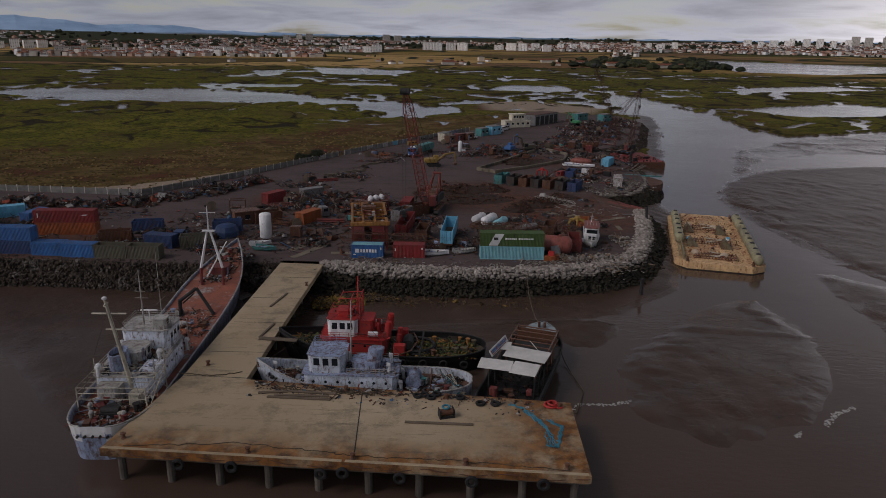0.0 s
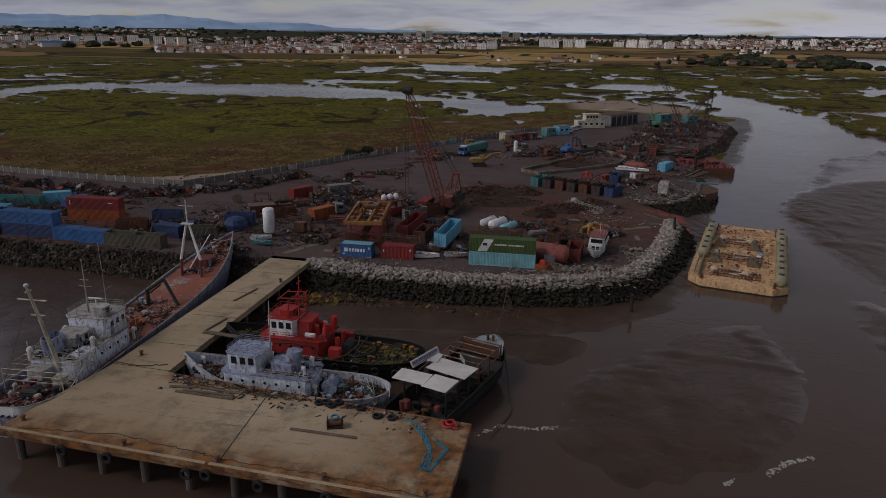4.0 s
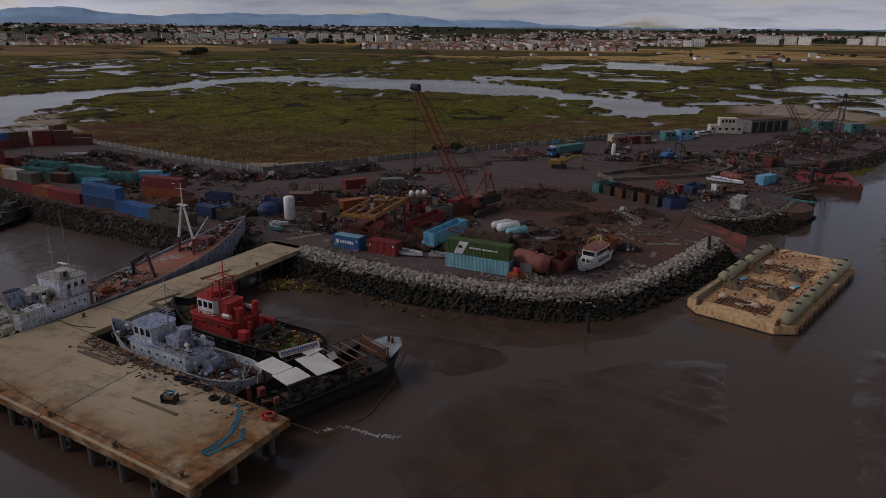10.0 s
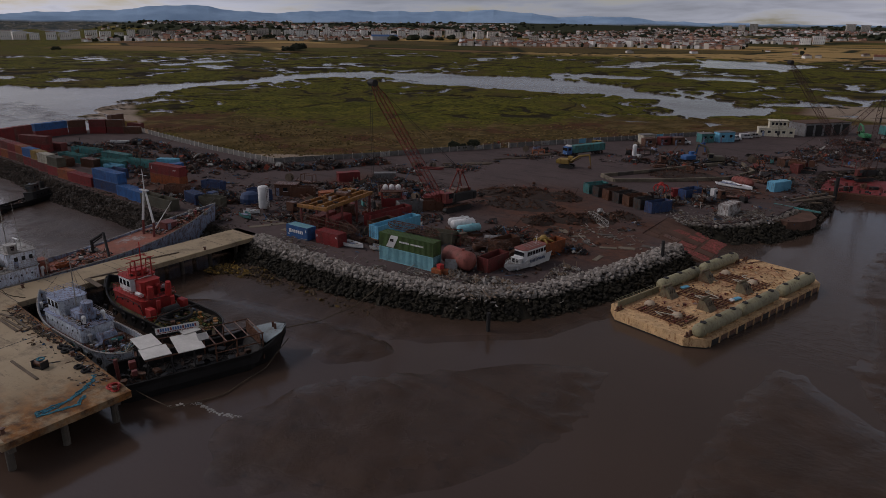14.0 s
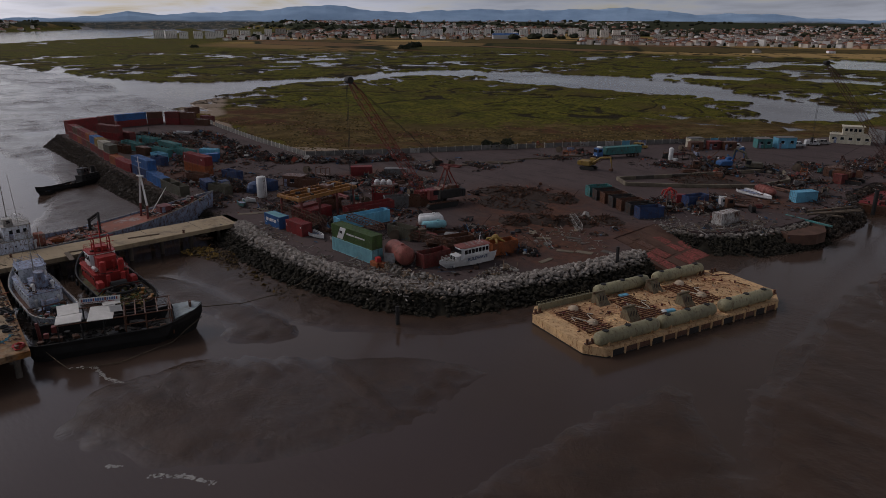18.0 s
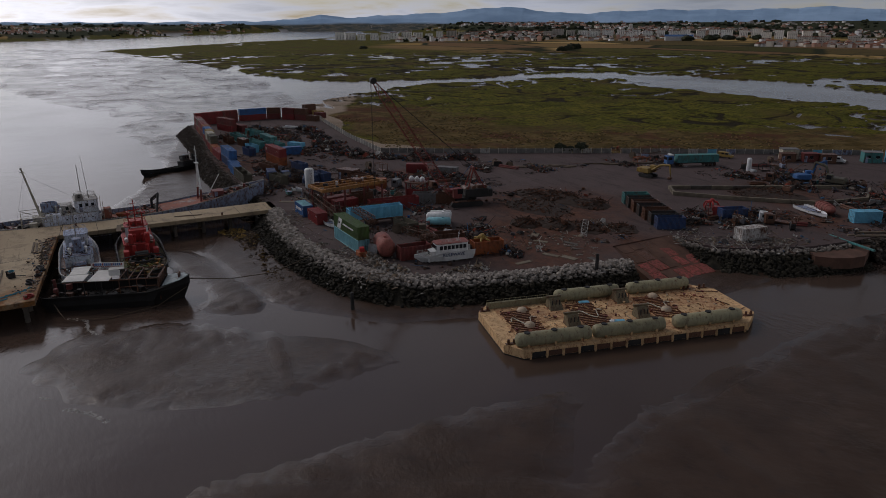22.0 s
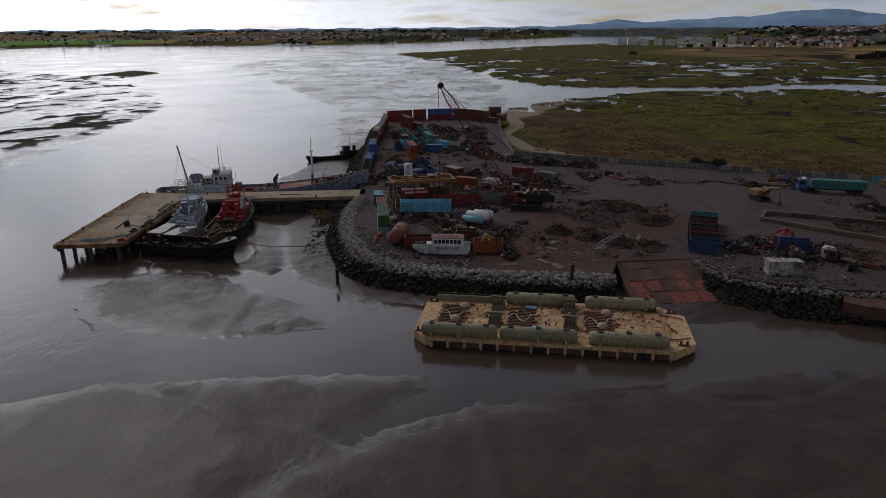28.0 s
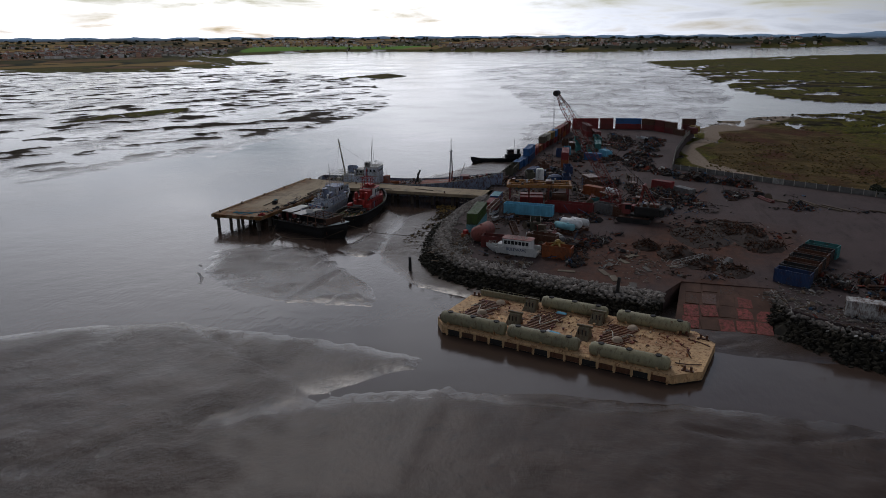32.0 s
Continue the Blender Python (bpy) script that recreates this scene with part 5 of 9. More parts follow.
def vessel(name, m, L, B, top, deck, hullmat, deckmat, label, category, rail="", **kw):
    v = thing(name, m, label, category)
    shell, plate = hull_shape(L, B, top, deck, **kw)
    part("hull", Mesh().loft(shell), hullmat, v)
    part("deck", Mesh().loft(plate), deckmat, v)
    if rail:
        for s in (1, -1):
            k = 2 if s > 0 else 7
            part("rubbing_rail", Mesh().tube([(r[k][0], r[k][1] + s * 0.03, r[k][2]) for r in shell], 0.1, 5), rail, v)
    return v


def deckhouse(v, c, s, mat, front=0, side=0, wz=0.62, ww=0.6, wh=0.7, name="deckhouse", roof="", portholes=0, door=True, flare=1.0):
    """A steel house with rounded corners; windows on both ends and sides, a door and a roof plate."""
    x, y, z = c
    body = Mesh()
    L, W, Hh = s
    ch = min(0.5, L * 0.15, W * 0.2)
    plan = [(-L / 2, -W / 2 + ch), (-L / 2 + ch, -W / 2), (L / 2 - ch, -W / 2), (L / 2, -W / 2 + ch), (L / 2, W / 2 - ch), (L / 2 - ch, W / 2), (-L / 2 + ch, W / 2), (-L / 2, W / 2 - ch)]
    body.loft([[(x + px, y + py, z) for px, py in plan], [(x + px * flare, y + py * flare, z + Hh) for px, py in plan]])
    ob = part(name, body, mat, v)
    part("roof_plate", Mesh().loft([[(x + px * flare * 1.05, y + py * flare * 1.05, z + Hh + dz) for px, py in plan] for dz in (0.005, 0.1)]), roof or mat, ob)
    zz = z + Hh * wz
    for k in range(front):
        wy = y + (k - (front - 1) / 2) * (W - 2 * ch) / max(front, 1)
        for sx in (1,):
            part("window", Mesh().bevelbox((x + sx * (L / 2 * (1 + (flare - 1) * wz) + 0.005), wy, zz), (0.06, ww, wh), 0.02), "glass", ob)
    for k in range(side):
        wx = x + (k - (side - 1) / 2) * (L - 2 * ch) / max(side, 1)
        for sy in (-1, 1):
            part("window", Mesh().bevelbox((wx, y + sy * (W / 2 * (1 + (flare - 1) * wz) + 0.005), zz), (ww, 0.06, wh), 0.02), "glass", ob)
    for k in range(portholes):
        wx = x + (k - (portholes - 1) / 2) * (L - 2 * ch) / max(portholes, 1)
        for sy in (-1, 1):
            part("porthole", Mesh().rod((wx, y + sy * (W / 2 - 0.05), z + Hh * 0.6), (wx, y + sy * (W / 2 + 0.03), z + Hh * 0.6), 0.18, n=10), "glass", ob)
    if door:
        part("door", Mesh().bevelbox((x - L * 0.28, y - W / 2 - 0.01, z + 1.0), (0.75, 0.08, 1.8), 0.03), "greyblue" if mat != "greyblue" else "offwhite", ob)
    return ob


def railing(v, pts, h=1.0, mat="offwhite", rows=3, r=0.03, every=1.2):
    g = Mesh()
    for a, b in zip(pts, pts[1:]):
        a, b = Vector(a), Vector(b)
        n = max(1, int((b - a).length / every))
        for i in range(n + 1):
            p = a.lerp(b, i / n)
            g.rod(p, p + Vector((0, 0, h)), r, n=4)
        for k in range(rows):
            dz = Vector((0, 0, h * (k + 1) / rows))
            g.rod(a + dz, b + dz, r, n=4)
    return part("railing", g, mat, v)


def mast(v, p, q, r, mat, yards=(), label="", stays=()):
    g = Mesh().rod(p, q, r, r * 0.5, 8)
    p, q = Vector(p), Vector(q)
    for u, w, ax in yards:
        c = p.lerp(q, u)
        d = Vector((w, 0, 0)) if ax == "x" else Vector((0, w, 0))
        g.rod(c - d, c + d, r * 0.35, n=5)
    ob = part("mast", g, mat, v, label)
    for s in stays:
        part("stay", Mesh().rod(p.lerp(q, 0.9), s, 0.02, n=4), "dark", ob)
    return ob


def junk(g, t, s, r, rods):
    """One piece of scrap: a bar, a bent plate, a hollow section, a block or a ring."""
    u = r.random()
    if u < rods:
        L = s * r.uniform(1.5, 4.5)
        g.rod(t @ Vector((-L / 2, 0, 0)), t @ Vector((L / 2, 0, 0)), r.uniform(0.03, 0.1), n=4)
    elif u < rods + 0.28:
        w, l, bend = s * r.uniform(0.5, 1.0), s * r.uniform(0.7, 1.5), r.uniform(-0.4, 0.4) * s
        low = [(-l / 2, -w / 2, 0), (0, -w / 2, bend), (l / 2, -w / 2, 0), (l / 2, w / 2, 0), (0, w / 2, bend), (-l / 2, w / 2, 0)]
        g.loft([[t @ Vector(p) for p in low], [t @ (Vector(p) + Vector((0, 0, 0.05))) for p in low]])
    elif u < rods + 0.44:
        g.box((0, 0, 0), (s * r.uniform(0.6, 1.2), s * 0.6, s * r.uniform(0.3, 0.6)), t, taper=r.uniform(0.6, 1.0))
    elif u < rods + 0.52:
        g.ring((0, 0, 0), s * 0.4, s * 0.12, t, 8, 4)
    else:
        g.lump((0, 0, 0), (s * 0.9, s * 0.7, s * 0.5), r, t, 0.5)


def deck_litter(v, x0, x1, y0, y1, z, n, seed, big=0.35, mat="scrap", label="tangle of rusty deck litter"):
    """Small loose gear strewn over a deck, too small to pick apart."""
    r = random.Random(seed)
    zf = z if callable(z) else (lambda u: z)
    g = Mesh()
    for k in range(n):
        x, y, s = r.uniform(x0, x1), r.uniform(y0, y1), min(1.2, 0.12 + r.expovariate(2.2) * big)
        junk(g, Matrix.LocRotScale((x, y, zf(x) + 0.06 + r.random() * 0.2), Euler((r.uniform(-0.5, 0.5), r.uniform(-0.5, 0.5), r.uniform(0, 6.28))), None), s, r, 0.4)
    ob = part("deck_litter", g, mat, v, label)
    ob["kind"] = "stuff"
    return ob


def clutter(v, n, x0, x1, y0, y1, z, mats, seed, size=(0.3, 0.9), name="deck_gear"):
    r = random.Random(seed)
    zf = z if callable(z) else (lambda u: z)
    for k in range(n):
        x, y = r.uniform(x0, x1), r.uniform(y0, y1)
        s = r.uniform(*size)
        g = Mesh()
        q = r.random()
        zz = zf(x)
        if q < 0.3:
            g.rod((x, y, zz), (x, y, zz + s), s * 0.4, s * 0.35, 9).rod((x, y, zz + s), (x, y, zz + s * 1.12), s * 0.5, n=9)
        elif q < 0.55:
            g.bevelbox((x, y, zz + s * 0.35), (s * 1.4, s, s * 0.7), 0.06, rz=r.uniform(0, 180))
        elif q < 0.8:
            a = r.uniform(0, 3.14)
            g.rod((x, y, zz + 0.06), (x + math.cos(a) * s * 3, y + math.sin(a) * s * 3, zz + r.uniform(0.06, 0.5)), 0.06, n=5)
        else:
            g.ring((x, y, zz + 0.08), s * 0.5, 0.09, n=10, k=5)
        part(name, g, r.choice(mats), v)


def vent(v, x, y, z, h, mat, r=0.2):
    g = Mesh().rod((x, y, z), (x, y, z + h), r * 0.7, n=8)
    g.loft([[(x + r * 1.3 * u, y + r * math.cos(a) * k, z + h + r * 0.6 + r * math.sin(a) * k) for a in [j * math.pi / 4 for j in range(8)]] for u, k in ((-0.6, 0.3), (-0.4, 0.9), (0.3, 1.0), (0.8, 1.25))])
    return part("vent_cowl", g, mat, v)


def lifering(v, m):
    return part("life_ring", Mesh().ring((0, 0, 0), 0.32, 0.08, m, 12, 5), "orange", v)


M["rustywhite"] = worn("rusty_pale_blue_paint", (0.70, 0.76, 0.86), 0.36, grime=0.45, rustcol=(0.17, 0.075, 0.036), scale=1.6)
M["decklitter"] = piecemix("deck_litter", [(0.09, 0.04, 0.025), (0.03, 0.026, 0.024), (0.36, 0.36, 0.35), (0.14, 0.06, 0.035), (0.20, 0.22, 0.25), (0.05, 0.03, 0.022), (0.26, 0.21, 0.14), (0.02, 0.02, 0.02), (0.10, 0.12, 0.15)], joined=True)


M["rustbits"] = piecemix("rusty_bits", [(0.24, 0.10, 0.045), (0.14, 0.055, 0.03), (0.40, 0.25, 0.12), (0.08, 0.04, 0.025), (0.50, 0.40, 0.28), (0.30, 0.12, 0.05)], joined=True)
deck_litter(barge, -19, 19, -6.0, 6.2, 2.24, 420, 351, 0.26, "rustbits", "scattered rusty fittings and bars")


# the long coaster moored outside the jetty
def build_coaster():
    top = lambda t: 4.25 + 0.5 * max(0, 0.12 - t) * 8 + 4.1 * max(0, (t - 0.45) / 0.55) ** 1.8
    deck = lambda t: 3.4 + 0.55 * min(1, max(0, (t - 0.42) / 0.1)) + 3.9 * max(0, (t - 0.45) / 0.55) ** 1.8
    v = vessel("derelict_coaster", pose(-37.7, 64.6, -0.45, 0, 0, 91.9), 59.8, 9.2, top, deck, "greyblue", "deckred", "rusting grey-blue coaster with a red deck moored beside the jetty", "ship",
               rail="offwhite", stern=0.13, bow=0.66, power=1.9, tran=0.3)
    zd = lambda x: deck(x / 59.8)
    # white stern band
    shell, _ = hull_shape(59.8, 9.26, lambda t: top(t) + 0.0, deck, stern=0.13, bow=0.66, power=1.9, tran=0.3)
    band = Mesh()
    rings = []
    for r in shell[:9]:
        rings.append([(r[1][0] * 0.4 + r[2][0] * 0.6 - 0.06, s * (r[1][1] * 0.4 + r[2][1] * 0.6), r[1][2] * 0.4 + r[2][2] * 0.6) for s in (1,)] + [(r[2][0] - 0.06, r[2][1], r[2][2] + 0.02), (r[7][0] - 0.06, r[7][1], r[7][2] + 0.02)] +
                     [(r[1][0] * 0.4 + r[2][0] * 0.6 - 0.06, -(r[1][1] * 0.4 + r[2][1] * 0.6), r[1][2] * 0.4 + r[2][2] * 0.6)])
    a = rings[0]
    band.add([p for r in rings for p in r], [f for i in range(len(rings) - 1) for f in ((i * 4, i * 4 + 1, i * 4 + 5, i * 4 + 4), (i * 4 + 2, i * 4 + 3, i * 4 + 7, i * 4 + 6))] + [(0, 3, 2, 1)])
    part("stern_plating", band, "white", v, "white painted stern")
    for k in range(5):
        y = -1.6 + k * 0.8
        part("porthole", Mesh().rod((-0.35, y, 3.6), (-0.28 + 0.2, y, 3.6), 0.14, n=8), "dark", v)
    # aft working deck with its pipe gallows, winch and tilted mast
    for xx in (5.0, 11.0):
        for yy in (-3.9, 3.9):
            part("gallows_post", Mesh().rod((xx, yy, 3.4), (xx, yy * 0.98, 6.6), 0.07, n=5), "cream", v)
    for zz in (5.2, 5.9, 6.6):
        part("gallows_rail", Mesh().tube([(5.0, -3.9, zz), (11.0, -3.9, zz), (11.0, 3.9, zz), (5.0, 3.9, zz), (5.0, -3.9, zz)], 0.05, 4), "cream", v)
    for k in range(4):
        part("gallows_rail", Mesh().rod((6.4 + k * 1.2, -3.9, 6.6), (6.4 + k * 1.2, 3.9, 6.6), 0.04, n=4), "cream", v)
    for p, q in (((5.0, -3.9, 3.6), (11.0, -3.9, 6.5)), ((5.0, 3.9, 6.5), (11.0, 3.9, 3.6)), ((11, -3.9, 3.6), (11, 0, 6.5))):
        part("gallows_brace", Mesh().rod(p, q, 0.05, n=4), "cream", v)
    mast(v, (9.4, -0.6, 3.4), (6.8, 0.2, 16.6), 0.32, "cream", ((0.86, 1.9, "y"), (0.7, 0.9, "y"), (0.95, 0.5, "x")), "tilted cream-painted mast", ((4, 3.5, 4.2), (5, -3.5, 4.2), (20, 3.5, 6)))
    part("mast_lamp", Mesh().lathe([(0.1, 0), (0.28, 0.12), (0.28, 0.3), (0.1, 0.42)], (6.8, 0.2, 16.5), 10), "white", v)
    deckhouse(v, (8.4, 1.6, 3.4), (2.4, 2.6, 1.9), "offwhite", 0, 0, door=False)
    deckhouse(v, (7.2, -1.8, 3.4), (1.5, 1.4, 1.4), "cream", 0, 0, door=False)
    for x, y in ((3.2, 1.7), (3.2, -1.9), (5.0, 2.6)):
        vent(v, x, y, 3.4, 0.9, "offwhite", 0.24)
    part("winch", Mesh().rod((4.6, -0.9, 4.0), (4.6, 1.1, 4.0), 0.45, n=12).box((4.6, 0, 3.65), (1.2, 2.4, 0.5)), "dark", v)
    clutter(v, 60, 1.6, 8, -3.0, 3.0, 3.4, ("offwhite", "rust", "dark", "brick", "greyblue", "cream"), 21)
    deck_litter(v, 1.0, 8.8, -3.4, 3.4, 3.4, 420, 301, 0.3, "decklitter"), deck_litter(v, 9.2, 15.8, -2.8, 3.6, 6.02, 300, 302, 0.25, "decklitter"), deck_litter(v, 20.6, 34, -3.6, 3.6, zd, 260, 303, 0.35, "decklitter"), deck_litter(v, 44, 57, -2.4, 2.4, zd, 340, 304, 0.35, "decklitter")
    for xx, yy in ((9.2, -3.4), (9.2, 3.6), (12.0, -3.5), (21.4, -3.2), (21.4, 3.2)):
        part("side_stanchion", Mesh().rod((xx, yy, 3.4), (xx, yy, 8.2), 0.06, n=5), "cream", v)
    part("side_house", Mesh().bevelbox((11.3, -2.2, 4.9), (3.0, 2.0, 3.0), 0.06), "rustywhite", v)
    part("companionway", Mesh().bevelbox((22.4, 0.6, 4.6), (1.6, 2.2, 2.4), 0.06), "deckred", v)
    # superstructure
    h1 = deckhouse(v, (14.7, 0.4, 3.4), (11.4, 6.8, 2.6), "rustywhite", 0, 0, portholes=6, roof="offwhite")
    deckhouse(v, (18.2, 0.2, 6.1), (4.6, 5.8, 2.7), "rustywhite", 5, 3, roof="offwhite", flare=1.03)
    deckhouse(v, (13.6, 0.9, 6.1), (3.6, 3.4, 1.5), "offwhite", 2, 2, roof="offwhite")
    deckhouse(v, (16.9, -1.6, 8.9), (1.6, 1.7, 1.3), "offwhite", 0, 1, roof="offwhite", door=False)
    fun = Mesh().loft([[(11.2 + 1.8 * math.cos(a) * k + u, 1.4 + 1.1 * math.sin(a) * k, z) for a in [j * math.pi / 10 for j in range(20)]] for z, k, u in ((6.0, 1.0, 0), (7.8, 0.96, -0.3), (8.4, 0.92, -0.4), (8.45, 0.82, -0.4), (7.8, 0.78, -0.4))])
    part("funnel", fun, "greyblue", v, "grey-blue funnel with a dark mouth")
    part("funnel_mouth", Mesh().rod((10.8, 1.4, 7.75), (10.8, 1.4, 7.82), 0.8, n=14), "dark", v)
    for x, y, z in ((11.8, -1.4, 4.4), (12.4, -2.6, 3.4), (12.8, -2.6, 6.0), (20.6, -3.2, 4.0), (21.4, 2.5, 3.4), (8.6, 3.0, 6.0), (15.2, 3.0, 6.0)):
        vent(v, x, y, z, 1.2, "white", 0.3)
    railing(v, [(9.4, -3.0, 6.05), (20.2, -3.0, 6.05), (20.2, 3.7, 6.05), (9.4, 3.7, 6.05)], 1.0, "offwhite")
    railing(v, [(16.1, -2.6, 8.92), (20.3, -2.6, 8.92), (20.3, 2.9, 8.92), (16.1, 2.9, 8.92), (16.1, -2.6, 8.92)], 0.9, "offwhite")
    mast(v, (17.5, 0.8, 8.9), (17.5, 0.8, 16.4), 0.12, "offwhite", ((0.5, 0.8, "y"), (0.62, 0.6, "y"), (0.8, 0.5, "y")), "lattice-topped radar mast")
    mast(v, (18.9, -1.0, 8.9), (18.5, -1.2, 18.6), 0.06, "offwhite", ((0.3, 1.6, "x"),))
    part("radar_scanner", Mesh().bevelbox((18.9, 0.6, 10.4), (0.25, 2.2, 0.2), 0.05).rod((18.9, 0.6, 8.9), (18.9, 0.6, 10.3), 0.08), "white", v)
    clutter(v, 70, 9.4, 15.6, -2.7, 3.3, 6.02, ("offwhite", "dark", "rust", "greyblue", "cream"), 22, (0.2, 0.6))
    # orange dinghy ahead of the house, crane and fore mast on the long red deck
    din = Mesh()
    din.loft([[(25.4 + 1.5 * math.cos(a) * k, -0.4 + 0.75 * math.sin(a) * k, z) for a in [j * math.pi / 8 for j in range(16)]] for z, k in ((3.5, 0.7), (4.3, 1.0), (4.3, 0.85), (3.8, 0.6))])
    part("work_dinghy", din, "orange", v, "orange dinghy lying on deck")
    g = Mesh().rod((32.4, 1.6, 3.6), (32.4, 1.6, 6.6), 0.3, n=8).rod((32.4, 1.6, 6.4), (33.7, -0.6, 8.0), 0.28, n=8).rod((33.7, -0.6, 8.0), (32.7, -3.2, 4.2), 0.26, n=8).rod((32.4, 1.2, 6.0), (33.5, -0.2, 7.2), 0.12, n=6).box((32.4, 1.6, 3.9), (0.9, 0.9, 0.6))
    part("deck_crane", g, "dark", v, "folded rusty hydraulic deck crane")
    clutter(v, 26, 28, 33, -3.2, 3.2, zd, ("offwhite", "dark", "rust", "steel", "greyblue"), 23)
    hatch = Mesh().bevelbox((37.8, 0, 3.95), (7.4, 5.4, 0.4), 0.1)
    part("hatch_cover", hatch, "deckred", v)
    for y in (-1.75, 1.75):
        part("bipod_leg", Mesh().rod((43.2, y, 4.0), (43.5, y, 8.0), 0.24, n=8), "brick", v)
        part("bipod_leg", Mesh().rod((43.5, y, 8.0), (43.5, y * 0.12, 14.4), 0.24, 0.18, 8), "white", v)
    mast(v, (43.5, 0, 14.2), (43.5, 0, 18.4), 0.14, "white", ((0.05, 1.0, "y"), (0.75, 1.3, "y"), (0.45, 0.4, "x")), "white bipod mast head")
    part("top_platform", Mesh().bevelbox((43.5, 0, 14.3), (0.9, 2.0, 0.14), 0.03), "white", v)
    part("derrick", Mesh().rod((45.7, 1.6, 5.6), (48.2, -1.4, 11.2), 0.13, 0.08, 6), "white", v)
    deckhouse(v, (47.8, 0, 5.0), (2.6, 3.0, 1.9), "brick", 0, 0, door=True)
    clutter(v, 40, 47, 56, -1.6, 1.6, zd, ("rust", "dark", "offwhite", "brick"), 24)
    part("windlass", Mesh().rod((55.0, -1.1, 7.1), (55.0, 1.1, 7.1), 0.4, n=12).box((55.0, 0, 6.7), (1.0, 1.6, 0.5)), "rust", v)
    for k in range(6):
        part("mooring_line", Mesh().tube([(58 - k * 0.1, 3.0 - k, 7.2), (56 - k, 5.5, 5.0), (55 - k * 2, 6.5 + k * 0.3, 4.1)], 0.035, 4), "roperust", v)
    return v


build_coaster()


# grey harbour tug alongside the jetty, bow to the west
def build_grey_tug():
    top = lambda t: 2.9 + 2.3 * max(0, (t - 0.5) / 0.5) ** 2 + 0.25 * max(0, 0.2 - t) * 5
    deck = lambda t: 2.0 + 1.7 * max(0, (t - 0.5) / 0.5) ** 2
    v = vessel("grey_tug", pose(3.2, 79.3, 0, 0, 0, 178.8), 27.4, 7.0, top, deck, "greywhite", "rust", "derelict pale grey tug with a rusting afterdeck tied to the jetty", "tug", rail="offwhite", stern=0.24, bow=0.6, power=2.2, tran=0.1)
    h1 = deckhouse(v, (15.2, 0, 2.1), (11.5, 4.9, 2.2), "greywhite", 0, 0, portholes=7, roof="greyblue")
    deckhouse(v, (18.2, 0, 4.4), (4.4, 4.0, 2.3), "greywhite", 4, 3, wz=0.66, ww=0.72, wh=0.95, roof="greyblue", flare=1.04)
    deckhouse(v, (13.4, 0, 4.4), (3.4, 2.6, 1.1), "greyblue", 0, 0, door=False)
    fun = Mesh().loft([[(12.4 + 1.0 * math.cos(a) + u, 0.8 * math.sin(a), z) for a in [j * math.pi / 7 for j in range(14)]] for z, u in ((5.4, 0), (7.1, -0.3))])
    part("funnel", fun, "greyblue", v)
    railing(v, [(9.6, -2.3, 4.35), (15.6, -2.3, 4.35)], 0.9), railing(v, [(9.6, 2.3, 4.35), (15.6, 2.3, 4.35)], 0.9)
    railing(v, [(16.2, -1.9, 6.8), (20.2, -1.9, 6.8), (20.2, 1.9, 6.8), (16.2, 1.9, 6.8)], 0.8, "greyblue")
    mast(v, (15.4, 0, 5.4), (15.2, 0, 13.4), 0.11, "offwhite", ((0.7, 0.8, "y"), (0.5, 0.6, "y")), "thin pale mast", ((26, 0, 5.0), (8, 1.5, 4.4), (8, -1.5, 4.4)))
    for x, y, z in ((16.0, -1.7, 4.3), (10.4, 1.4, 4.3), (10.4, -1.4, 4.3), (24.5, 1.2, 2.8), (25.3, -1.0, 2.9), (8.9, -1.6, 2.1), (8.9, 1.6, 2.1)):
        vent(v, x, y, z, 1.0, "white", 0.28)
    part("tow_winch", Mesh().rod((7.4, -1.0, 3.0), (7.4, 1.0, 3.0), 0.75, n=14).rod((7.4, -1.1, 3.0), (7.4, -1.0, 3.0), 1.0, n=14).rod((7.4, 1.0, 3.0), (7.4, 1.1, 3.0), 1.0, n=14).box((7.4, 0, 2.3), (1.4, 2.6, 0.5)), "greyblue", v)
    part("tow_hook_frame", Mesh().rod((5.2, -1.6, 2.1), (5.2, -1.6, 3.6), 0.1).rod((5.2, 1.6, 2.1), (5.2, 1.6, 3.6), 0.1).rod((5.2, -1.6, 3.6), (5.2, 1.6, 3.6), 0.1), "rust", v)
    clutter(v, 46, 1.6, 9.5, -2.3, 2.3, 2.05, ("rust", "dark", "greyblue", "offwhite", "teal", "brick"), 31, (0.25, 0.8))
    clutter(v, 26, 21.0, 25.3, -1.7, 1.9, lambda x: deck(x / 27.4), ("offwhite", "dark", "greyblue", "rust"), 32, (0.25, 0.6))
    clutter(v, 26, 9.5, 20, -1.9, 1.9, 4.35, ("offwhite", "dark", "greyblue", "rust"), 33, (0.2, 0.5))
    deck_litter(v, 1.2, 10.0, -2.6, 2.6, 2.05, 420, 311, 0.35, "decklitter"), deck_litter(v, 9.6, 20.0, -2.0, 2.0, 4.35, 180, 312, 0.25, "decklitter"), deck_litter(v, 21.0, 25.5, -1.6, 1.6, lambda x: deck(x / 27.4), 140, 313, 0.3, "decklitter")
    for x in (21.0, 25.6):
        part("bulwark_stay", Mesh().box((x, 0, deck(x / 27.4) + 0.3), (0.12, 3.0, 0.5)), "greyblue", v)
    r = random.Random(4)
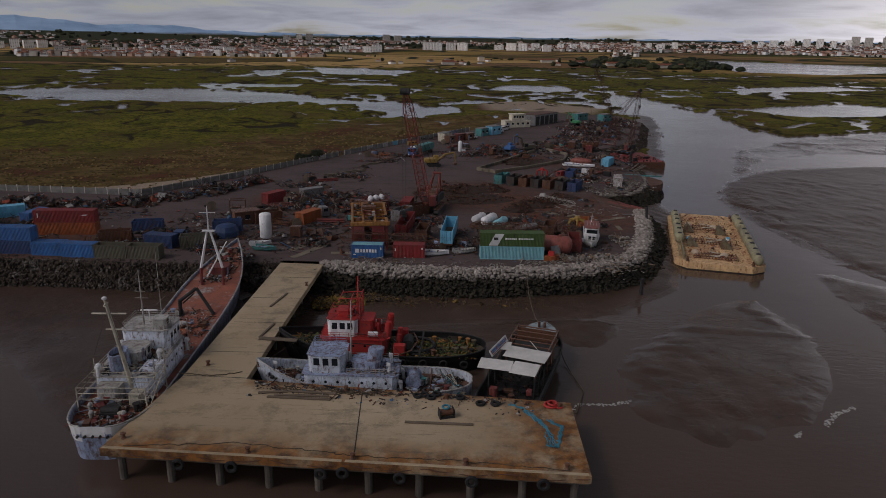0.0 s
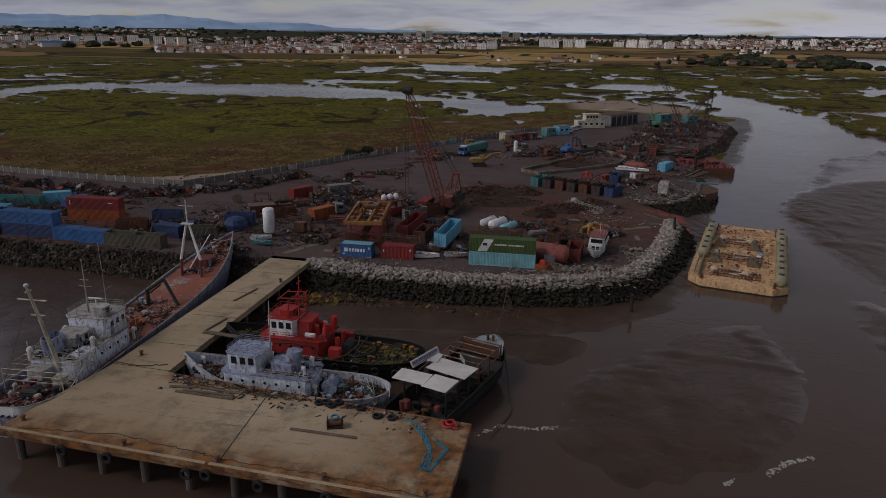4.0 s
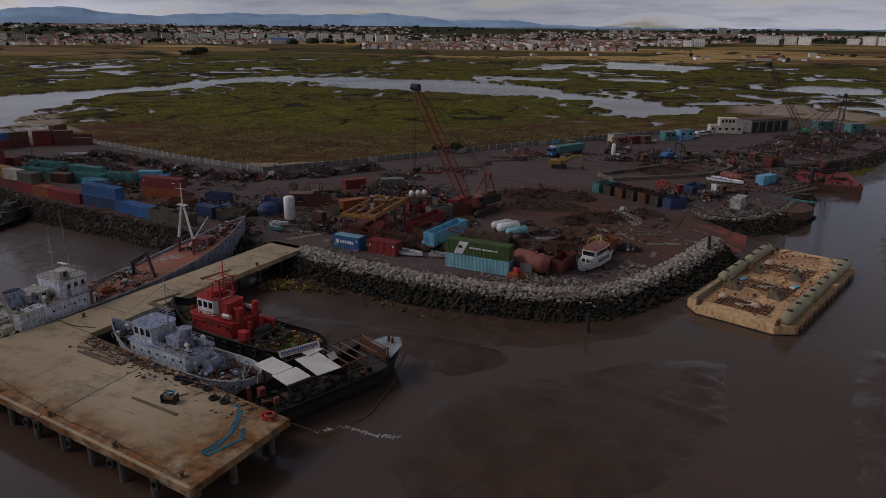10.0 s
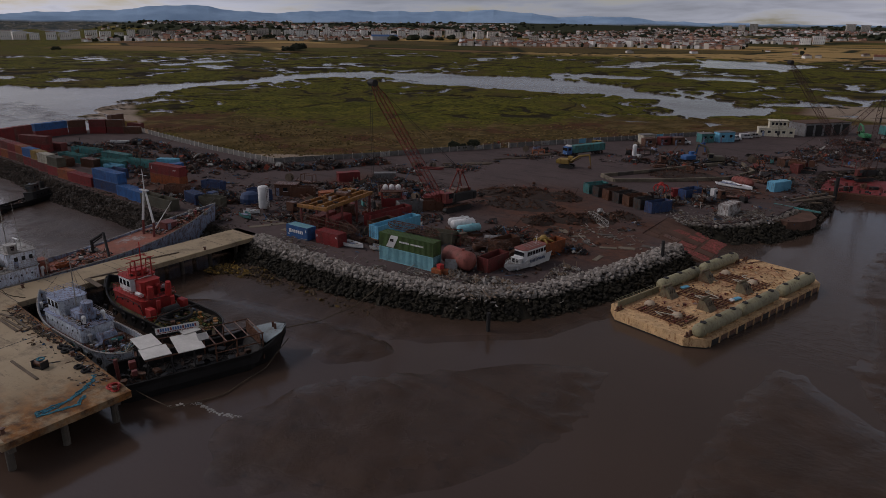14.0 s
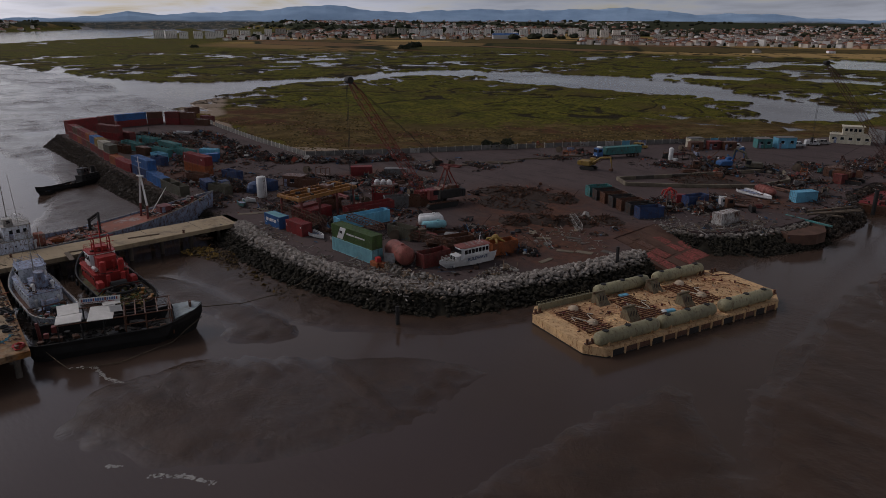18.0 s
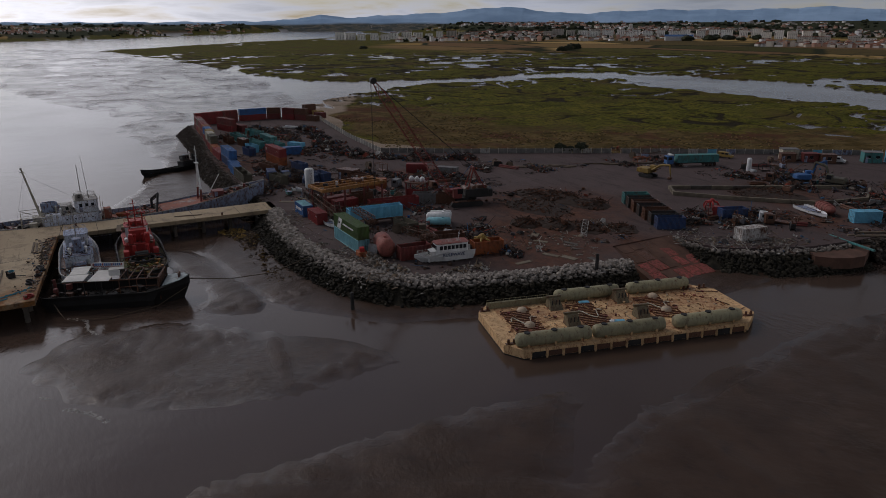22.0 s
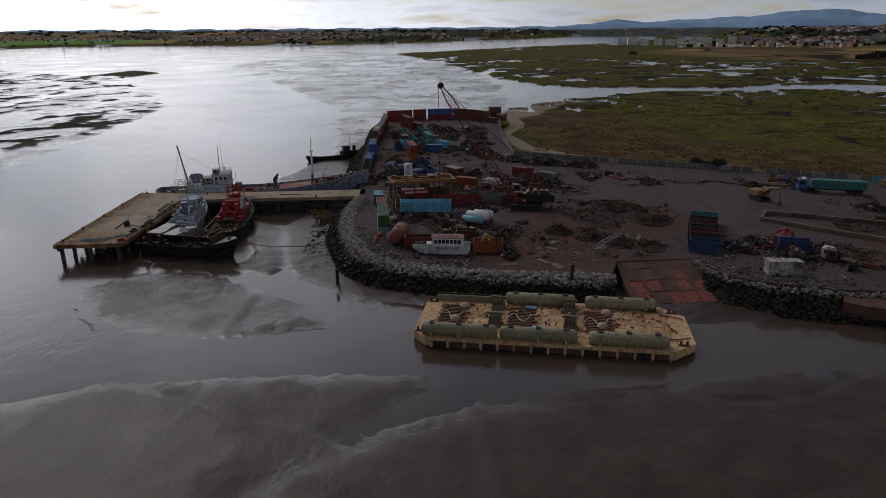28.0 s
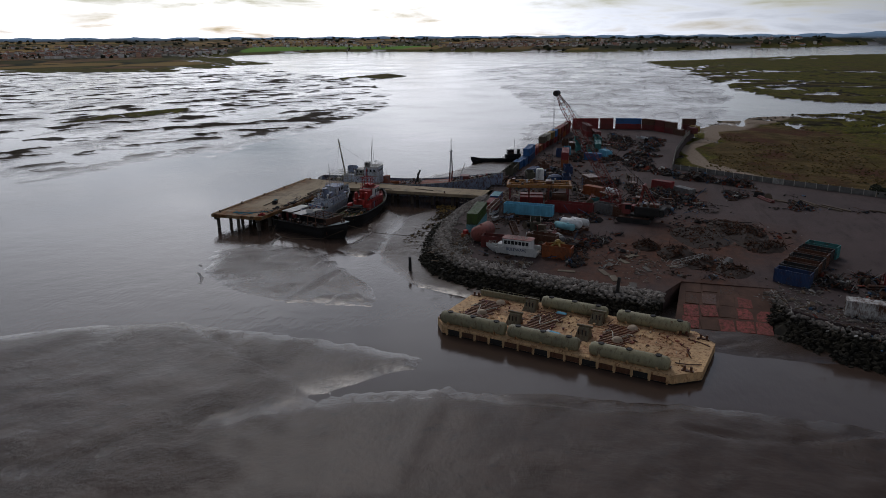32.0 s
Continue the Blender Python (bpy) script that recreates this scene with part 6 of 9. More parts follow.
    for k in range(9):
        part("frayed_net_rope", Mesh().tube([(1.0 + k * 0.3, 2.4 - k * 0.5, 3.1), (2.4 + r.uniform(-1, 1), 0.5, 2.4), (3.5 + r.uniform(-1, 1), -2.6, 3.0)], 0.04, 4), r.choice(("ropeblue", "roperust", "cream")), v)
    for k in range(7):
        part("fender_tyre", Mesh().ring((0, 0, 0), 0.42, 0.17, pose(3 + k * 2.6, 3.55, 1.9, 90, 0, 0), 12, 5), "rubber", v)


M["greywhite"] = worn("pale_grey_hull_paint", (0.60, 0.66, 0.74), 0.34, grime=0.6, rustcol=(0.13, 0.065, 0.04), scale=1.5)
build_grey_tug()


# red and black tug outside it
def build_red_tug():
    top = lambda t: 2.7 + 1.9 * max(0, (t - 0.5) / 0.5) ** 2 + 0.2 * max(0, 0.25 - t) * 4
    deck = lambda t: 1.9 + 1.5 * max(0, (t - 0.5) / 0.5) ** 2
    v = vessel("red_tug", pose(5.4, 90.2, 0, 0, 0, 178.5), 29.4, 8.6, top, deck, "black", "mossdeck", "black-hulled tug with a bright red deckhouse and a mossy deck", "tug", rail="black", stern=0.26, bow=0.6, power=2.3, tran=0.1)
    deckhouse(v, (18.4, 0, 2.0), (9.0, 5.6, 2.3), "tugred", 0, 0, portholes=5, roof="tugred")
    deckhouse(v, (20.0, 0, 4.4), (4.2, 4.2, 2.5), "white", 4, 3, wz=0.64, ww=0.72, wh=0.95, roof="tugred", flare=1.02)
    deckhouse(v, (16.9, 0, 4.4), (2.2, 3.2, 2.2), "tugred", 0, 0, roof="tugred", door=False)
    deckhouse(v, (19.8, 0, 7.05), (2.2, 2.2, 0.7), "tugred", 0, 0, door=False)
    railing(v, [(18.0, -2.0, 7.0), (21.9, -2.0, 7.0), (21.9, 2.0, 7.0), (18.0, 2.0, 7.0)], 0.8, "tugred", 2)
    clutter(v, 18, 18.2, 21.4, -1.7, 1.7, 7.05, ("tugred", "dark", "rust", "brick"), 44, (0.2, 0.5), "roof_gear")
    clutter(v, 34, 13.2, 17.6, -2.5, 2.5, 4.4, ("tugred", "tugred", "dark", "brick", "rust"), 45, (0.25, 0.7), "boat_deck_gear")
    for y in (-2.83, 2.83):
        part("side_pipe", Mesh().tube([(14.2, y, 2.3), (15.0, y, 3.6), (18.5, y, 3.8), (21.5, y, 3.4), (22.6, y, 2.4)], 0.06, 5), "dark", v)
    g = Mesh()
    for y in (-1.3, 1.3):
        g.rod((17.6, y, 6.6), (17.6, y, 10.0), 0.12).rod((19.4, y, 6.9), (19.0, y, 9.4), 0.09)
        g.rod((17.6, y, 9.9), (20.4, y, 9.7), 0.07).rod((17.6, y, 8.8), (19.2, y, 8.7), 0.07)
    for x, z in ((17.6, 9.9), (20.4, 9.7), (17.6, 8.8), (19.0, 9.35)):
        g.rod((x, -2.0, z), (x, 2.0, z), 0.07)
    part("signal_gantry", g, "tugred", v)
    mast(v, (18.2, 0, 7.0), (18.0, 0, 12.6), 0.14, "tugred", ((0.6, 1.1, "y"), (0.85, 0.7, "y")))
    for y in (-1.5, 1.5):
        fun = Mesh().rod((13.8, y, 4.3), (13.6, y, 6.3), 0.5, n=12).rod((13.6, y, 6.3), (13.55, y, 6.6), 0.4, n=12)
        part("funnel", fun, "tugred", v)
        part("life_raft_canister", Mesh().rod((15.0, y * 1.5, 5.0), (16.4, y * 1.5, 5.0), 0.36, n=12), "white", v)
        part("funnel", Mesh().rod((12.2, y * 0.8, 2.1), (12.2, y * 0.8, 4.6), 0.34, n=10), "tugred", v)
        vent(v, 15.2, y * 0.5, 4.3, 1.3, "tugred", 0.32)
    railing(v, [(14.0, -2.7, 4.35), (22.8, -2.7, 4.35), (22.8, 2.7, 4.35), (14.0, 2.7, 4.35)], 0.9, "tugred")
    part("tow_winch", Mesh().rod((11.0, -1.2, 2.9), (11.0, 1.2, 2.9), 0.8, n=14).box((11.0, 0, 2.2), (1.6, 3.2, 0.5)), "dark", v)
    part("tow_arch", Mesh().tube([(9.2, -4.0, 2.4), (9.0, -3.2, 3.3), (8.9, 0, 3.7), (9.0, 3.2, 3.3), (9.2, 4.0, 2.4)], 0.12, 6), "dark", v)
    part("tow_arch", Mesh().tube([(12.8, -3.6, 2.2), (10.4, -3.0, 3.0), (9.6, 0, 3.2), (10.4, 3.0, 3.0), (12.8, 3.6, 2.2)], 0.1, 6), "rust", v)
    part("tow_ring", Mesh().ring((9.6, 0, 2.6), 2.3, 0.22, None, 24, 6).ring((9.6, 0, 2.25), 2.6, 0.16, None, 24, 5), "dark", v, "round black towing rail")
    deck_litter(v, 1.4, 9.0, -3.1, 3.1, 1.95, 420, 321, 0.45, "mosslitter", "mossy green and yellow tangle of nets"), deck_litter(v, 9, 22, -3.4, 3.4, 2.0, 160, 322, 0.3, "decklitter"), deck_litter(v, 23, 27, -2, 2, lambda x: deck(x / 29.4), 120, 323, 0.3, "mosslitter", "mossy litter")
    part("side_locker", Mesh().bevelbox((12.0, -2.7, 2.9), (1.6, 1.0, 1.8), 0.08), "tugred", v)
    part("side_locker", Mesh().bevelbox((12.0, 2.7, 2.9), (1.6, 1.0, 1.8), 0.08), "tugred", v)
    clutter(v, 60, 1.6, 11, -3.0, 3.0, 1.95, ("mossdeck", "hullgreen", "gantry", "dark", "rust", "yellow"), 41, (0.25, 0.8))
    clutter(v, 20, 23.0, 26.6, -2.0, 2.0, lambda x: deck(x / 29.4), ("hullgreen", "dark", "rust"), 42, (0.25, 0.6))
    clutter(v, 16, 14.5, 22, -2.3, 2.3, 4.35, ("tugred", "dark", "white"), 43, (0.2, 0.5))
    for k in range(8):
        part("fender_tyre", Mesh().ring((0, 0, 0), 0.45, 0.18, pose(3 + k * 2.8, 4.4, 1.8, 90, 0, 0), 12, 5), "rubber", v)
    part("bow_fender", Mesh().tube([(26.6, 2.3, 3.5), (28.2, 1.3, 4.0), (29.1, 0.5, 4.3), (29.3, 0, 4.35), (29.1, -0.5, 4.3), (28.2, -1.3, 4.0), (26.6, -2.3, 3.5)], 0.22, 7), "rubber", v)


mm = Mat("mossy_deck_paint", 0.9)
mm.vec = mm.coords("World")
mm.color(mm.mix(mm.noise(0.7, 6, 0.7, lo=0.42, hi=0.55), mm.mix(mm.noise(1.5, 5), (0.05, 0.075, 0.03), (0.11, 0.10, 0.035)), mm.mix(mm.noise(2.5, 5), (0.10, 0.055, 0.03), (0.035, 0.03, 0.025))))
mm.bump(mm.noise(5, 5, lo=0.2, hi=0.8), 0.4, 0.05)
M["mossdeck"] = mm.m
M["mosslitter"] = piecemix("mossy_nets", [(0.06, 0.09, 0.03), (0.10, 0.12, 0.04), (0.035, 0.03, 0.02), (0.16, 0.11, 0.03), (0.04, 0.06, 0.025), (0.20, 0.09, 0.025), (0.02, 0.02, 0.016)], joined=True)
build_red_tug()


# burnt-out hulk across the tugs' sterns
def build_hulk():
    top = lambda t: 2.7 + 1.5 * max(0, (t - 0.72) / 0.28) ** 1.2
    deck = lambda t: 1.1 if t < 0.8 else 2.6 + 1.0 * (t - 0.8)
    v = vessel("derelict_hulk", pose(6.7, 73.8, 0, 0, 0, 71.0) @ Matrix.Diagonal((0.94, 1, 1, 1)), 25.0, 7.6, top, deck, "black", "dark", "gutted black hulk with white roof sheets and a bare steel frame", "wreck", rail="dark", stern=0.1, bow=0.74, power=2.0, tran=0.75)
    part("foredeck", Mesh().loft([[(20.6, 3.0, 3.3), (20.6, -3.0, 3.3), (20.6, -3.0, 3.4), (20.6, 3.0, 3.4)], [(23.6, 1.9, 3.85), (23.6, -1.9, 3.85), (23.6, -1.9, 3.95), (23.6, 1.9, 3.95)], [(24.9, 0.4, 4.1), (24.9, -0.4, 4.1), (24.9, -0.4, 4.2), (24.9, 0.4, 4.2)]]), "palecyan", v, "pale blue foredeck plate")
    for s in (-0.4, 0.4):
        part("bollard", Mesh().rod((23.2, s, 3.9), (23.2, s, 4.7), 0.2, n=8), "rust", v)
    # upright posts and beams of the missing wheelhouse
    posts = [(x, y) for x in (4.2, 7.4, 10.4, 13.4, 16.4, 20.2) for y in (-2.9, 2.9)]
    for x, y in posts:
        part("frame_post", Mesh().rod((x, y, 1.0), (x, y, 4.9), 0.11, n=6), "rust" if x > 12 else "dark", v)
    for y in (-2.9, 2.9):
        part("frame_beam", Mesh().rod((4.0, y, 4.9), (20.4, y, 4.9), 0.1, n=6), "rust", v)
        part("frame_beam", Mesh().rod((13.2, y, 3.6), (20.4, y, 3.6), 0.08, n=6), "rust", v)
    for x in (13.4, 15.0, 16.4, 18.2, 20.2):
        part("frame_beam", Mesh().rod((x, -2.9, 4.9), (x, 2.9, 4.9), 0.1, n=6), "rust", v)
    part("side_plate", Mesh().bevelbox((19.9, 0, 3.9), (0.1, 5.6, 1.8), 0.02), "rust", v)
    for x, y, sx, sy, rz in ((5.7, -1.3, 3.6, 3.3, 0), (5.4, 2.4, 3.0, 4.2, 6), (10.2, -0.6, 3.6, 5.6, -3), (11.6, 2.6, 2.6, 1.4, 10)):
        part("roof_sheet", Mesh().bevelbox((x, y, 5.05 + 0.06 * abs(y)), (sx, sy, 0.1), 0.02, rz=rz), "whitesheet", v, "dirty white roof sheet")
    part("fallen_sheet", Mesh().bevelbox((0, 0, 0), (1.9, 1.0, 0.06), 0.02), "whitesheet", v, m=pose(12.3, -1.0, 5.6, 50, 10, 25))
    # a long banner board with letters too small to read
    ban = part("name_board", Mesh().bevelbox((0, 0, 0), (6.0, 0.1, 0.9), 0.03), "whitesheet", v, "white board with a blue and red line of small letters", m=pose(10.0, 3.2, 5.75, -32, 0, -6))
    for k in range(16):
        part("letter_bar", Mesh().box((-2.6 + k * 0.34, -0.065, 0.05), (0.24, 0.03, 0.42)), "blue" if k % 5 else "red", ban)
    for k in range(14):
        part("letter_bar", Mesh().box((-2.4 + k * 0.34, -0.065, -0.3), (0.26, 0.03, 0.12)), "red", ban)
    part("red_box", Mesh().bevelbox((3.2, 2.0, 2.6), (0.9, 0.9, 1.0), 0.05), "brick", v)
    part("red_box", Mesh().bevelbox((2.6, -2.6, 3.6), (0.7, 0.6, 0.7), 0.05), "brick", v)
    part("red_post", Mesh().rod((1.2, 1.2, 1.0), (1.0, 1.3, 4.2), 0.28, n=8), "brick", v)
    deck_litter(v, 0.8, 20, -3.0, 3.0, 1.1, 420, 331, 0.5, "darkbits", "charred wreckage lying on the deck")
    clutter(v, 60, 0.8, 19, -2.8, 2.8, 1.1, ("dark", "black", "black", "steel"), 51, (0.3, 1.0))


M["darkbits"] = piecemix("charred_bits", [(0.020, 0.018, 0.017), (0.035, 0.026, 0.022), (0.014, 0.013, 0.013), (0.05, 0.03, 0.022), (0.026, 0.024, 0.024), (0.018, 0.016, 0.015)], joined=True)
M["whitesheet"] = plain("white_sheet", (0.60, 0.58, 0.54), 0.7, var=0.25)
M["palecyan"] = worn("pale_blue_paint", (0.33, 0.40, 0.42), 0.25)
build_hulk()


# small black tug aground under the western bank
def build_black_tug():
    top = lambda t: 2.3 + 1.3 * max(0, (t - 0.55) / 0.45) ** 2
    deck = lambda t: 1.6 + 1.0 * max(0, (t - 0.55) / 0.45) ** 2
    v = vessel("black_tug", pose(-108.4, 124.6, -0.7, 7, 1, -66), 26, 6.2, top, deck, "black", "dark", "small black tug lying aground by the stone bank", "tug", stern=0.24, bow=0.6, power=2.2, tran=0.1)
    deckhouse(v, (9.0, 0, 1.7), (6.0, 3.8, 2.0), "dark", 0, 0, portholes=4)
    deck_litter(v, 1, 24, -2.4, 2.4, 1.7, 240, 341, 0.4)
    deckhouse(v, (10.0, 0, 3.8), (2.6, 2.6, 1.7), "sooty", 3, 2, roof="dark")
    part("funnel", Mesh().rod((6.8, 0, 3.7), (6.6, 0, 5.6), 0.6, n=12), "dark", v)
    mast(v, (8.4, 0, 5.9), (8.2, 0, 9.8), 0.1, "dark", ((0.7, 0.7, "y"),))
    clutter(v, 22, 1.5, 22, -1.8, 1.8, 1.7, ("dark", "rust", "black"), 61, (0.3, 0.7))
    for k in range(6):
        part("fender_tyre", Mesh().ring((0, 0, 0), 0.4, 0.16, pose(4 + k * 2.6, -3.1, 1.7, 90, 0, 0), 12, 5), "rubber", v)


build_black_tug()

M["cranered"] = worn("crane_red_paint", (0.25, 0.036, 0.028), 0.4)
M["darkred"] = worn("dark_red_lattice_paint", (0.075, 0.028, 0.024), 0.4)
M["creamhouse"] = worn("cream_house_paint", (0.66, 0.60, 0.46), 0.12, grime=0.3)
M["weed"] = piecemix("weedy_stones", [(0.055, 0.038, 0.026), (0.080, 0.052, 0.030), (0.15, 0.095, 0.028), (0.035, 0.026, 0.02), (0.10, 0.07, 0.04)], joined=True)
M["rosy"] = worn("faded_red_paint", (0.30, 0.085, 0.065), 0.3)
M["greenmachine"] = worn("machine_green_paint", (0.04, 0.24, 0.10), 0.2)
M["concrete2"] = plain("old_concrete", (0.20, 0.165, 0.12), 0.9, scale=1.5)
M["rustearth"] = piecemix("rusty_turnings", [(0.085, 0.040, 0.024), (0.055, 0.030, 0.020), (0.105, 0.046, 0.026), (0.038, 0.025, 0.019)], joined=True)
M["pale"] = piecemix("pale_rubble", [(0.22, 0.20, 0.18), (0.30, 0.28, 0.25), (0.14, 0.12, 0.10), (0.18, 0.13, 0.09)], joined=True)

# ---- cranes ----


def lattice(p, q, w0, w1, n, r=0.07, up=(0, 0, 1), taper=0.12):
    """A four-chord lattice boom that narrows towards both ends."""
    g = Mesh()
    p, q = Vector(p), Vector(q)
    d = (q - p).normalized()
    a = d.cross(Vector(up)).normalized()
    b = a.cross(d)
    rings = []
    for i in range(n + 1):
        t = i / n
        w = w0 + (w1 - w0) * t
        w *= min(1, 0.3 + 0.7 * t / taper) * min(1, 0.3 + 0.7 * (1 - t) / taper)
        c = p.lerp(q, t)
        rings.append([c + (a * sx + b * sy) * w / 2 for sx, sy in ((-1, -1), (1, -1), (1, 1), (-1, 1))])
    for i in range(n):
        for k in range(4):
            g.rod(rings[i][k], rings[i + 1][k], r, n=4)
            g.rod(rings[i][k], rings[i + 1][(k + 1) % 4] if i % 2 else rings[i + 1][k - 1], r * 0.55, n=3)
            g.rod(rings[i][k], rings[i][(k + 1) % 4], r * 0.55, n=3)
    return g


def crawler_crane(x, y, z, tip, heel, mast_top, boommat, bodymat, label, leader=None, hook=8.0, sections=22, w=1.5, size=1.0):
    """A lattice-boom crawler crane: tracks, turntable, machinery house, gantry and ropes."""
    head = math.degrees(math.atan2(tip[1] - y, tip[0] - x))
    stand = pose(x, y, z, 0, 0, head) @ Matrix.Scale(size, 4)
    c = thing("crawler_crane", stand, label, "crane")
    inv = stand.inverted()
    tip, heel, top = inv @ Vector(tip), inv @ Vector(heel), inv @ Vector(mast_top)
    for s in (-1, 1):
        tr = Mesh()
        prof = [(-3.2, 0.5), (-2.9, 0.1), (-2.6, 0.0), (2.6, 0.0), (2.9, 0.1), (3.2, 0.5), (2.9, 0.95), (2.5, 1.05), (-2.5, 1.05), (-2.9, 0.95)]
        tr.loft([[(px, s * 2.0 + dy, pz) for px, pz in prof] for dy in (-0.45, 0.45)])
        t = part("track", tr, "dark", c)
        for k in range(14):
            part("track_shoe", Mesh().box((-2.7 + k * 0.415, s * 2.0, 1.07), (0.3, 1.0, 0.08)), "rust", t)
    part("undercarriage", Mesh().bevelbox((0, 0, 0.75), (3.4, 3.4, 0.6), 0.1).rod((0, 0, 1.0), (0, 0, 1.45), 1.2, n=16), "dark", c)
    house = part("machinery_house", Mesh().bevelbox((-2.2, 0, 2.3), (4.6, 3.2, 1.6), 0.12), bodymat, c)
    part("winch_drum", Mesh().rod((-0.4, -1.1, 3.0), (-0.4, 1.1, 3.0), 0.5, n=12).rod((-1.7, -1.1, 3.3), (-1.7, 1.1, 3.3), 0.4, n=12), "rust", c)
    part("engine_box", Mesh().bevelbox((-3.4, 0.3, 3.35), (1.8, 1.6, 0.7), 0.08), "rust", house)
    part("counterweight", Mesh().bevelbox((-4.9, 0, 2.2), (0.9, 3.2, 1.5), 0.15), "dark", house)
    part("side_door", Mesh().bevelbox((-2.2, -1.62, 2.5), (1.4, 0.06, 1.5), 0.02), "rust", house)
    cab = part("cab", Mesh().bevelbox((1.6, 1.1, 2.5), (1.6, 1.2, 1.9), 0.1), "brick" if bodymat == "dark" else bodymat, c)
    part("window", Mesh().bevelbox((2.02, 1.1, 2.9), (0.05, 1.0, 0.9), 0.02), "glass", cab)
    part("window", Mesh().bevelbox((1.2, 1.72, 2.9), (1.1, 0.05, 0.9), 0.02), "glass", cab)
    part("boom", lattice(heel, tip, w, w * 0.8, sections, 0.065), boommat, c, "red lattice boom" if boommat == "cranered" else "")
    for s in (-1, 1):
        part("gantry_leg", Mesh().rod((-0.3, s * 1.2, 2.2), top + Vector((0, s * 0.5, 0)), 0.13, n=6), boommat, c)
        part("gantry_leg", Mesh().rod((-4.4, s * 1.2, 2.2), top + Vector((0, s * 0.5, 0)), 0.11, n=6), boommat, c)
        part("pendant_rope", Mesh().rod(top + Vector((0, s * 0.4, 0)), tip + Vector((0, s * 0.4, 0)), 0.035, n=4), "dark", c)
    part("gantry_head", Mesh().rod(top - Vector((0, 0.8, 0)), top + Vector((0, 0.8, 0)), 0.25, n=8), boommat, c)
    part("boom_head", Mesh().rod(tip - Vector((0, 0.7, 0)), tip + Vector((0, 0.7, 0)), 0.55, n=12), "dark", c)
    for s in (-0.25, 0.25):
        part("hoist_rope", Mesh().rod(tip + Vector((0.4, s, 0)), (tip.x + 0.4, s, hook + 1.2), 0.03, n=4), "dark", c)
    part("hook_block", Mesh().bevelbox((tip.x + 0.4, 0, hook + 0.6), (0.45, 0.7, 1.2), 0.1).ring((0, 0, 0), 0.25, 0.07, pose(tip.x + 0.4, 0, hook - 0.3, 90, 0, 0), 10, 4), "dark", c)
    if leader:
        part("leader", lattice(tip, inv @ Vector(leader), 1.3, 1.3, 14, 0.07, up=(1, 0, 0)), boommat, c, "hanging lattice leader")
    return c


crawler_crane(-5.0, 163.6, YZ, (-9.5, 142.7, 33.9), (-5.7, 160.4, 6.4), (-3.2, 165.0, 13.2), "cranered", "dark", "old crawler crane with a tall red lattice boom and black house", hook=3.0, w=1.6, size=1.28, sections=24)

# red pontoon with two cranes at the quay
def build_pontoon():
    p = thing("crane_pontoon", pose(67.0, 260.0, 0, 0, 0, 8), "long rusty pontoon with a red deck moored at the quay", "pontoon")
    part("hull", Mesh().bevelbox((0, 0, 0.8), (18.5, 22, 3.0), 0.25), "rust", p)
    part("deck", Mesh().bevelbox((0, 0, 2.36), (18.1, 21.6, 0.1), 0.03), "red", p)
    for k in range(8):
        part("fender_tyre", Mesh().ring((0, 0, 0), 0.5, 0.2, pose(9.4, -9.0 + k * 2.6, 1.4, 90, 0, 90), 12, 5), "rubber", p)
        part("bollard", Mesh().rod((-8.4 + k * 2.4, -10.4, 2.4), (-8.4 + k * 2.4, -10.4, 3.0), 0.22, n=8), "dark", p)
    clutter(p, 46, -8, 8, -9.6, 2.0, 2.4, ("rust", "dark", "brick", "steel"), 71, (0.4, 1.2))


build_pontoon()
crawler_crane(67.2, 268.0, 2.6, (48.4, 245.0, 36.1), (64.0, 264.5, 8.0), (70.5, 271.5, 12.0), "darkred", "dark", "dark crawler crane with a long lattice boom on the quay", hook=14.0, sections=26)
crawler_crane(53.5, 263.0, YZ, (69.7, 264.2, 26.7), (55.5, 263.2, 7.5), (50.5, 262.8, 11.0), "darkred", "rust", "dark crawler crane with a short boom holding a hanging leader", leader=(68.6, 268.0, 3.5), hook=16.0, sections=18)

# ---- steel gantry frame on containers ----


def build_gantry():
    g = thing("steel_frame_bridge", pose(-16.6, 138.2, YZ, 0, 0, 8), "ochre steel bridge frame standing on red posts over containers", "steel frame")
    for x in (-3.4, -1.3, 1.0, 3.3):
        part("main_girder", Mesh().bevelbox((x, 0, 5.6), (0.45, 17.0, 0.8), 0.05), "gantry", g)
    for k in range(7):
        part("cross_beam", Mesh().bevelbox((0, -8 + k * 2.65, 5.3), (7.2, 0.3, 0.4), 0.04), "gantry", g)
    for y in (-8.2, 8.2):
        part("end_beam", Mesh().bevelbox((0, y, 5.6), (7.6, 0.5, 0.7), 0.05), "gantry", g)
    for x in (-3.4, 3.3):
        for y in (-7.6, -2.6, 2.6, 7.6):
            part("post", Mesh().bevelbox((x, y, 2.6), (0.4, 0.4, 5.2), 0.03), "brick", g)
    part("hook_trolley", Mesh().bevelbox((0, 2.5, 6.3), (3.0, 1.6, 0.7), 0.1), "rust", g)
    clutter(g, 26, -3.2, 3.2, -8, 8, 6.0, ("gantry", "rust", "dark", "offwhite"), 81, (0.3, 0.8), "loose_part")


build_gantry()
